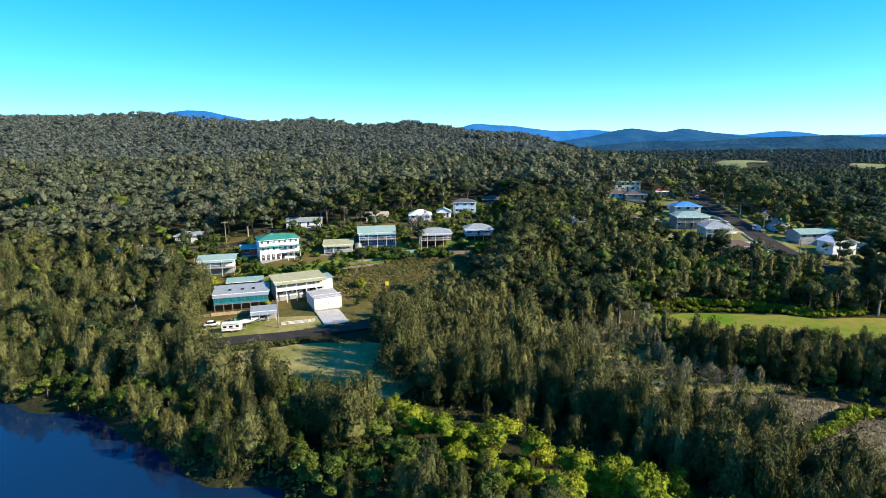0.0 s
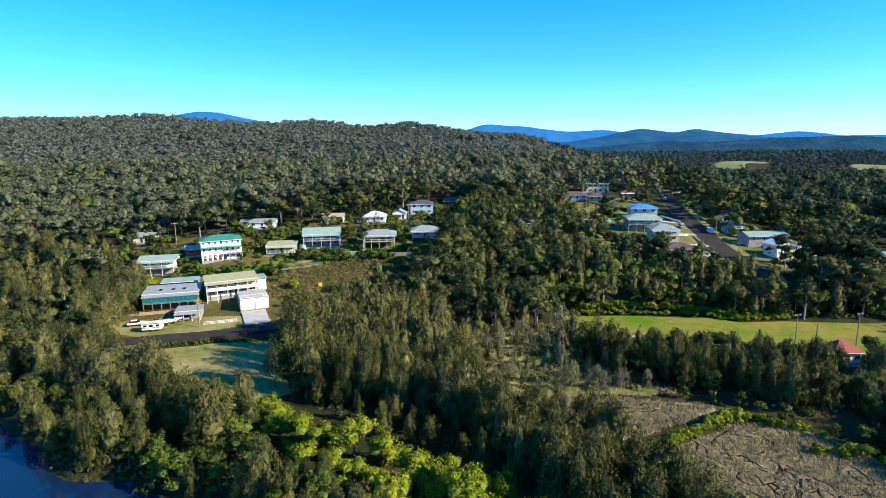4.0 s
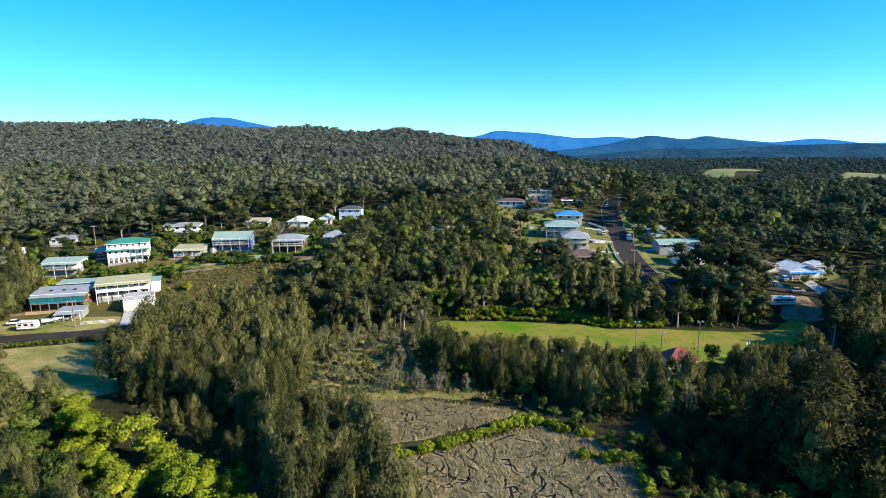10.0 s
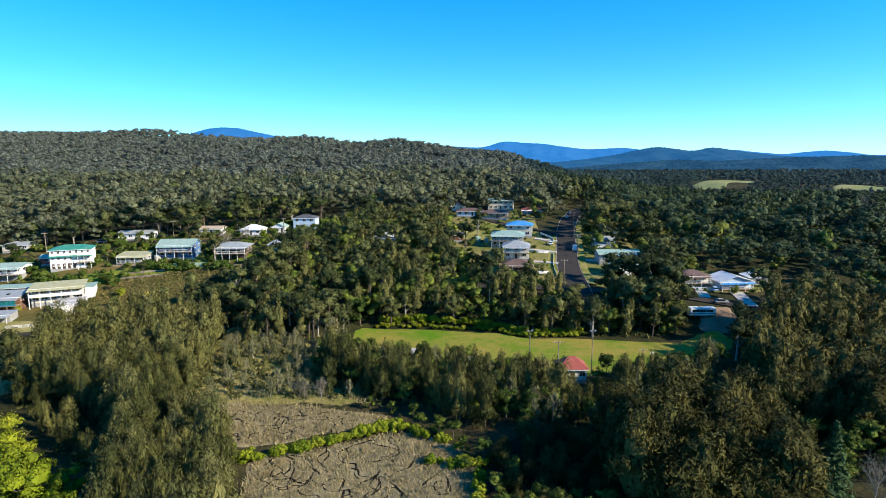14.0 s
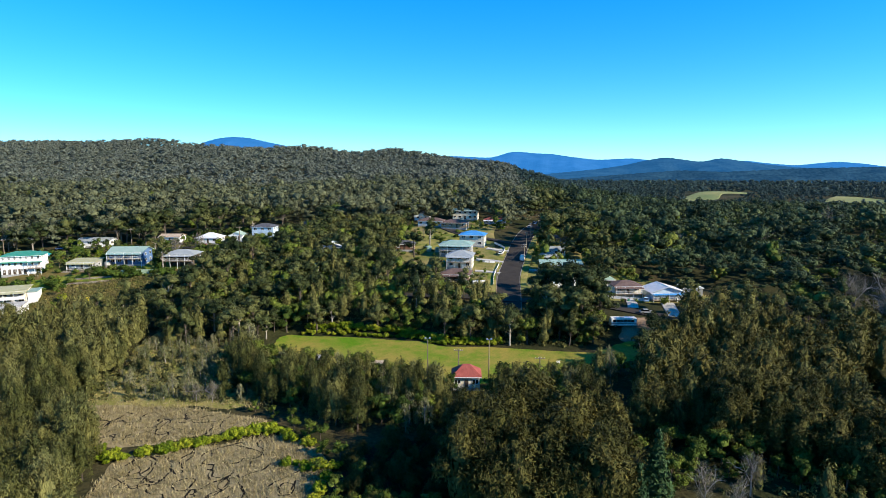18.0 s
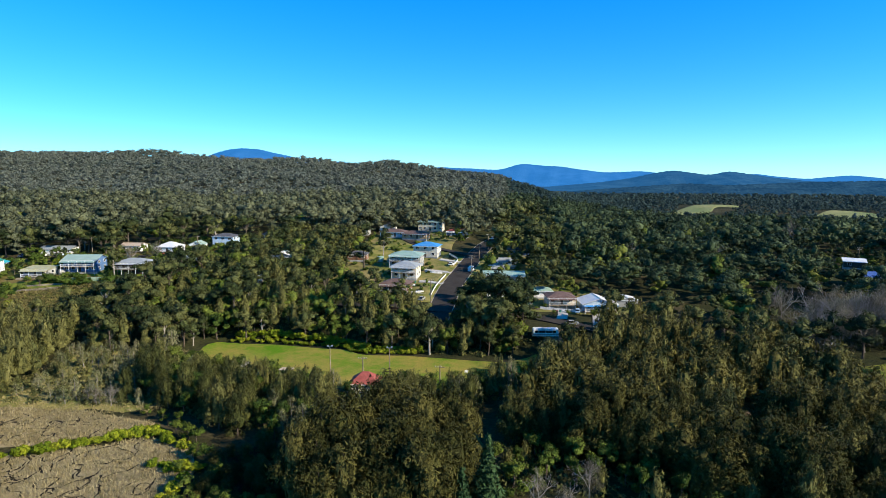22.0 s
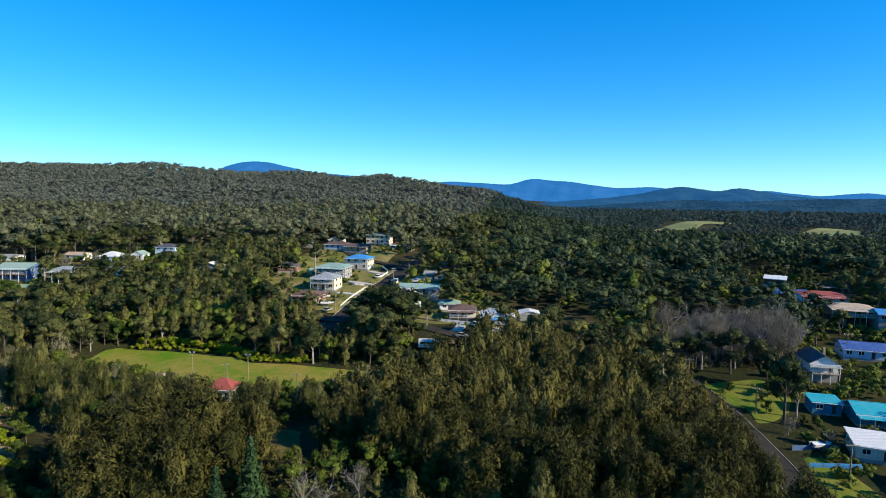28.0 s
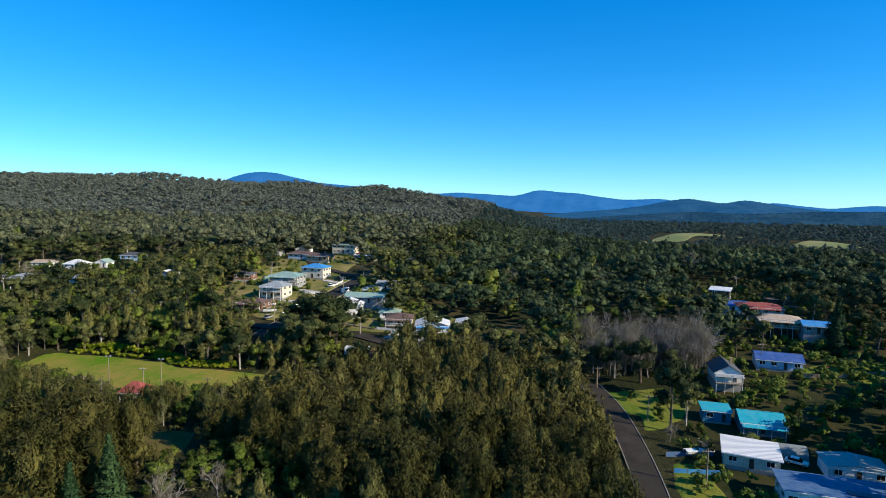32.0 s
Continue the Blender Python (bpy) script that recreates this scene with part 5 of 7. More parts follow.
for x, y in smooth_line([(66, 175), (78, 175.5), (92, 174.5), (104, 173.5), (110, 169.5), (116, 169), (129, 169.5)], 1.6):
    plant("hedge_shrub", x, y + RNG.uniform(-0.6, 0.6), RNG.uniform(0.6, 1.1))
    plant("hedge_shrub", x + 1, y + 2.2, RNG.uniform(0.9, 1.6), label="bright green bush along the edge of the field")
# Low dark bushes added to deepen the painted shade of the hollow
for x, y in scatter(101, 122, 76, 106, 3.4, [(103, 80), (102, 92), (107, 103), (117, 106), (122, 99), (121, 84), (114, 76)]):
    plant("dark_she_oak", x, y, RNG.uniform(0.2, 0.42), wide=1.7)
for x, y in smooth_line([(-58, 138.2), (-52, 140.2), (-46, 143.2), (-38, 145.4)], 1.3):
    plant("shrub", x, y + RNG.uniform(-0.4, 0.4), RNG.uniform(0.5, 0.75))
for x, y, size in ((155.5, 85, 1.15), (152, 80, 0.9), (330, 206, 1.3), (327, 198, 1.0)):
    plant("conifer", x, y, size)
for x, y, size, wide in ((160, 184, 1.35, 1.2), (153, 186, 1.3, 1.2), (146, 183, 1.1, 1.1), (150, 178, 1.25, 1.1), (157, 177.5, 1.3, 1.15), (163, 181, 1.2, 1.1), (148, 192, 1.2, 1.1), (156, 193, 1.3, 1.2), (162, 191, 1.15, 1.1), (143, 189, 1.0, 1.0), (263.5, 140, 1.4, 0.75), (268, 144, 0.9, 0.8), (-9, 219, 1.0, 0.9), (130, 180, 0.9, 1.1), (108, 203, 0.6, 1.2), (118, 196, 0.6, 1.1), (102, 206, 0.8, 1.2), (148, 210, 0.9, 1.1), (97, 268, 1.1, 1.0), (92, 250, 1.0, 1.1), (147, 205, 0.8, 1.0), (166, 199, 0.8, 1.1), (-82, 236, 1.0, 1.1), (-72, 252, 1.0, 1.1), (-50, 256, 0.95, 1.1), (-40, 262, 1.0, 1.0), (-57, 262, 1.1, 1.1), (-20, 276, 1.0, 1.1), (-96, 208, 0.8, 1.0), (-90, 212, 0.7, 1.0), (272, 158, 0.8, 0.9), (268, 162, 0.9, 0.9), (318, 150, 0.9, 1.1), (330, 160, 0.9, 1.1), (308, 206, 0.8, 1.0), (296, 196, 0.8, 1.0), (340, 200, 0.9, 1.0), (292, 238, 0.9, 1.1)):
    plant("gum_tree", x, y, size, wide=wide)
# Tall gums added out of view to throw shade over the eastern houses
for x, y, size in ((312, 132, 1.3), (306, 119, 1.25), (301, 106, 1.2), (316, 122, 1.4), (311, 108, 1.4), (322, 138, 1.4), (326, 128, 1.4), (303, 95, 1.3), (334, 150, 1.3), (295, 92, 1.2), (350, 176, 1.4), (356, 190, 1.4), (352, 204, 1.4), (360, 218, 1.4), (349, 232, 1.3), (342, 162, 1.3)):
    plant("gum_tree", x, y, size, wide=1.15)
for x, y, size in ((-90, 236, 1.0), (-82, 242, 1.1), (-76, 250, 1.2), (-68, 260, 1.3), (-52, 253, 1.1), (-44, 257, 1.1), (-37, 251, 1.0), (-30, 247, 0.8), (-24, 274, 1.2), (-40, 272, 1.2), (-16, 284, 1.2), (0, 288, 1.2), (-8, 294, 1.2), (12, 298, 1.2), (-48, 266, 1.2), (22, 184, 1.3), (24, 194, 1.35), (26, 204, 1.3), (25, 214, 1.35), (28, 224, 1.2), (30, 196, 1.3), (18, 178, 1.2), (50, 158, 0.9), (52, 168, 1.0), (47, 163, 0.9)):
    plant("gum_tree", x, y, size, wide=1.1)
for x, y, size in ((-70, 244, 1.0), (-64, 242, 0.8), (-54, 240, 0.9), (-46, 244, 0.8), (-38, 238, 0.7), (-86, 210, 0.9), (-88, 202, 0.8), (-84, 190, 0.8), (-52, 222, 0.6), (-49, 227, 0.7), (-44, 228, 0.6), (-14, 221, 0.6), (-18, 234, 0.7), (3, 238, 0.8), (22, 228, 1.0), (20, 246, 0.9), (-3, 256, 0.7), (-22, 258, 0.8), (17, 268, 0.8), (30, 290, 1.0), (38, 280, 1.1), (-74, 184, 0.5), (-78, 186, 0.6), (-57, 189, 0.45), (-53, 194, 0.5), (-46, 199, 0.5), (-50, 197, 0.55), (-38, 194, 0.5), (-34, 190, 0.5), (-37, 205, 0.6), (-32, 208, 0.6), (-72, 172, 0.5), (-77, 168, 0.6), (-56, 172, 0.4), (-40, 176, 0.35), (-27, 172, 0.5), (-25, 178, 0.6), (-28, 186, 0.5)):
    plant("wattle_tree" if (int(x * 7) + int(y)) % 5 == 0 else "riverbank_tree", x, y, size)
for x, y, size in ((268, 140, 0.7), (263, 152, 0.8), (292, 148, 0.8), (300, 146, 0.9), (278, 178, 0.8), (290, 182, 0.9), (298, 178, 0.8), (316, 202, 0.9), (310, 212, 1.0), (302, 220, 1.1), (336, 226, 1.1), (342, 214, 1.0), (338, 240, 1.1), (334, 258, 1.1), (345, 250, 1.2), (320, 268, 0.9), (296, 282, 1.1), (328, 284, 1.1), (345, 190, 1.0), (352, 178, 1.1), (336, 166, 1.0), (318, 160, 0.9), (306, 156, 0.9), (326, 150, 1.0), (340, 152, 1.0), (352, 150, 1.1), (312, 136, 0.9), (318, 126, 1.0), (330, 122, 1.1), (322, 112, 1.0), (310, 118, 0.8), (336, 108, 1.1), (304, 104, 0.6), (315, 98, 0.9)):
    plant("gum_tree" if int(x + y) % 3 and y > 205 else "riverbank_tree", x, y, size * (0.9 if y > 205 else 0.55))


def bare_trees():
    twigs = [tri_mesh("twigwork", clumps(RNG, sum(oaken(RNG, 11, 2.9, 9, 4), []), 44, 1.3, 0.07, 0.6, 0, -0.6, inner=0.3), M["twig"]) for _ in range(4)]
    forms = [bare_mesh("branchwork", RNG, 11, 0.2, M["dead"], 3, 4) for _ in range(5)]
    spots = [(RNG.uniform(245, 285), RNG.uniform(176, 198), RNG.uniform(1.15, 1.6)) for _ in range(46)]
    spots += [(164, 87, 0.75), (173, 91, 0.85), (168, 84, 0.7), (-111, 297, 1.2), (-94, 262, 1.0), (-11, 232, 1.1), (-8, 248, 0.9), (60, 118, 0.5), (64, 118, 0.55), (57, 119, 0.45), (278, 131, 0.5), (268, 128, 0.45), (262, 134, 0.5), (262, 300, 1.5), (318, 345, 1.9), (214, 290, 1.5), (-104, 250, 1.3), (-98, 240, 1.1), (-60, 266, 1.3), (-66, 262, 1.1), (-150, 260, 1.4), (40, 330, 1.5)]
    for x, y, size in spots:
        ob = thing("bare_tree", "leafless grey tree with fine twigs", "tree", pose(x, y, float(land(x, y)), 0, 0, RNG.uniform(0, 360)), "bare trees")
        ob.scale = (size * 0.9, size * 0.9, size)
        placed("branchwork", forms[int(RNG.integers(5))], parent=ob)
        placed("twigwork", twigs[int(RNG.integers(4))], parent=ob)


bare_trees()

PLANTED = [GAP, SHE_OAK_BELT, SHADE, OAK_CLUMP, EAST_OAKS, WEST_WOOD, RIVER_BELT, FIELD_SOUTH, MID_WOOD, FIELD_NORTH, SCRUB]


def hills():
    for x, y in scatter(-440, 520, 104, 480, 7.4):
        if x < -0.82 * y - 40 or x > 270 + 0.62 * y or (x < 240 and y < 150) or (244 < x < 284 and 178 < y < 228) or any(inside(x, y, p) for p in PLANTED):
            continue
        size = RNG.uniform(0.65, 1.2) if y < 250 else 0.62 + 0.95 * RNG.random() ** 1.6
        if y < 262 and x > -60 and near_count.get("gum_tree", 0) < 200:
            near_count["gum_tree"] = near_count.get("gum_tree", 0) + 1
            plant("gum_tree", x, y, kept_low("gum_tree", x, y, size))
        elif RNG.random() < (0.12 if x > 150 else 0.07):
            WOOD.add("lime", CLOUD_BANK[int(RNG.integers(5))], x, y, size * 1.5)
        else:
            WOOD.add("glen" if x > 185 and y > 200 else "gum" if (y < 300 and x > -45) or x > 150 else "mid", (CLOUD_GUM if y < 320 else CLOUD_MID)[int(RNG.integers(6))], x, y, size, RNG.uniform(0.75, 1.45))
    for lo, hi, step, big in ((480, 760, 9.6, 1.1), (760, 1150, 12, 1.3), (1150, 1700, 17, 1.5)):
        for x, y in scatter(-1150, 1150, lo, hi, step):
            if x < -0.82 * y - 60 or x > 290 + 0.62 * y or (y > 1150 and x < 150):
                continue
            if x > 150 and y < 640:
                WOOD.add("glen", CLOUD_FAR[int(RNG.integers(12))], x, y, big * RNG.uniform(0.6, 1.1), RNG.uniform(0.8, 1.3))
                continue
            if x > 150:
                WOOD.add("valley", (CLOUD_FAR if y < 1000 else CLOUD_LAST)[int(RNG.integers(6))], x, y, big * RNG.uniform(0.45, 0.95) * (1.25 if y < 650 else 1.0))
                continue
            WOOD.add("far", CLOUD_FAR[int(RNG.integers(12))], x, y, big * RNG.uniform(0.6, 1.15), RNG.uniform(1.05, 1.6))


hills()
def tufts(rng, n, length, width, lean=0.35):
    """A handful of upright blades."""
    p = rng.normal(0, 0.35, (n, 3))
    p[:, 2] = length * 0.45
    return sprays(rng, p, np.stack([rng.normal(0, 1, n), rng.normal(0, 1, n), rng.normal(0, lean, n)], -1), length, width, 0.8)


def low_growth():
    under = [clumps(RNG, [((0, 0, 0.4), (1.1, 1.1, 0.7)), ((0.9, 0.4, 0.3), (0.7, 0.7, 0.5))], 12, 0.9, 0.55, 0, 0, -0.1) for _ in range(5)]
    reeds = [tufts(RNG, 9, 0.95, 0.24) for _ in range(6)]
    bracken = [clumps(RNG, [((0, 0, 0.3), (0.9, 0.9, 0.6))], 14, 0.7, 0.4, 0, 0, 0.0) for _ in range(5)]
    for poly, step in ((SHADE, 3.6), (SCRUB, 3.2), (FIELD_SOUTH, 4.0), (FIELD_NORTH, 2.6), (RIVER_BELT, 3.6), (OAK_CLUMP, 4), ([(122, 172), (172, 176), (190, 186), (196, 200), (176, 206), (120, 206)], 3.0), ([(240, 176), (292, 178), (292, 226), (240, 226)], 3.4), (GAP, 3.0)):
        xs, ys = [p[0] for p in poly], [p[1] for p in poly]
        for x, y in scatter(min(xs), max(xs), min(ys), max(ys), step, poly):
            WOOD.add("under", under[int(RNG.integers(5))], x, y, RNG.uniform(0.5, 1.3))
    for poly in REED_BEDS:
        xs, ys = [p[0] for p in poly], [p[1] for p in poly]
        for x, y in scatter(min(xs), max(xs), min(ys), max(ys), 0.6, poly, False):
            if ((CHANNEL_POINTS - (x, y)) ** 2).sum(1).min() > 0.10:
                WOOD.add("reed", reeds[int(RNG.integers(6))], x, y, RNG.uniform(0.6, 1.15))
    for x, y in scatter(24, 78, 108, 166, 1.0, [(30, 112), (26, 140), (22, 166), (40, 160), (56, 162), (74, 150), (76, 116), (60, 113), (40, 113)], False):
        if math.sin(x * 0.4 + 2 * math.sin(y * 0.3)) + math.sin(y * 0.5) > -0.9:
            WOOD.add("straw", reeds[int(RNG.integers(6))], x, y, RNG.uniform(0.5, 1.0))
    slope = [(-44, 188), (-32, 201), (-14, 208), (4, 210), (20, 198), (14, 184), (-8, 176), (-28, 176)]
    for x, y in scatter(-44, 20, 176, 210, 1.25, slope, False):
        WOOD.add("bracken", bracken[int(RNG.integers(5))], x, y, RNG.uniform(0.5, 1.2))
    for poly, step in (([(-60, 138), (-36, 145), (-18, 143), (-22, 147), (-40, 146), (-60, 142)], 1.5), ([(306, 180), (318, 190), (338, 192), (340, 180), (322, 174)], 1.8)):
        xs, ys = [p[0] for p in poly], [p[1] for p in poly]
        for x, y in scatter(min(xs), max(xs), min(ys), max(ys), step, poly, False):
            WOOD.add("under", under[int(RNG.integers(5))], x, y, RNG.uniform(0.4, 0.8))


low_growth()


# ---- houses ----
HOUSES = []
MESH = {}


def shared(key, make, mat):
    """One mesh for all alike pieces."""
    if key not in MESH:
        bm = make()
        me = bpy.data.meshes.new(key[0])
        bm.to_mesh(me)
        bm.free()
        me.materials.append(mat)
        MESH[key] = me
    return MESH[key]


def piece(name, key, make, mat, parent, m, label=""):
    ob = new(name, shared((name, *key), make, mat))
    ob.parent = parent
    ob.matrix_basis = m
    return tagged(ob, label)


def window(parent, m, w, h, mat):
    """A framed window in a wall: m has its sill's middle, with -y outwards."""
    def frame_bm():
        t = 0.09
        return boxed((-w / 2, w / 2, -0.07, 0.05, 0, t), (-w / 2, w / 2, -0.07, 0.05, h - t, h), (-w / 2, -w / 2 + t, -0.07, 0.05, t, h - t), (w / 2 - t, w / 2, -0.07, 0.05, t, h - t), (-0.04, 0.04, -0.06, 0.04, t, h - t))
    ob = piece("window", (w, h, mat.name), frame_bm, mat, parent, m)
    piece("pane", (w, h), lambda: boxed((-w / 2 + 0.09, w / 2 - 0.09, -0.03, 0.0, 0.09, h - 0.09)), M["glass"], ob, Matrix())


def roof_bm(w, d, rise, eave, style, thick=0.16):
    """A roof over a plan w by d, its eaves at height 0."""
    bm = bmesh.new()
    a, b = w / 2 + eave, d / 2 + eave
    if style == "gable_x":
        slab(bm, [(-a, -b, 0), (a, -b, 0), (a, 0, rise), (-a, 0, rise)], thick)
        slab(bm, [(a, b, 0), (-a, b, 0), (-a, 0, rise), (a, 0, rise)], thick)
        box(bm, -a, a, -0.14, 0.14, rise - 0.06, rise + 0.06)
    elif style == "gable_y":
        slab(bm, [(-a, b, 0), (-a, -b, 0), (0, -b, rise), (0, b, rise)], thick)
        slab(bm, [(a, -b, 0), (a, b, 0), (0, b, rise), (0, -b, rise)], thick)
        box(bm, -0.14, 0.14, -b, b, rise - 0.06, rise + 0.06)
    elif style == "hip":
        k = max(a - b, 0.0)
        j = max(b - a, 0.0)
        p, q = (-k, -j, rise), (k, j, rise)
        slab(bm, [(-a, -b, 0), (a, -b, 0), (k, -j, rise), p] if k or not j else [(-a, -b, 0), (a, -b, 0), (0, -j, rise)], thick)
        slab(bm, [(a, b, 0), (-a, b, 0), (-k, j, rise), q] if k or not j else [(a, b, 0), (-a, b, 0), (0, j, rise)], thick)
        if k:
            slab(bm, [(a, -b, 0), (a, b, 0), (k, 0, rise)], thick)
            slab(bm, [(-a, b, 0), (-a, -b, 0), (-k, 0, rise)], thick)
        else:
            slab(bm, [(a, -b, 0), (a, b, 0), (0, j, rise), (0, -j, rise)], thick)
            slab(bm, [(-a, b, 0), (-a, -b, 0), (0, -j, rise), (0, j, rise)], thick)
    else:
        slab(bm, [(-a, -b, 0), (a, -b, 0), (a, b, rise), (-a, b, rise)], thick)
    bmesh.ops.remove_doubles(bm, verts=bm.verts[:], dist=0.001)
    return bm


def wall_bm(w, d, h, rise, style):
    """Outer walls as four leaves of 0.2 m, with gables closed up to the roof."""
    t = 0.2
    bm = boxed((-w / 2, w / 2, -d / 2, -d / 2 + t, 0, h), (-w / 2, w / 2, d / 2 - t, d / 2, 0, h), (-w / 2, -w / 2 + t, -d / 2 + t, d / 2 - t, 0, h), (w / 2 - t, w / 2, -d / 2 + t, d / 2 - t, 0, h))
    if style == "gable_x":
        for s in (-1, 1):
            prism(bm, [(-d / 2, h), (d / 2, h), (0, h + rise * 0.93)], s * w / 2, s * (w / 2 - t), "x")
    elif style == "gable_y":
        for s in (-1, 1):
            prism(bm, [(-w / 2, h), (w / 2, h), (0, h + rise * 0.93)], s * d / 2, s * (d / 2 - t), "y")
    elif style == "flat":
        prism(bm, [(-d / 2, h), (d / 2, h), (d / 2, h + rise * 0.95)], w / 2, w / 2 - t, "x")
        prism(bm, [(-d / 2, h), (d / 2, h), (d / 2, h + rise * 0.95)], -w / 2, -w / 2 + t, "x")
        box(bm, -w / 2, w / 2, d / 2 - t, d / 2, h, h + rise * 0.9)
    return bm


def rail(parent, x0, x1, y, z, mat, axis="x"):
    def bars():
        bm = boxed((x0, x1, -0.03, 0.03, 0.92, 1.0), (x0, x1, -0.03, 0.03, 0.1, 0.16))
        n = max(2, int((x1 - x0) / 0.45))
        for k in range(n + 1):
            c = x0 + (x1 - x0) * k / n
            box(bm, c - 0.025, c + 0.025, -0.02, 0.02, 0.0, 0.95)
        return bm
    m = pose(0, y, z) if axis == "x" else pose(y, 0, z, 0, 0, 90)
    piece("railing", (round(x0, 2), round(x1, 2), mat.name), bars, mat, parent, m)


def house(label, x, y, turn, w, d, wall, roof, storeys=1, style="hip", pitch=20, eave=0.6, base=0.6, front=3, right=2, left=0, porch=0.0, porch_roof="", under=False, chimney=False, door=True, name="house", frame_mat="white", up=0.0, storey=2.65, wall_low="", solar=False, group="houses of the village", win=(1.6, 1.2)):
    HOUSES.append((x, y, max(w, d) / 2))
    wall, roof, trim = M[wall], M[roof], M[frame_mat]
    corners = [(x + sx * w / 2 * math.cos(radians(turn)) - sy * d / 2 * math.sin(radians(turn)), y + sx * w / 2 * math.sin(radians(turn)) + sy * d / 2 * math.cos(radians(turn))) for sx in (-1, 1) for sy in (-1, 1)]
    zs = [float(land(*c)) for c in corners]
    ground, drop = max(zs) * 0.4 + min(zs) * 0.6 + up, max(zs) - min(zs) + 1.2
    h = storeys * storey
    span = d / 2 + eave if style != "gable_y" else w / 2 + eave
    if style == "hip":
        span = min(w, d) / 2 + eave
    rise = math.tan(radians(pitch)) * span
    drop_eave = 0.0 if style == "flat" else math.tan(radians(pitch)) * eave
    ob = thing(name, label, "house" if name == "house" else name.replace("_", " "), pose(x, y, ground, 0, 0, turn), group)
    if under:
        for px in np.linspace(-w / 2 + 0.3, w / 2 - 0.3, max(3, int(w / 3.2))):
            for py in (-d / 2 + 0.25, d / 2 - 0.25):
                piece("stump", (round(base + drop, 1),), lambda: boxed((-0.14, 0.14, -0.14, 0.14, -drop - 0.4, base)), M["timber"], ob, pose(px, py, 0))
        # Set-back block, coloured dark for the shade of the open undercroft
        part("foundation", boxed((-w / 2 + 1.5, w / 2 - 1.5, -d / 2 + 2.2, d / 2 - 0.1, -drop, base)), M["dark_wood"], ob)
        part("floor_slab", boxed((-w / 2, w / 2, -d / 2, d / 2, base - 0.25, base)), M["timber"], ob)
    else:
        part("foundation", boxed((-w / 2 - 0.04, w / 2 + 0.04, -d / 2 - 0.04, d / 2 + 0.04, -drop, base)), M[wall_low] if wall_low else M["grey_wall"], ob)
    bm = wall_bm(w, d, h, rise - drop_eave, style)
    bmesh.ops.translate(bm, verts=bm.verts[:], vec=(0, 0, base))
    part("wall", bm, wall, ob)
    bm = roof_bm(w, d, rise, eave, style)
    bmesh.ops.translate(bm, verts=bm.verts[:], vec=(0, 0, base + h - drop_eave + 0.17))
    part("roof", bm, roof, ob)
    a, b = w / 2 + eave, d / 2 + eave
    zg = base + h - drop_eave + 0.02
    part("gutter", boxed((-a, a, -b - 0.12, -b - 0.01, zg - 0.12, zg + 0.04)), trim, ob)
    ww, wh = win
    for s in range(storeys):
        z = base + s * storey + 0.95
        for k in range(front):
            c = -w / 2 + w * (k + 0.5) / front
            if door and s == 0 and k == front // 2 and front > 1:
                piece("door", (), lambda: boxed((-0.45, 0.45, -0.06, 0.04, 0, 2.05), (0.3, 0.36, -0.11, -0.06, 0.95, 1.05)), M["dark_wood"], ob, pose(c, -d / 2, base + 0.02))
            else:
                window(ob, pose(c, -d / 2, z), min(ww, w / front * 0.8), wh, trim)
        for k in range(right):
            c = -d / 2 + d * (k + 0.5) / right
            window(ob, pose(w / 2, c, z, 0, 0, 90), min(ww, d / right * 0.7), wh, trim)
        for k in range(left):
            c = -d / 2 + d * (k + 0.5) / left
            window(ob, pose(-w / 2, c, z, 0, 0, -90), min(ww, d / left * 0.7), wh, trim)
    if porch:
        for s in range(storeys):
            z = base + s * storey
            if s or base > 0.5:
                part("deck", boxed((-w / 2, w / 2, -d / 2 - porch, -d / 2 - 0.02, z - 0.22, z - 0.02)), M["timber"], ob)
                rail(ob, -w / 2 + 0.1, w / 2 - 0.1, -d / 2 - porch + 0.08, z - 0.02, trim)
        n = max(3, int(w / 3))
        for k in range(n + 1):
            c = -w / 2 + 0.1 + (w - 0.2) * k / n
            piece("post", (round(drop, 1), storeys, base), lambda: boxed((-0.07, 0.07, -0.07, 0.07, -drop, base + h - 0.15)), trim, ob, pose(c, -d / 2 - porch + 0.1, 0))
        pr = M[porch_roof] if porch_roof else roof
        zt = base + h - drop_eave + 0.0
        bm = bmesh.new()
        slab(bm, [(-w / 2 - 0.3, -d / 2 - porch - 0.4, zt - 0.45), (w / 2 + 0.3, -d / 2 - porch - 0.4, zt - 0.45), (w / 2 + 0.3, -b + 0.05, zt - 0.02), (-w / 2 - 0.3, -b + 0.05, zt - 0.02)], 0.1)
        part("porch_roof", bm, pr, ob)
    if chimney:
        part("chimney", boxed((w * 0.2, w * 0.2 + 0.6, -0.3, 0.3, base + h, base + h + rise + 0.9), (w * 0.2 - 0.06, w * 0.2 + 0.66, -0.36, 0.36, base + h + rise + 0.7, base + h + rise + 0.8)), M["tan"], ob)
    if solar:
        tilt = math.degrees(math.atan2(rise, b))
        for k in range(5):
            piece("solar_panel", (), lambda: boxed((-0.48, 0.48, -0.8, 0.8, 0.0, 0.05)), M["solar"], ob, pose(-2.2 + k * 1.02, -b / 2, base + h - drop_eave + 0.24 + rise / 2, tilt, 0, 0))
    return ob


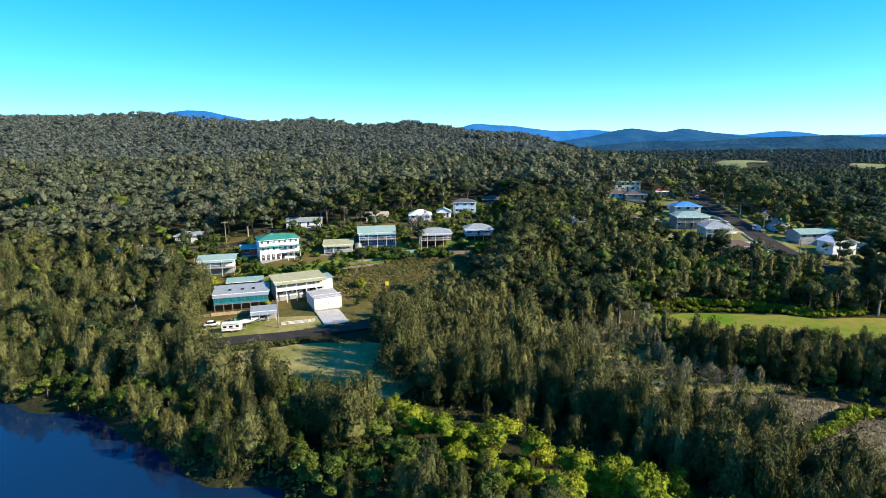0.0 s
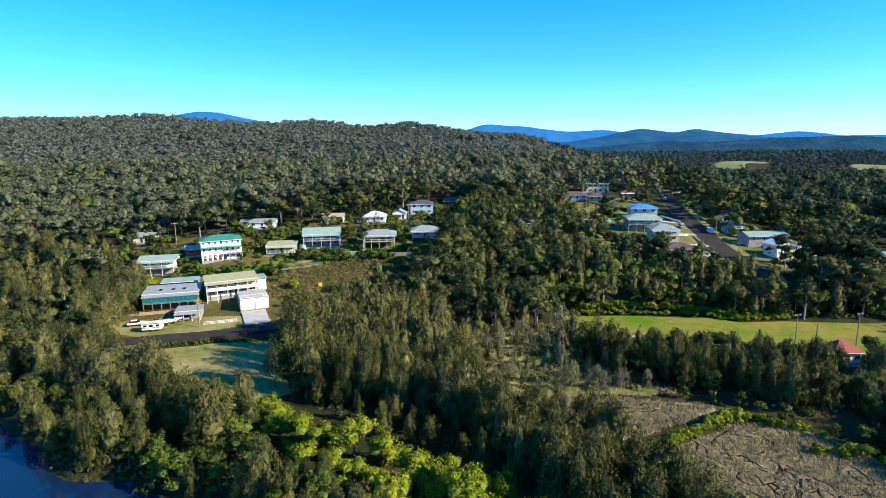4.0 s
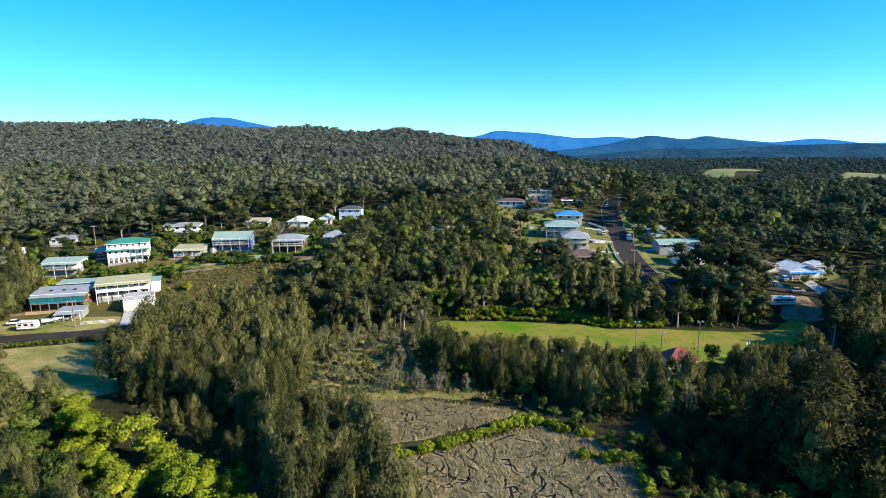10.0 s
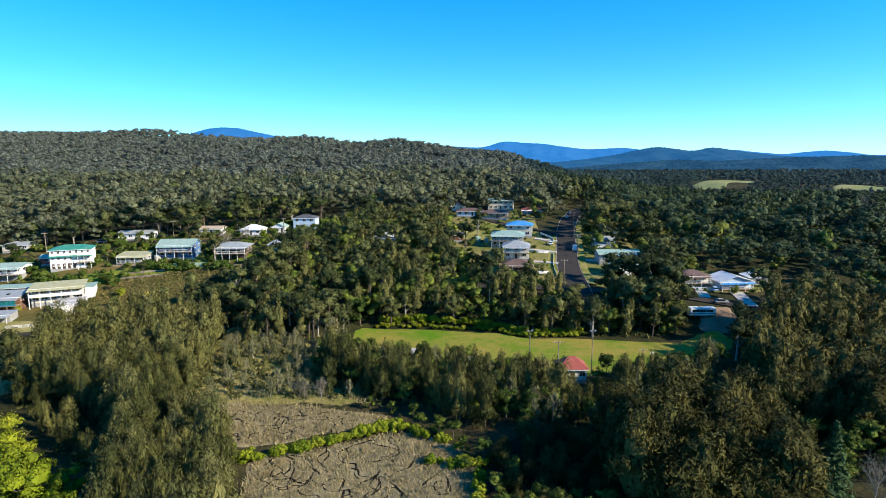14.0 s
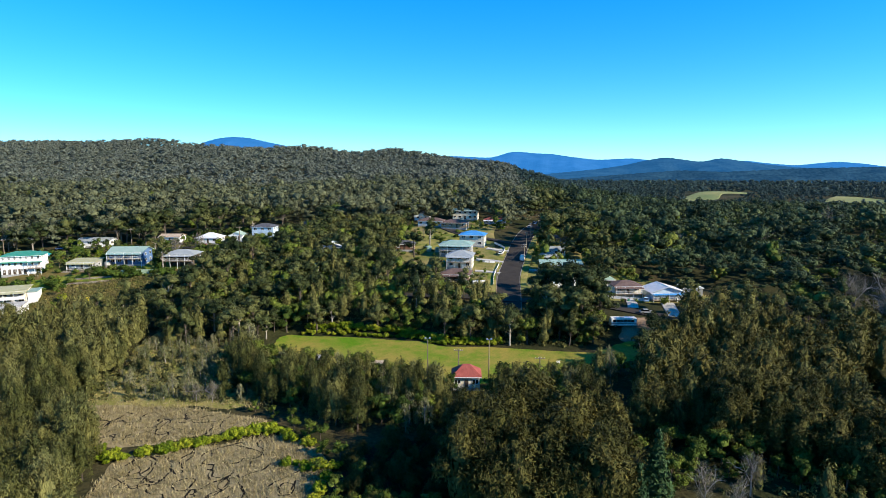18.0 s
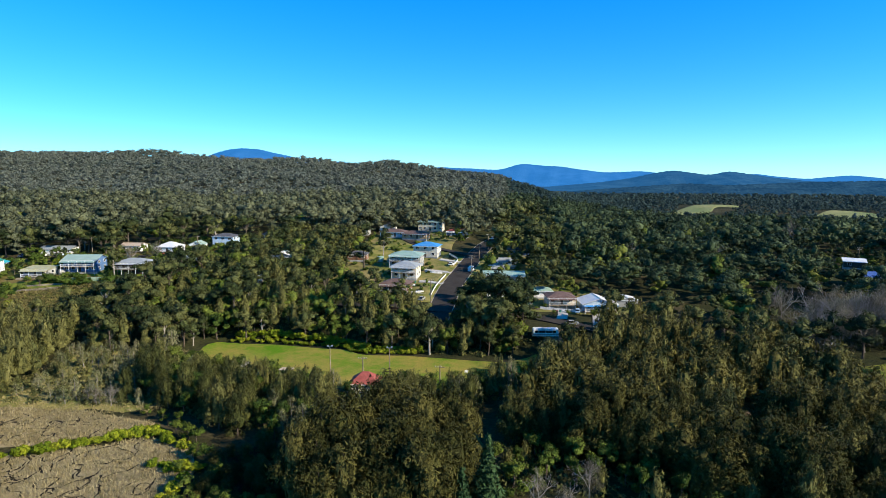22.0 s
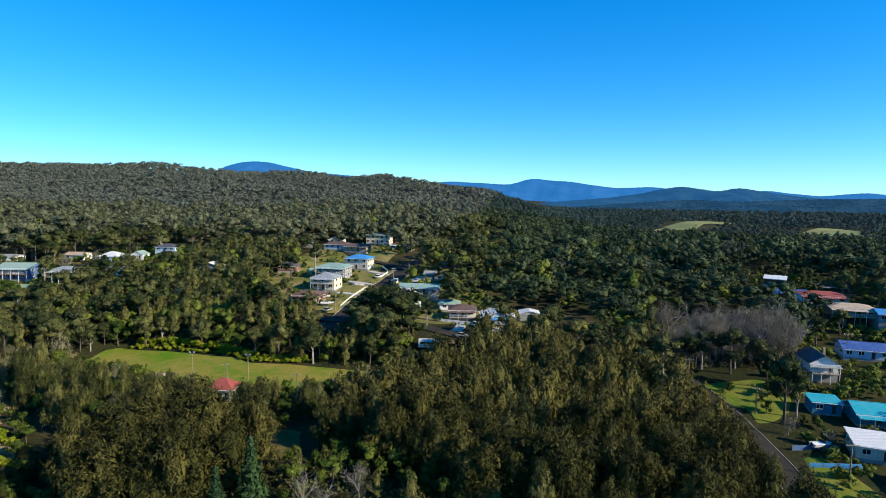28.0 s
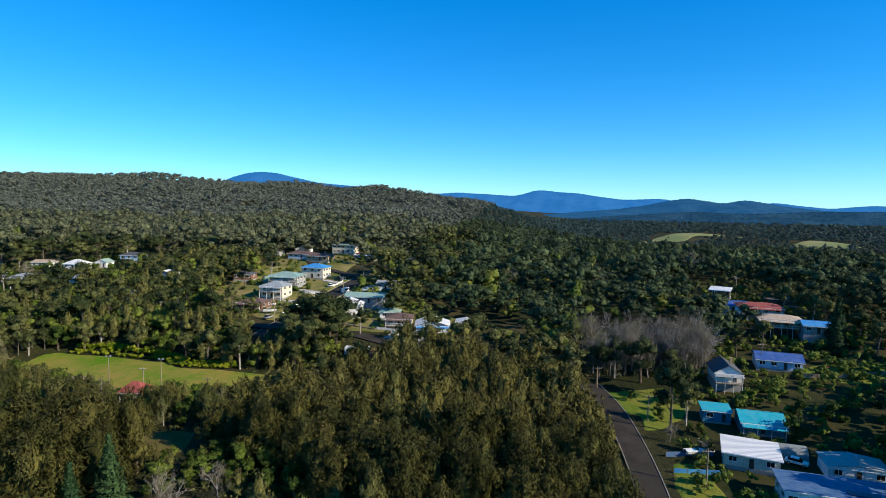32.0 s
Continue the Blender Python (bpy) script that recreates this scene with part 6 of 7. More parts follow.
def glazed_house():
    """Low house with a band of teal glass over an open, shaded ground floor."""
    ob = house("long house with grey sheet roof, teal glazed verandah and skylights", -64, 174.5, 16, 15.5, 7, "brown", "r_grey", 1, "flat", 10, 0.7, 2.3, 0, 2, 0, wall_low="brown", storey=2.5, door=False)
    bm = bmesh.new()
    slab(bm, [(-8.2, -6.4, 4.35), (8.2, -6.4, 4.35), (8.2, -4.15, 4.75), (-8.2, -4.15, 4.75)], 0.14)
    part("verandah_roof", bm, M["r_grey"], ob)
    part("verandah_floor", boxed((-7.9, 7.9, -6.2, -3.52, 2.1, 2.35)), M["timber"], ob)
    band = part("glazing_sill", boxed((-7.9, 7.9, -6.25, -6.1, 2.35, 2.75)), M["teal_wall"], ob)
    for k in range(12):
        x = -7.8 + 1.3 * k
        part("pane", boxed((x + 0.06, x + 1.24, -6.2, -6.15, 2.78, 4.15)), M["teal_glass"], band)
        part("mullion", boxed((x - 0.05, x + 0.05, -6.26, -6.1, 2.75, 4.2)), M["teal_wall"], band)
    for k in range(7):
        part("post", boxed((-7.7 + 2.56 * k - 0.09, -7.7 + 2.56 * k + 0.09, -6.2, -6.02, -1.5, 2.1)), M["timber"], ob)
    for x in (-3.4, 0.4, 3.6):
        part("skylight", boxed((x - 0.45, x + 0.45, -1.6, -0.5, 5.22, 5.5)), M["glass"], ob)
    part("terrace_wall", boxed((-8.6, 8.4, -8.4, -8.0, -2.0, 0.35)), M["tan"], ob, "low stone terrace wall")


def balcony_house():
    ob = house("cream house with faded yellow-green roof and long white balcony", -48.6, 183, 27, 15.5, 7.5, "cream", "r_yellow", 2, "flat", 8, 0.6, 0.2, 6, 2, 0, storey=2.45, up=0.2, win=(1.9, 1.3))
    part("balcony_floor", boxed((-8, 8, -5.9, -3.77, 2.4, 2.6)), M["concrete"], ob)
    part("balcony_wall", boxed((-8, 8, -5.95, -5.8, 2.5, 3.55)), M["white"], ob)
    bm = bmesh.new()
    slab(bm, [(-8.4, -6.5, 4.75), (8.4, -6.5, 4.75), (8.4, -4.32, 5.1), (-8.4, -4.32, 5.1)], 0.12)
    part("balcony_roof", bm, M["r_yellow"], ob)
    for k in range(6):
        x = -7.9 + 3.16 * k
        part("post", boxed((x - 0.1, x + 0.1, -5.9, -5.7, -1.5, 4.9)), M["white"], ob)
    part("side_wing", boxed((8.1, 11.0, -3.0, 3.4, -2.0, 4.4)), M["white"], ob)
    part("wing_roof", boxed((7.9, 11.4, -3.4, 3.8, 4.42, 4.6)), M["r_palegreen"], ob)
    stair = part("stair", boxed(*[(4.2 + 0.3 * k, 4.5 + 0.3 * k, -7.4, -6.0, -1.5, 2.5 - 0.2 * k) for k in range(12)]), M["concrete"], ob)
    part("stair_wall", boxed((4.2, 7.8, -7.55, -7.42, -1.5, 1.6)), M["white"], stair)


def tall_white_house():
    ob = house("white three-storey house with green sheet roof and green awning", -61.8, 208.5, 25, 14, 8.5, "white", "r_green", 3, "hip", 17, 0.5, 0.3, 7, 3, 2, storey=2.45, up=0.1, win=(0.8, 1.25), door=False)
    bm = bmesh.new()
    slab(bm, [(-7.4, -5.3, 5.05), (2.2, -5.3, 5.05), (2.2, -4.27, 5.35), (-7.4, -4.27, 5.35)], 0.1)
    part("awning", bm, M["r_green"], ob)
    part("balcony", boxed((2.4, 7.2, -6.0, -4.27, 2.45, 2.65)), M["timber"], ob)
    part("lower_awning", boxed((2.2, 7.4, -6.2, -4.27, 5.05, 5.2)), M["r_green"], ob)
    for k in range(3):
        part("post", boxed((2.5 + 2.2 * k, 2.65 + 2.2 * k, -5.95, -5.8, -2, 5.05)), M["white"], ob)
    for k in range(9):
        part("baluster", boxed((2.5 + 0.55 * k, 2.56 + 0.55 * k, -5.95, -5.9, 2.65, 3.55)), M["timber"], ob)
    part("handrail", boxed((2.4, 7.2, -5.97, -5.87, 3.55, 3.65)), M["timber"], ob)
    # Dark panels on the wall stand for the shade inside the arches
    for k in range(5):
        part("archway", boxed((-6.4 + 1.75 * k, -5.4 + 1.75 * k, -4.3, -4.2, 0.3, 2.3)), M["dark_wood"], ob, "dark panel standing for the shade in a ground-floor opening")


def village():
    # lower houses by the lane
    glazed_house()
    balcony_house()
    tall_white_house()
    house("open-sided house with wide aqua sheet roof beside a hedge", -80.5, 199, 14, 11.5, 8, "white", "r_aqua", 1, "gable_x", 12, 0.8, 0.9, 4, 2, 0, porch=2.2, up=1.2)
    house("red weatherboard cottage with pale aqua roof", -72.5, 212, 20, 8, 6, "red_wall", "r_aqua", 1, "gable_x", 14, 0.5, 0.4, 2, 2)
    house("dark blue house with teal sheet roof", -68, 222, 20, 7, 7, "blue_wall", "r_teal", 1, "gable_y", 20, 0.5, 0.4, 2, 2)
    house("low house with faded yellow-green roof and dark verandah", -40.5, 215.5, 8, 10.5, 6.5, "grey_wall", "r_yellow", 1, "flat", 10, 0.6, 0.6, 3, 1, porch=1.8)
    house("dark blue two-storey house with aqua roof and blue porch roof", -27, 225, 10, 14, 9, "blue_wall", "r_aqua", 2, "gable_x", 20, 0.6, 0.5, 5, 2, porch=2.2, porch_roof="r_palegreen", storey=2.6, up=0.0)
    house("grey timber house on tall posts with hipped grey roof", -4, 226, 6, 12.5, 8, "dark_wood", "r_grey", 1, "hip", 18, 0.8, 2.8, 4, 2, porch=2.0, under=True)
    house("pale house with grey roof beside dark trees", 14, 236, 4, 11, 8, "pale_blue", "r_grey", 1, "hip", 20, 0.6, 1.8, 3, 2, porch=1.8, under=True)
    house("low white house with pinkish roof", -31, 264, 5, 10, 7, "white", "r_tan", 1, "gable_x", 15, 0.5, 0.4, 3, 2)
    house("white cottage with pale hipped roof", -11, 264, 3, 10, 8, "white", "r_white", 1, "hip", 26, 0.5, 0.5, 3, 2)
    house("small white cottage with aqua roof", 0, 270, 3, 6.5, 6, "white", "r_aqua", 1, "gable_y", 25, 0.4, 0.4, 2, 1)
    house("blue-grey two-storey house with dark roof", 10, 280, 3, 11, 8, "pale_blue", "r_dark", 2, "hip", 18, 0.5, 0.4, 3, 2)
    house("red brick house with brown roof", 26, 302, 0, 11, 8, "brown", "r_brown", 1, "hip", 20, 0.5, 0.5, 3, 2)
    house("white house half hidden among trees", -118, 214, 10, 12, 8, "white", "r_white", 1, "gable_x", 16, 0.5, 0.5, 3, 2)
    house("white house with grey roof behind gums", -104, 232, 10, 11, 7, "cream", "r_grey", 1, "hip", 18, 0.5, 0.5, 3, 2)
    house("white house with grey roof behind the lane", -62, 252, 8, 15, 7, "white", "r_grey", 1, "gable_x", 15, 0.5, 0.5, 4, 2)
    # houses up the street
    house("brown brick house with dark hipped roof", 113.5, 219, -4, 11, 8, "brown", "r_brown", 1, "hip", 20, 0.6, 0.7, 3, 2, porch=1.6)
    house("white and cream two-storey house with grey hipped roof", 114, 238.5, -4, 10.5, 9, "cream", "r_grey", 2, "hip", 20, 0.6, 0.5, 3, 2, porch=1.6, storey=2.6)
    house("two-storey house with pale green hipped roof and glazed front", 111, 257, -4, 14, 9, "grey_wall", "r_palegreen", 2, "hip", 17, 0.7, 0.4, 5, 3, porch=1.8)
    house("cream house with bright blue hipped roof", 117.5, 277, -6, 12, 9, "cream", "r_blue", 2, "hip", 19, 0.6, 0.3, 3, 3)
    house("orange brick two-storey house with tiled roof", 106, 312, -8, 14, 8, "tan", "r_brown", 1, "hip", 18, 0.6, 1.0, 4, 2, chimney=True)
    house("pale blue house with brown tiled roof", 92, 318, -4, 14, 8, "pale_blue", "r_brown", 1, "hip", 18, 0.6, 0.8, 4, 2)
    house("cream house with pale green roof on the hilltop", 110, 345, -4, 15, 8, "cream", "r_palegreen", 2, "flat", 6, 0.6, 0.4, 5, 2)
    house("white house with grey roof at the top of the hill", 84, 340, 0, 9, 7, "white", "r_dark", 1, "gable_y", 22, 0.5, 0.4, 2, 1)
    house("blue and white two-storey house with grey roof", 128, 332, -6, 12, 9, "blue_wall", "r_red", 1, "hip", 18, 0.6, 0.8, 3, 2, porch=1.6, porch_roof="r_white")
    house("long low hall with pale green gabled roof", 156, 239, 4, 16.5, 8.5, "grey_wall", "r_palegreen", 1, "gable_x", 15, 0.7, 0.6, 4, 2, up=1.6)
    house("small pale blue cottage beside the hall", 153, 258, 2, 8, 7, "pale_blue", "r_grey", 1, "hip", 20, 0.5, 0.5, 2, 2, porch=1.2)
    house("white cottage with grey roof and blue trim", 157, 271, 2, 9, 7, "white", "r_grey", 1, "gable_x", 18, 0.5, 0.5, 3, 2)
    house("dark blue house behind roadside trees", 163, 300, 0, 11, 8, "blue_wall", "r_dark", 1, "hip", 20, 0.5, 0.5, 3, 2)
    house("white house on posts half hidden by a gum", 154.5, 221, 8, 10, 8, "white", "r_white", 2, "gable_y", 20, 0.6, 0.4, 2, 2, storey=2.5)
    house("cream house with brown tiled roof and balcony", 177.5, 213.5, 8, 10, 8, "cream", "r_brown", 1, "hip", 18, 0.6, 1.6, 3, 2, porch=1.6)
    house("small white cottage with pale green roof", 171, 224, 8, 8, 6, "white", "r_palegreen", 1, "hip", 20, 0.5, 0.6, 2, 1)
    house("house with white and blue gabled sheet roofs", 191, 212, 10, 12, 9, "pale_blue", "r_white", 1, "gable_y", 17, 0.8, 0.6, 3, 2, porch=1.6, porch_roof="r_blue")
    house("grey shed with pale curved roof", 203, 219, 6, 7.5, 6, "grey_wall", "r_white", 1, "gable_y", 12, 0.3, 0.3, 1, 1, name="shed", door=False)
    house("brown brick house with dark roof among gums", 86, 262, 4, 9, 7, "brown", "r_dark", 1, "hip", 20, 0.5, 0.8, 3, 1)
    house("blue house with white roof in the trees", 56, 244, 6, 10, 7, "blue_wall", "r_white", 2, "gable_y", 20, 0.5, 0.5, 2, 2)
    house("white house glimpsed between trees", 50, 222, 4, 11, 7, "white", "r_grey", 1, "hip", 18, 0.5, 0.8, 3, 1)
    house("grey-roofed house above the wood", 70, 325, 2, 12, 8, "grey_wall", "r_brown", 1, "hip", 18, 0.5, 0.6, 3, 1)
    # eastern lane
    house("teal weatherboard house with bright teal sheet roof", 285, 144.5, -6, 9.2, 8, "teal_wall", "r_teal", 1, "gable_x", 20, 0.6, 0.4, 3, 2, porch=1.6)
    house("small annexe with flat teal roof", 276, 148.5, -6, 6.4, 5, "teal_wall", "r_teal", 1, "flat", 8, 0.4, 0.5, 2, 1)
    house("cream cottage with bright white sheet roof", 276.5, 125.5, -14, 10.5, 8, "cream", "r_white", 1, "flat", 7, 0.5, 0.9, 3, 2, 2)
    house("long white building with blue sheet roof and a row of windows", 290, 109.6, -7, 26, 7, "white", "r_steel", 1, "flat", 4, 0.7, 0.8, 11, 3, 2, win=(1.7, 1.1), storey=3.1, door=False, solar=True)
    house("white low-pitched building with grey sheet roof", 296, 124, -8, 11, 6.5, "white", "r_grey", 1, "gable_y", 7, 0.4, 0.3, 3, 2)
    house("white gabled cottage with dark roof and bay front", 285, 172, -4, 7, 10, "white", "r_dark", 1, "gable_y", 30, 0.5, 0.6, 2, 2, up=2.0, porch=1.8, porch_roof="r_grey", chimney=True)
    house("pale blue house with navy sheet roof", 305, 187, -10, 12.5, 8, "pale_blue", "r_navy", 1, "gable_x", 20, 0.5, 0.6, 4, 2, 2)
    house("timber house with weathered tan roof above the gully", 318, 221, -10, 14, 9, "timber", "r_tan", 1, "hip", 14, 0.6, 1.8, 4, 2, up=2.0, porch=1.8, under=True)
    house("dark house with blue sheet roof", 327.5, 214, -10, 9, 8, "grey_wall", "r_blue", 1, "gable_x", 15, 0.5, 1.2, 3, 2, up=2.0)
    house("white house with red tiled roof", 320, 246, -8, 16, 9, "white", "r_red", 1, "hip", 15, 0.6, 1.6, 4, 2, porch=1.5, up=1.0)
    house("pale blue house with navy roof beside the lane", 313, 256, -8, 11, 9, "pale_blue", "r_navy", 1, "gable_x", 18, 0.5, 1.2, 3, 2)
    house("dark house with steep white sheet roof", 313, 272, -24, 8, 6, "dark_wood", "r_white", 1, "flat", 14, 0.6, 0.8, 2, 1, up=3.6)
    house("low brown house on the rise", 339, 274, -8, 14, 8, "brown", "r_brown", 1, "hip", 18, 0.5, 0.6, 3, 1)
    house("grey house with pale roof at the edge of the wood", 345, 168, -12, 12, 9, "pale_blue", "r_grey", 1, "gable_x", 18, 0.5, 0.8, 3, 2, 2)
    # amenities
    house("small cream clubhouse with steep red roof", 122.4, 134.8, 4, 6.6, 5.0, "cream", "r_red", 1, "hip", 38, 0.5, 0.8, 3, 1, storey=3.2, name="clubhouse", group="")
    house("low shelter with flat pale roof", 96.5, 143.5, 4, 5, 3, "grey_wall", "r_tan", 1, "flat", 3, 0.3, 0.1, 2, 1, name="shelter", group="", storey=2.1)
    ob = house("white double garage with railed roof terrace below the balcony", -38.0, 173.6, 26, 8.5, 10, "white", "concrete", 1, "flat", 1, 0.1, 0.1, 0, 0, name="garage", group="", storey=3.1, up=0.3)
    rail(ob, -4.2, 4.2, -4.9, 3.5, M["white"])
    house("long low shed with pale green sheet roof behind the glazed house", -66.5, 185, 16, 11, 4.5, "timber", "r_palegreen", 1, "flat", 8, 0.4, 0.4, 2, 1, name="shed", group="", storey=2.4, up=0.8)
    house("open carport with pale sheet roof", -54, 164, 16, 7, 5, "grey_wall", "r_grey", 1, "flat", 3, 0.3, 0.1, 0, 0, name="carport", group="", storey=2.4, porch=2.0)


village()


# ---- small things ----
def ground_at(x, y, turn=0.0, up=0.0):
    return pose(x, y, float(land(x, y)) + up, 0, 0, turn)


def wheel(parent, x, y, r, w=0.22):
    ob = part("wheel", tube(bmesh.new(), (x, y - w / 2, r), (x, y + w / 2, r), r, r, 12), M["rubber"], parent)
    part("rim", tube(bmesh.new(), (x, y - w / 2 - 0.015, r), (x, y + w / 2 + 0.015, r), r * 0.55, r * 0.55, 10), M["metal"], ob)


def bevelled(spans, width=0.08):
    bm = boxed(*spans)
    bmesh.ops.bevel(bm, geom=bm.edges[:], offset=width, segments=2, affect="EDGES")
    return bm


def car(x, y, turn, mat, label, van=False, up=0.3):
    """A parked car, its length along local x."""
    ob = thing("van" if van else "car", label, "car", ground_at(x, y, turn, up), "parked cars")
    if van:
        part("body", bevelled([(-2.5, 2.5, -0.95, 0.95, 0.35, 2.3)], 0.16), M[mat], ob)
        part("windscreen", boxed((2.36, 2.53, -0.8, 0.8, 1.35, 2.0)), M["glass"], ob)
        for s in (-1, 1):
            part("window", boxed((-2.0, 2.0, s * 0.965 - 0.01, s * 0.965 + 0.01, 1.4, 1.95)), M["glass"], ob)
    else:
        part("body", bevelled([(-2.2, 2.2, -0.88, 0.88, 0.32, 0.92)], 0.14), M[mat], ob)
        bm = bmesh.new()
        prism(bm, [(-1.75, 0.9), (1.15, 0.9), (0.5, 1.46), (-1.2, 1.46)], -0.74, 0.74)
        part("cabin", bm, M["glass"], ob)
        part("roof", bevelled([(-1.15, 0.46, -0.72, 0.72, 1.44, 1.5)], 0.025), M[mat], ob)
    for s in (-1, 1):
        part("headlight", boxed((2.14 if not van else 2.44, 2.23 if not van else 2.53, s * 0.62 - 0.16, s * 0.62 + 0.16, 0.62, 0.78)), M["metal"], ob)
        for wx in (-1.35, 1.35):
            wheel(ob, wx, s * 0.8, 0.33)
    return ob


def bus(x, y, turn):
    """An old coach kept as a home: rounded body, a band of windows, wheels and bumpers."""
    ob = thing("bus", "old white bus with a dark window band parked below the houses", "bus", ground_at(x, y, turn, 0.25))
    body = part("body", bevelled([(-4.2, 4.2, -1.22, 1.22, 0.45, 3.0)], 0.22), M["white"], ob)
    for k in range(6):
        for side in (-1, 1):
            a = -3.5 + 1.15 * k
            part("window", boxed((a, a + 1.0, side * 1.225 - 0.02, side * 1.225 + 0.02, 1.65, 2.45)), M["glass"], body)
    part("windscreen", boxed((4.19, 4.24, -1.0, 1.0, 1.5, 2.6)), M["glass"], body)
    part("roof_vent", bevelled([(-1.0, 0.2, -0.5, 0.5, 2.98, 3.2)], 0.06), M["r_grey"], ob)
    part("stripe", boxed((-4.1, 4.1, -1.245, -1.222, 1.1, 1.35)), M["netting"], body)
    for a in (4.2, -4.3):
        part("bumper", boxed((a, a + 0.12, -1.1, 1.1, 0.4, 0.62)), M["metal"], ob)
    for a in (-2.6, 2.7):
        for side in (-1.05, 1.05):
            wheel(ob, a, side, 0.45)


def caravan(x, y, turn):
    ob = thing("caravan", "white touring caravan parked on the grass", "caravan", ground_at(x, y, turn, 0.15))
    bm = bmesh.new()
    prism(bm, [(-2.6, 0.5), (2.5, 0.5), (2.75, 0.9), (2.55, 2.35), (2.3, 2.6), (-2.4, 2.6), (-2.65, 2.3)], -1.1, 1.1)
    bmesh.ops.bevel(bm, geom=bm.edges[:], offset=0.06, segments=2, affect="EDGES")
    part("body", bm, M["white"], ob)
    for wx, w in ((-1.7, 0.9), (-0.1, 1.0), (1.6, 0.8)):
        part("window", boxed((wx - w / 2, wx + w / 2, -1.14, -1.09, 1.45, 2.0)), M["glass"], ob)
    part("awning", boxed((-2.2, 2.0, -1.24, -1.1, 2.35, 2.48)), M["grey_wall"], ob)
    part("stripe", boxed((-2.55, 2.45, -1.125, -1.1, 1.1, 1.2)), M["brown"], ob)
    for s in (-0.95, 0.95):
        wheel(ob, 0.1, s, 0.34)
    part("drawbar", boxed((2.6, 3.9, -0.06, 0.06, 0.42, 0.54)), M["metal"], ob)


def boat(x, y, turn, label):
    """A small white runabout on its trailer."""
    ob = thing("boat", label, "boat", ground_at(x, y, turn, 0.15))
    bm = bmesh.new()
    rows = []
    for px, hw, keel in ((-2.4, 0.95, 0.75), (-0.6, 1.0, 0.7), (1.2, 0.8, 0.8), (2.4, 0.35, 1.05), (2.9, 0.02, 1.3)):
        rows.append([bm.verts.new(p) for p in ((px, -hw, 1.45), (px, -hw * 0.75, keel + 0.1), (px, 0, keel - 0.12), (px, hw * 0.75, keel + 0.1), (px, hw, 1.45))])
    for a, b in zip(rows, rows[1:]):
        for k in range(4):
            bm.faces.new((a[k], a[k + 1], b[k + 1], b[k]))
        bm.faces.new((a[4], a[0], b[0], b[4]))
    bm.faces.new(rows[0])
    bmesh.ops.recalc_face_normals(bm, faces=bm.faces[:])
    part("hull", bm, M["white"], ob)
    part("windshield", boxed((0.3, 0.4, -0.7, 0.7, 1.45, 1.95)), M["glass"], ob)
    part("trailer", boxed((-2.2, 3.6, -0.08, 0.08, 0.45, 0.55), (-1.2, -1.0, -0.9, 0.9, 0.4, 0.5), (0.6, 0.8, -0.7, 0.7, 0.4, 0.55)), M["metal"], ob)
    part("outboard", bevelled([(-2.75, -2.42, -0.18, 0.18, 0.9, 1.75)], 0.05), M["rubber"], ob)
    for s in (-0.95, 0.95):
        wheel(ob, -1.1, s, 0.3)


def power_pole(x, y, h, turn, arms=1):
    ob = thing("power_pole", "weathered timber power pole with crossarm and insulators", "pole", ground_at(x, y, turn), "power poles")
    part("shaft", tube(bmesh.new(), (0, 0, -0.6), (0, 0, h), 0.19, 0.13, 8), M["timber"], ob)
    for k in range(arms):
        z = h - 0.5 - k * 0.9
        arm = part("crossarm", boxed((-1.25, 1.25, -0.2, -0.07, z - 0.06, z + 0.07)), M["timber"], ob)
        for px in (-1.1, -0.45, 0.45, 1.1):
            part("insulator", tube(bmesh.new(), (px, -0.13, z + 0.07), (px, -0.13, z + 0.3), 0.055, 0.04, 6), M["white"], arm)
    return ob


def wires(points, sag=0.8):
    """Two sagging wires from pole top to pole top, each span one wire."""
    for off in (-1.0, 1.0):
        for (x0, y0, h0), (x1, y1, h1) in zip(points, points[1:]):
            a = Vector((x0 + off * 0.6, y0, float(land(x0, y0)) + h0 - 0.25))
            b = Vector((x1 + off * 0.6, y1, float(land(x1, y1)) + h1 - 0.25))
            bm, last = bmesh.new(), None
            for k in range(9):
                f = k / 8
                p = a.lerp(b, f) - Vector((0, 0, sag * 4 * f * (1 - f)))
                ring = [bm.verts.new(p + Vector(d)) for d in ((-0.02, 0, -0.012), (0.02, 0, -0.012), (0, 0, 0.022))]
                if last:
                    for i in range(3):
                        bm.faces.new((last[i], last[(i + 1) % 3], ring[(i + 1) % 3], ring[i]))
                last = ring
            me = bpy.data.meshes.new("power_line")
            bm.to_mesh(me)
            bm.free()
            me.materials.append(M["rubber"])
            placed("power_line", me, "thin sagging overhead power line", "wire", group="power lines")


def light_pole(x, y, h):
    ob = thing("floodlight_pole", "tall slim floodlight pole beside the playing field", "pole", ground_at(x, y, 10), "floodlight poles")
    part("shaft", tube(bmesh.new(), (0, 0, -0.5), (0, 0, h), 0.16, 0.09, 8), M["timber"], ob)
    part("bracket", boxed((-0.7, 0.7, -0.05, 0.05, h - 0.25, h - 0.15)), M["metal"], ob)
    for px in (-0.55, 0.55):
        part("lamp", bevelled([(px - 0.22, px + 0.22, -0.3, 0.1, h - 0.15, h + 0.2)], 0.04), M["metal"], ob)


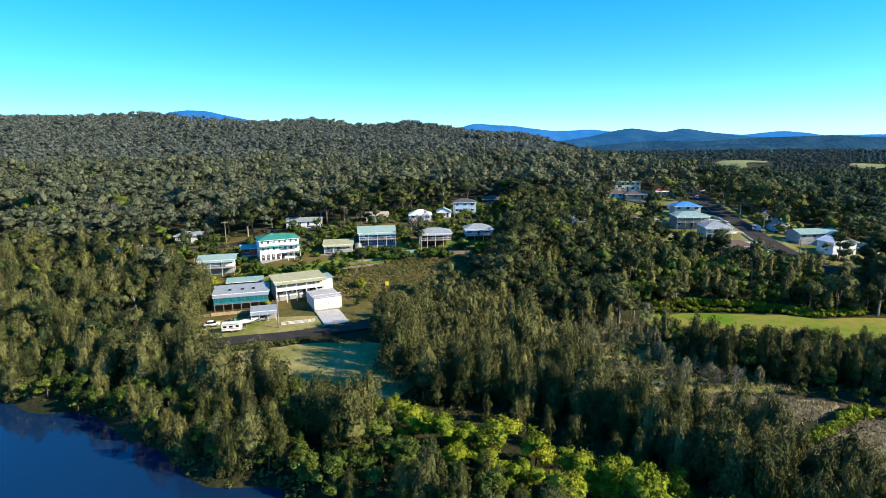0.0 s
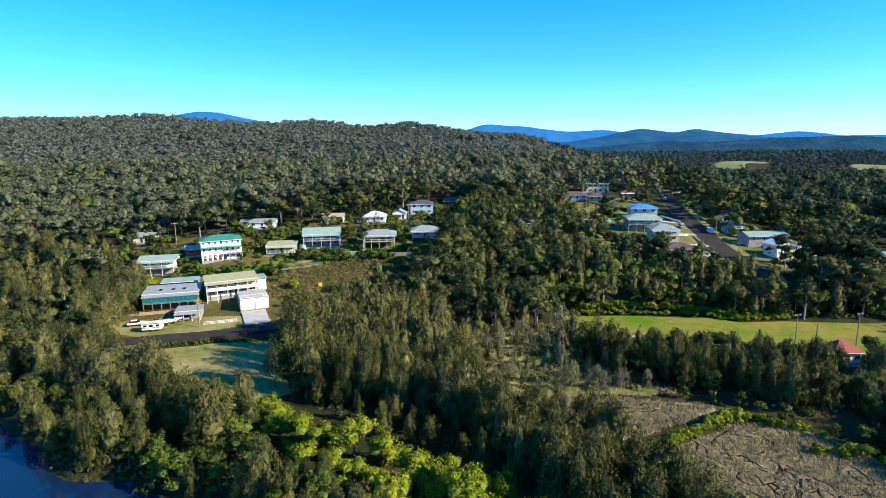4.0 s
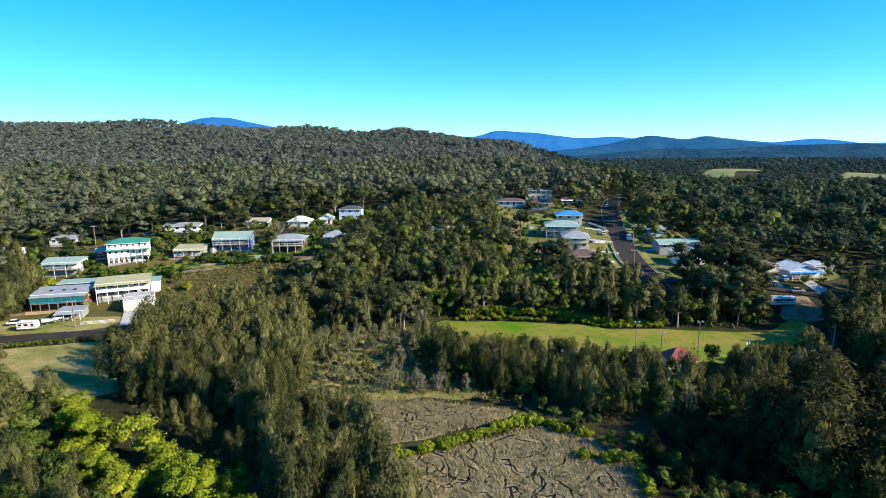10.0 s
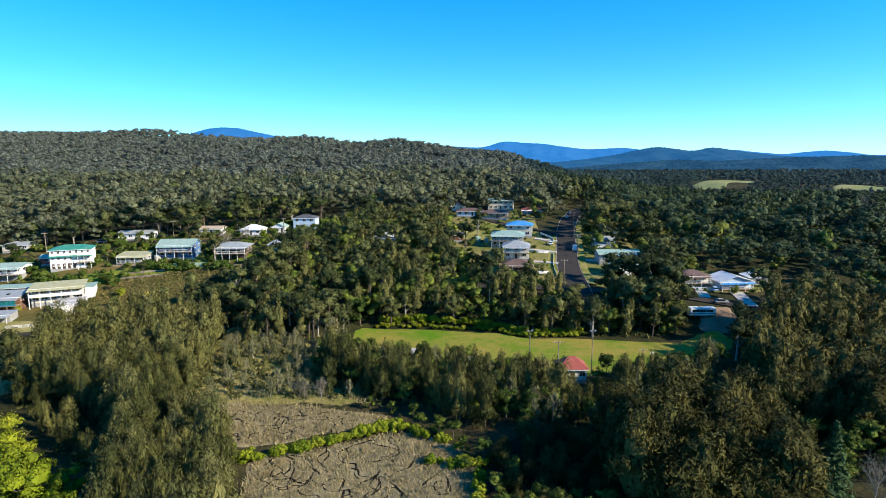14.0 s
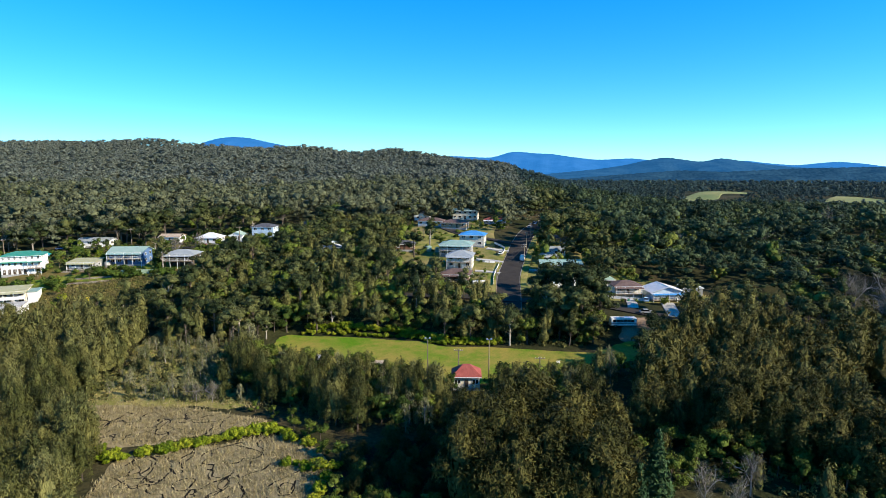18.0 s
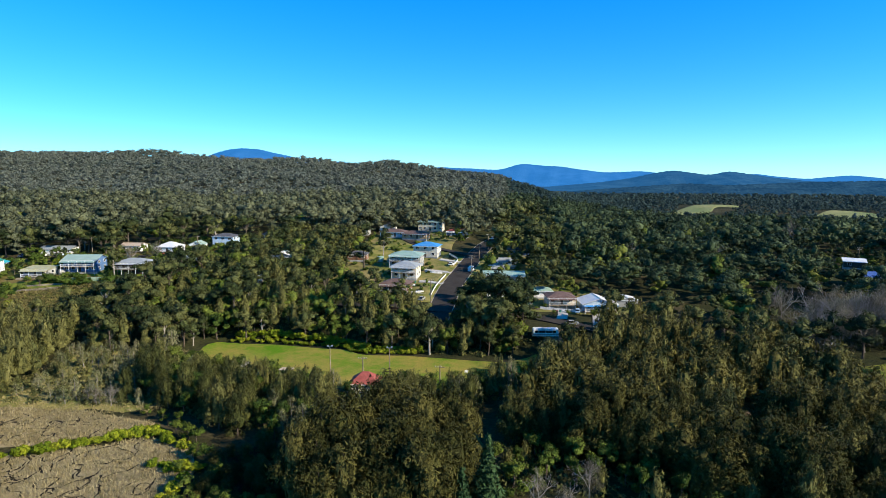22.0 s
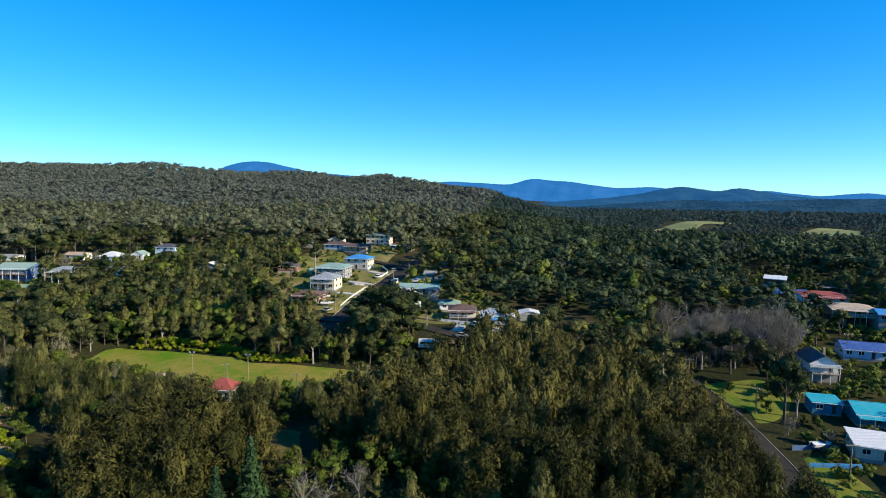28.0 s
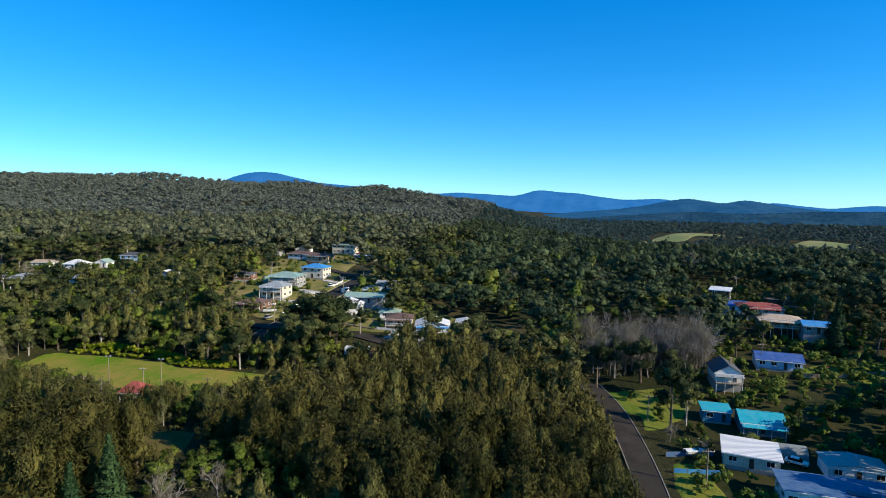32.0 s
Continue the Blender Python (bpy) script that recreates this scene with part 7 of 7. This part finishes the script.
def fence(line, h, mat, label, step=2.4, rails=0):
    """A fence of posts and panels along a line."""
    ob = thing("fence", label, "fence", pose(0, 0, 0), "fences")
    q = smooth_line(line, step)
    for (x0, y0), (x1, y1) in zip(q, q[1:]):
        z0, z1 = float(land(x0, y0)), float(land(x1, y1))
        part("post", boxed((x0 - 0.05, x0 + 0.05, y0 - 0.05, y0 + 0.05, z0 - 0.4, z0 + h + 0.08)), M["timber"], ob)
        bm = bmesh.new()
        n = np.array([-(y1 - y0), x1 - x0]) / math.hypot(x1 - x0, y1 - y0) * 0.025
        for lo, hi in ([(0.02, h)] if not rails else [(h * (k + 0.6) / rails - 0.07, h * (k + 0.6) / rails + 0.07) for k in range(rails)]):
            v = [bm.verts.new(p) for s in (-1, 1) for p in ((x0 + n[0] * s, y0 + n[1] * s, z0 + lo), (x1 + n[0] * s, y1 + n[1] * s, z1 + lo), (x1 + n[0] * s, y1 + n[1] * s, z1 + hi), (x0 + n[0] * s, y0 + n[1] * s, z0 + hi))]
            for f in ((0, 1, 2, 3), (7, 6, 5, 4), (0, 4, 5, 1), (1, 5, 6, 2), (2, 6, 7, 3), (3, 7, 4, 0)):
                bm.faces.new([v[k] for k in f])
        part("panel" if not rails else "rail", bm, M[mat], ob)


def stone_wall(line, h, label):
    """A low dry wall of uneven stone blocks in courses."""
    ob = thing("garden_wall", label, "wall", pose(0, 0, 0), "garden walls")
    q = smooth_line(line, 0.9)
    shapes = []
    for k in range(4):
        bm = bmesh.new()
        bmesh.ops.create_cube(bm, size=1)
        for v in bm.verts:
            v.co = Vector((v.co.x * 0.88, v.co.y * 0.5, v.co.z * 0.34)) + Vector(RNG.uniform(-0.04, 0.04, 3))
        bmesh.ops.bevel(bm, geom=bm.edges[:], offset=0.04, segments=1, affect="EDGES")
        me = bpy.data.meshes.new("stone")
        bm.to_mesh(me)
        bm.free()
        me.materials.append(M["tan_stone"])
        shapes.append(me)
    for i in range(len(q) - 1):
        a = math.degrees(math.atan2(q[i + 1][1] - q[i][1], q[i + 1][0] - q[i][0]))
        for c in range(-1, max(1, int(h / 0.34))):
            f = 0.5 if c % 2 else 0.0
            x, y = q[i] + (q[i + 1] - q[i]) * f
            placed("stone", shapes[int(RNG.integers(4))], parent=ob).matrix_basis = (pose(x, y, float(land(x, y)) + 0.17 + 0.34 * c, 0, 0, a + RNG.uniform(-4, 4)))


def tank(x, y, r, h, mat, label):
    ob = thing("water_tank", label, "tank", ground_at(x, y, 0, 0.1), "water tanks")
    part("body", tube(bmesh.new(), (0, 0, -0.4), (0, 0, h), r, r, 18), M[mat], ob)
    part("lid", tube(bmesh.new(), (0, 0, h), (0, 0, h + 0.3), r * 1.03, r * 0.25, 18), M[mat], ob)
    for k in range(4):
        z = h * (k + 0.5) / 4
        part("hoop", tube(bmesh.new(), (0, 0, z), (0, 0, z + 0.06), r * 1.02, r * 1.02, 18), M[mat], ob)


def greenhouse(x, y, turn):
    ob = thing("polytunnel", "grey netted polytunnel with arched hoops", "greenhouse", ground_at(x, y, turn))
    for k in range(6):
        bm, c, last = bmesh.new(), -4 + k * 1.6, None
        for j in range(9):
            a = math.pi * j / 8
            p = Vector((c, 2.4 * math.cos(a), 2.7 * math.sin(a)))
            if last:
                tube(bm, last, p, 0.04, 0.04, 4)
            last = p
        part("hoop", bm, M["metal"], ob)
    bm = bmesh.new()
    rows = [[bm.verts.new((c, 2.44 * math.cos(math.pi * j / 12), 2.74 * math.sin(math.pi * j / 12))) for j in range(13)] for c in (-4, 4)]
    inner = [[bm.verts.new((c, 2.40 * math.cos(math.pi * j / 12), 2.70 * math.sin(math.pi * j / 12))) for j in range(13)] for c in (-4, 4)]
    for j in range(12):
        bm.faces.new((rows[0][j], rows[0][j + 1], rows[1][j + 1], rows[1][j]))
        bm.faces.new((inner[0][j + 1], inner[0][j], inner[1][j], inner[1][j + 1]))
    part("cover", bm, M["netting"], ob)


def small_things():
    caravan(-59.5, 152.3, 14)
    car(-66.5, 156, 20, "white", "white car parked in the yard")
    car(-53.8, 161.5, 100, "grey_wall", "grey car under the carport", up=0.1)
    boat(-56.5, 157.5, 40, "small upturned white dinghy on trailer")
    car(140.9, 254.5, 82, "white", "white van parked at the kerb", True)
    car(131, 262, 85, "white", "white car on the verge")
    car(118, 224, 10, "white", "white car beside the house")
    car(125.5, 207, 80, "grey_wall", "silver car by the roadside")
    car(148, 333, 70, "white", "white car near the hilltop corner")
    car(152, 350, 60, "blue_wall", "blue car near the hilltop corner")
    bus(170.5, 181.5, 6)
    car(180, 190, 0, "grey_wall", "grey car parked below the houses")
    car(183.5, 205, 80, "pale_blue", "pale blue car beside the house")
    car(286.5, 127, -30, "white", "white car beside the cottage")
    car(116, 289, 20, "white", "white utility parked by the side street", True)
    car(-74, 243, 10, "blue_wall", "blue car behind the upper houses")
    car(-66, 245, 8, "white", "white car behind the upper houses")
    car(-58, 246, 8, "pale_blue", "pale blue car behind the upper houses")
    car(-12, 256, 10, "red_wall", "red car beside the lane")
    boat(266, 127.5, 20, "white runabout boat on a trailer")
    boat(122.5, 214, 20, "white covered boat beside the house")
    for x, y, h in ((112.3, 137.0, 11.8), (128.0, 137.8, 11.8)):
        light_pole(x, y, h)
    poles = [(-47.2, 155, 8.5, 10, 1), (141.5, 250, 9, 0, 2), (143.5, 275, 9, 0, 1), (147, 300, 9, 0, 1), (154, 330, 9, 0, 1), (129.5, 204, 9.5, 0, 1), (160, 196, 9, 20, 1),
             (248.5, 166, 6.5, 0, 1), (259, 145, 7, 0, 1), (264.5, 113.5, 8, 4, 1), (326, 292, 10, 0, 2), (-88, 227, 9, 20, 1), (-44, 251, 9, 10, 1), (5, 261, 9, 10, 1), (92, 285, 8, 0, 1), (120, 141, 8, 0, 1), (300, 186, 8, 0, 1), (141, 139.5, 7, 0, 1)]
    for x, y, h, a, n in poles:
        power_pole(x, y, h, a, n)
    wires([(129.5, 204, 9.5), (141.5, 250, 9), (143.5, 275, 9), (147, 300, 9), (154, 330, 9)])
    wires([(248.5, 166, 6.5), (259, 145, 7), (264.5, 113.5, 8)])
    wires([(-88, 227, 9), (-44, 251, 9), (5, 261, 9)])
    fence([(-22, 210.5), (-16, 212), (-9, 213.5)], 1.9, "fence_green", "pale green sheet fence below the blue house")
    fence([(-6, 214), (4, 214), (14, 216), (20, 220)], 1.5, "timber", "weathered paling fence on the slope")
    fence([(128.2, 214), (128.5, 228), (130.5, 246)], 0.9, "white", "low white fence along the street")
    fence([(120, 249), (124, 247), (128.5, 247.5)], 0.9, "white", "low white garden wall beside the drive")
    fence([(170, 207), (175, 206.5), (184, 206), (186, 209)], 1.1, "white", "white garden wall before the cream house")
    fence([(132, 262), (133, 274), (128, 282)], 1.0, "white", "low white fence at the corner")
    fence([(-47, 157), (-42, 158.5), (-38, 160)], 1.0, "white", "white picket fence beside the driveway", 1.6, 3)
    fence([(308, 178.5), (318, 178), (330, 181), (342, 186)], 1.5, "timber", "weathered paling fence above the garden")
    fence([(259.5, 126), (264, 127), (270, 128)], 1.2, "blue_wall", "bright blue sheet fence beside the road")
    fence([(259.5, 118.5), (265, 119), (270, 119.5)], 1.1, "r_blue", "blue sheet fence beside the mown grass")
    for line, h, text in (([(-74, 163.5), (-66, 165.5), (-57, 168)], 0.9, "low tan stone terrace wall before the house"), ([(-70, 189), (-62, 192), (-54, 196)], 1.0, "low stone garden wall on the terrace"), ([(-38, 202), (-30, 204.5), (-23, 207)], 0.9, "dark stone retaining wall on the slope"), ([(-36, 198.5), (-29, 200.5), (-22, 203)], 0.7, "dark stone retaining wall on the slope"), ([(-46, 209), (-40, 210.5), (-34, 212)], 1.0, "dark stone retaining wall below the cottage"), ([(142, 212), (150, 210.5), (160, 208), (170, 206)], 1.0, "grey stone retaining wall below the houses")):
        stone_wall(line, h, text)
    tank(97, 262, 1.6, 2.2, "r_palegreen", "pale green water tank behind the house")
    tank(101.5, 261, 0.9, 1.9, "r_palegreen", "small green water tank behind the house")
    tank(-33.5, 219, 1.3, 2.0, "concrete", "round grey concrete water tank")
    greenhouse(286, 131.5, -8)
    ob = thing("storage_box", "bright yellow plastic box on the rough slope", "box", ground_at(-19.5, 187.5, 10))
    part("body", bevelled([(-0.55, 0.55, -0.45, 0.45, -0.2, 1.1)], 0.06), M["yellow"], ob)
    part("lid", bevelled([(-0.6, 0.6, -0.5, 0.5, 1.1, 1.2)], 0.03), M["yellow"], ob)
    ob = thing("pontoon", "small blue pontoon floating near the bank", "pontoon", pose(-27, 78.5, 0.0, 0, 0, 20))
    part("deck", bevelled([(-0.9, 0.9, -0.6, 0.6, -0.15, 0.35)], 0.05), M["r_blue"], ob)
    part("post", tube(bmesh.new(), (0.6, 0.3, -1), (0.6, 0.3, 1.2), 0.06, 0.06, 6), M["r_blue"], ob)
    for x, y, a, n in ((-69, 158, 10, 3), (-63, 160, 30, 2), (118, 230, 0, 2), (105, 244, 20, 3), (176, 204, 0, 2), (290, 120, 0, 2), (316, 185, 10, 3)):
        for k in range(n):
            ob = thing("garden_bin", "small dark wheeled garden bin", "bin", ground_at(x + k * 1.2, y + 0.5 * math.sin(k * 2.1), a + 20 * k), "garden bins")
            part("body", bevelled([(-0.28, 0.28, -0.34, 0.34, -0.1, 0.95)], 0.05), M["r_green" if k % 2 else "rubber"], ob)
            part("lid", bevelled([(-0.31, 0.31, -0.38, 0.36, 0.95, 1.02)], 0.02), M["rubber" if k % 2 else "red_wall"], ob)
    ob = thing("sign", "small white sign at the edge of the field", "sign", ground_at(147, 152, 8))
    part("post", boxed((-0.04, 0.04, -0.04, 0.04, -0.4, 1.7)), M["timber"], ob)
    part("board", boxed((-0.5, 0.5, -0.07, -0.04, 0.9, 1.7)), M["white"], ob)
    # garage and carport fronts
    ob = thing("garage_door", "pair of white ribbed garage doors", "door", ground_at(-35.77, 169.03, 26, 0.3))
    for s in (-2.0, 2.0):
        leaf = part("leaf", boxed((s - 1.75, s + 1.75, -0.06, 0.0, 0.1, 2.4)), M["cream"], ob)
        for k in range(5):
            part("rib", boxed((s - 1.7, s + 1.7, -0.09, -0.06, 0.3 + k * 0.42, 0.36 + k * 0.42)), M["white"], leaf)


small_things()


# ---- gardens ----
def gardens():
    """Shrubs and small trees between the houses."""
    def near_house(x, y, gap):
        return any((x - a) ** 2 + (y - b) ** 2 < (r + gap) ** 2 for a, b, r in HOUSES)

    def near_road(x, y, gap):
        return ((ROADS - (x, y)) ** 2).sum(1).min() < gap ** 2

    zones = [
        ([(-92, 178), (-92, 200), (-112, 214), (-110, 226), (-70, 240), (-40, 256), (-30, 290), (34, 300), (22, 232), (20, 214), (-24, 206), (-44, 192), (-70, 180)], 4.2, [("shrub", 0.8, 1.8), ("shrub", 0.9, 2.2), ("riverbank_tree", 0.35, 0.7), ("gum_tree", 0.3, 0.6)], 0.85),
        ([(-92, 150), (-76, 148), (-76, 186), (-40, 190), (-24, 200), (-50, 196), (-92, 188)], 4.0, [("shrub", 0.8, 2.0), ("riverbank_tree", 0.3, 0.6)], 0.8),
        ([(88, 222), (84, 262), (80, 312), (88, 330), (128, 330), (124, 296), (126, 208), (112, 212)], 4.8, [("shrub", 0.5, 1.3), ("shrub", 0.5, 1.2), ("riverbank_tree", 0.3, 0.6)], 0.5),
        ([(143, 204), (146, 250), (152, 310), (160, 350), (172, 330), (168, 250), (196, 228), (206, 222), (206, 206), (196, 198), (176, 200)], 5.5, [("shrub", 0.7, 1.6), ("riverbank_tree", 0.4, 0.8), ("gum_tree", 0.45, 0.7)], 0.7),
        ([(262, 90), (262, 130), (272, 140), (270, 168), (280, 200), (300, 215), (300, 300), (345, 320), (365, 200), (365, 84)], 4.1, [("shrub", 0.8, 1.8), ("riverbank_tree", 0.4, 0.95), ("riverbank_tree", 0.4, 0.8), ("gum_tree", 0.5, 0.9)], 0.55),
    ]
    for poly, step, mix, share in zones:
        xs, ys = [p[0] for p in poly], [p[1] for p in poly]
        for x, y in scatter(min(xs), max(xs), min(ys), max(ys), step, poly, False):
            kind, lo, hi = mix[int(RNG.integers(len(mix)))]
            gap = 0.8 if kind == "shrub" else 2.6
            if RNG.random() > share or near_house(x, y, gap) or near_road(x, y, 5.5):
                continue
            # keep the view side of each house fairly clear of tall crowns
            if kind != "shrub" and any(abs(x - a) < r + 2 and 0 < b - y < r + (10 if x < 250 else 4) for a, b, r in HOUSES):
                kind, lo, hi = "shrub", 0.6, 1.2
            if kind != "shrub" and x > 262 and y < 215:
                kind, lo, hi = ("riverbank_tree", 0.4, 0.75) if RNG.random() < 0.7 else ("shrub", 1.0, 2.2)
            plant(kind, x, y, kept_low(kind, x, y, RNG.uniform(lo, hi)))


gardens()

WOOD.build("oak", "she_oak_wood", M["she_oak"], "dense wood of olive-green she-oaks")
WOOD.build("dimmed_oak", "dark_she_oak_wood", M["dimmed_oak"], "dense wood of olive she-oaks, foliage dimmed for the light")
WOOD.build("pale_oak", "grey_she_oak_wood", M["pale_oak"], "wood of pale grey-green she-oaks")
WOOD.build("gum", "gum_forest", M["gum"], "dense dark green gum forest on the slopes")
WOOD.build("glen", "gully_forest", M["glen"], "gum forest in the gully and valley side, darkened for shade")
WOOD.build("mid", "slope_forest", M["mid"], "grey-green gum forest on the middle slopes, paled for haze")
WOOD.build("lime", "pale_forest_trees", M["lime"], "lighter green trees scattered through the forest")
WOOD.build("straw", "dry_grass", M["straw"], "dry straw-coloured grass tufts between saplings")
WOOD.build("valley", "valley_forest", M["valley"], "forest filling the far valley, blued for haze")
WOOD.build("far", "hill_forest", M["far_wood"], "gum forest over the far hills, greyed for haze")
WOOD.build("bank", "broadleaf_wood", M["bank"], "dense mid-green broad-leaved trees and shrubs")
WOOD.build("under", "undergrowth", M["under"], "low green undergrowth beneath and between trees")
WOOD.build("reed", "reeds", M["reed_leaf"], "dry brown reeds standing in wet ground")
WOOD.build("bracken", "bracken", M["bracken"], "brown and green bracken on the open slope")
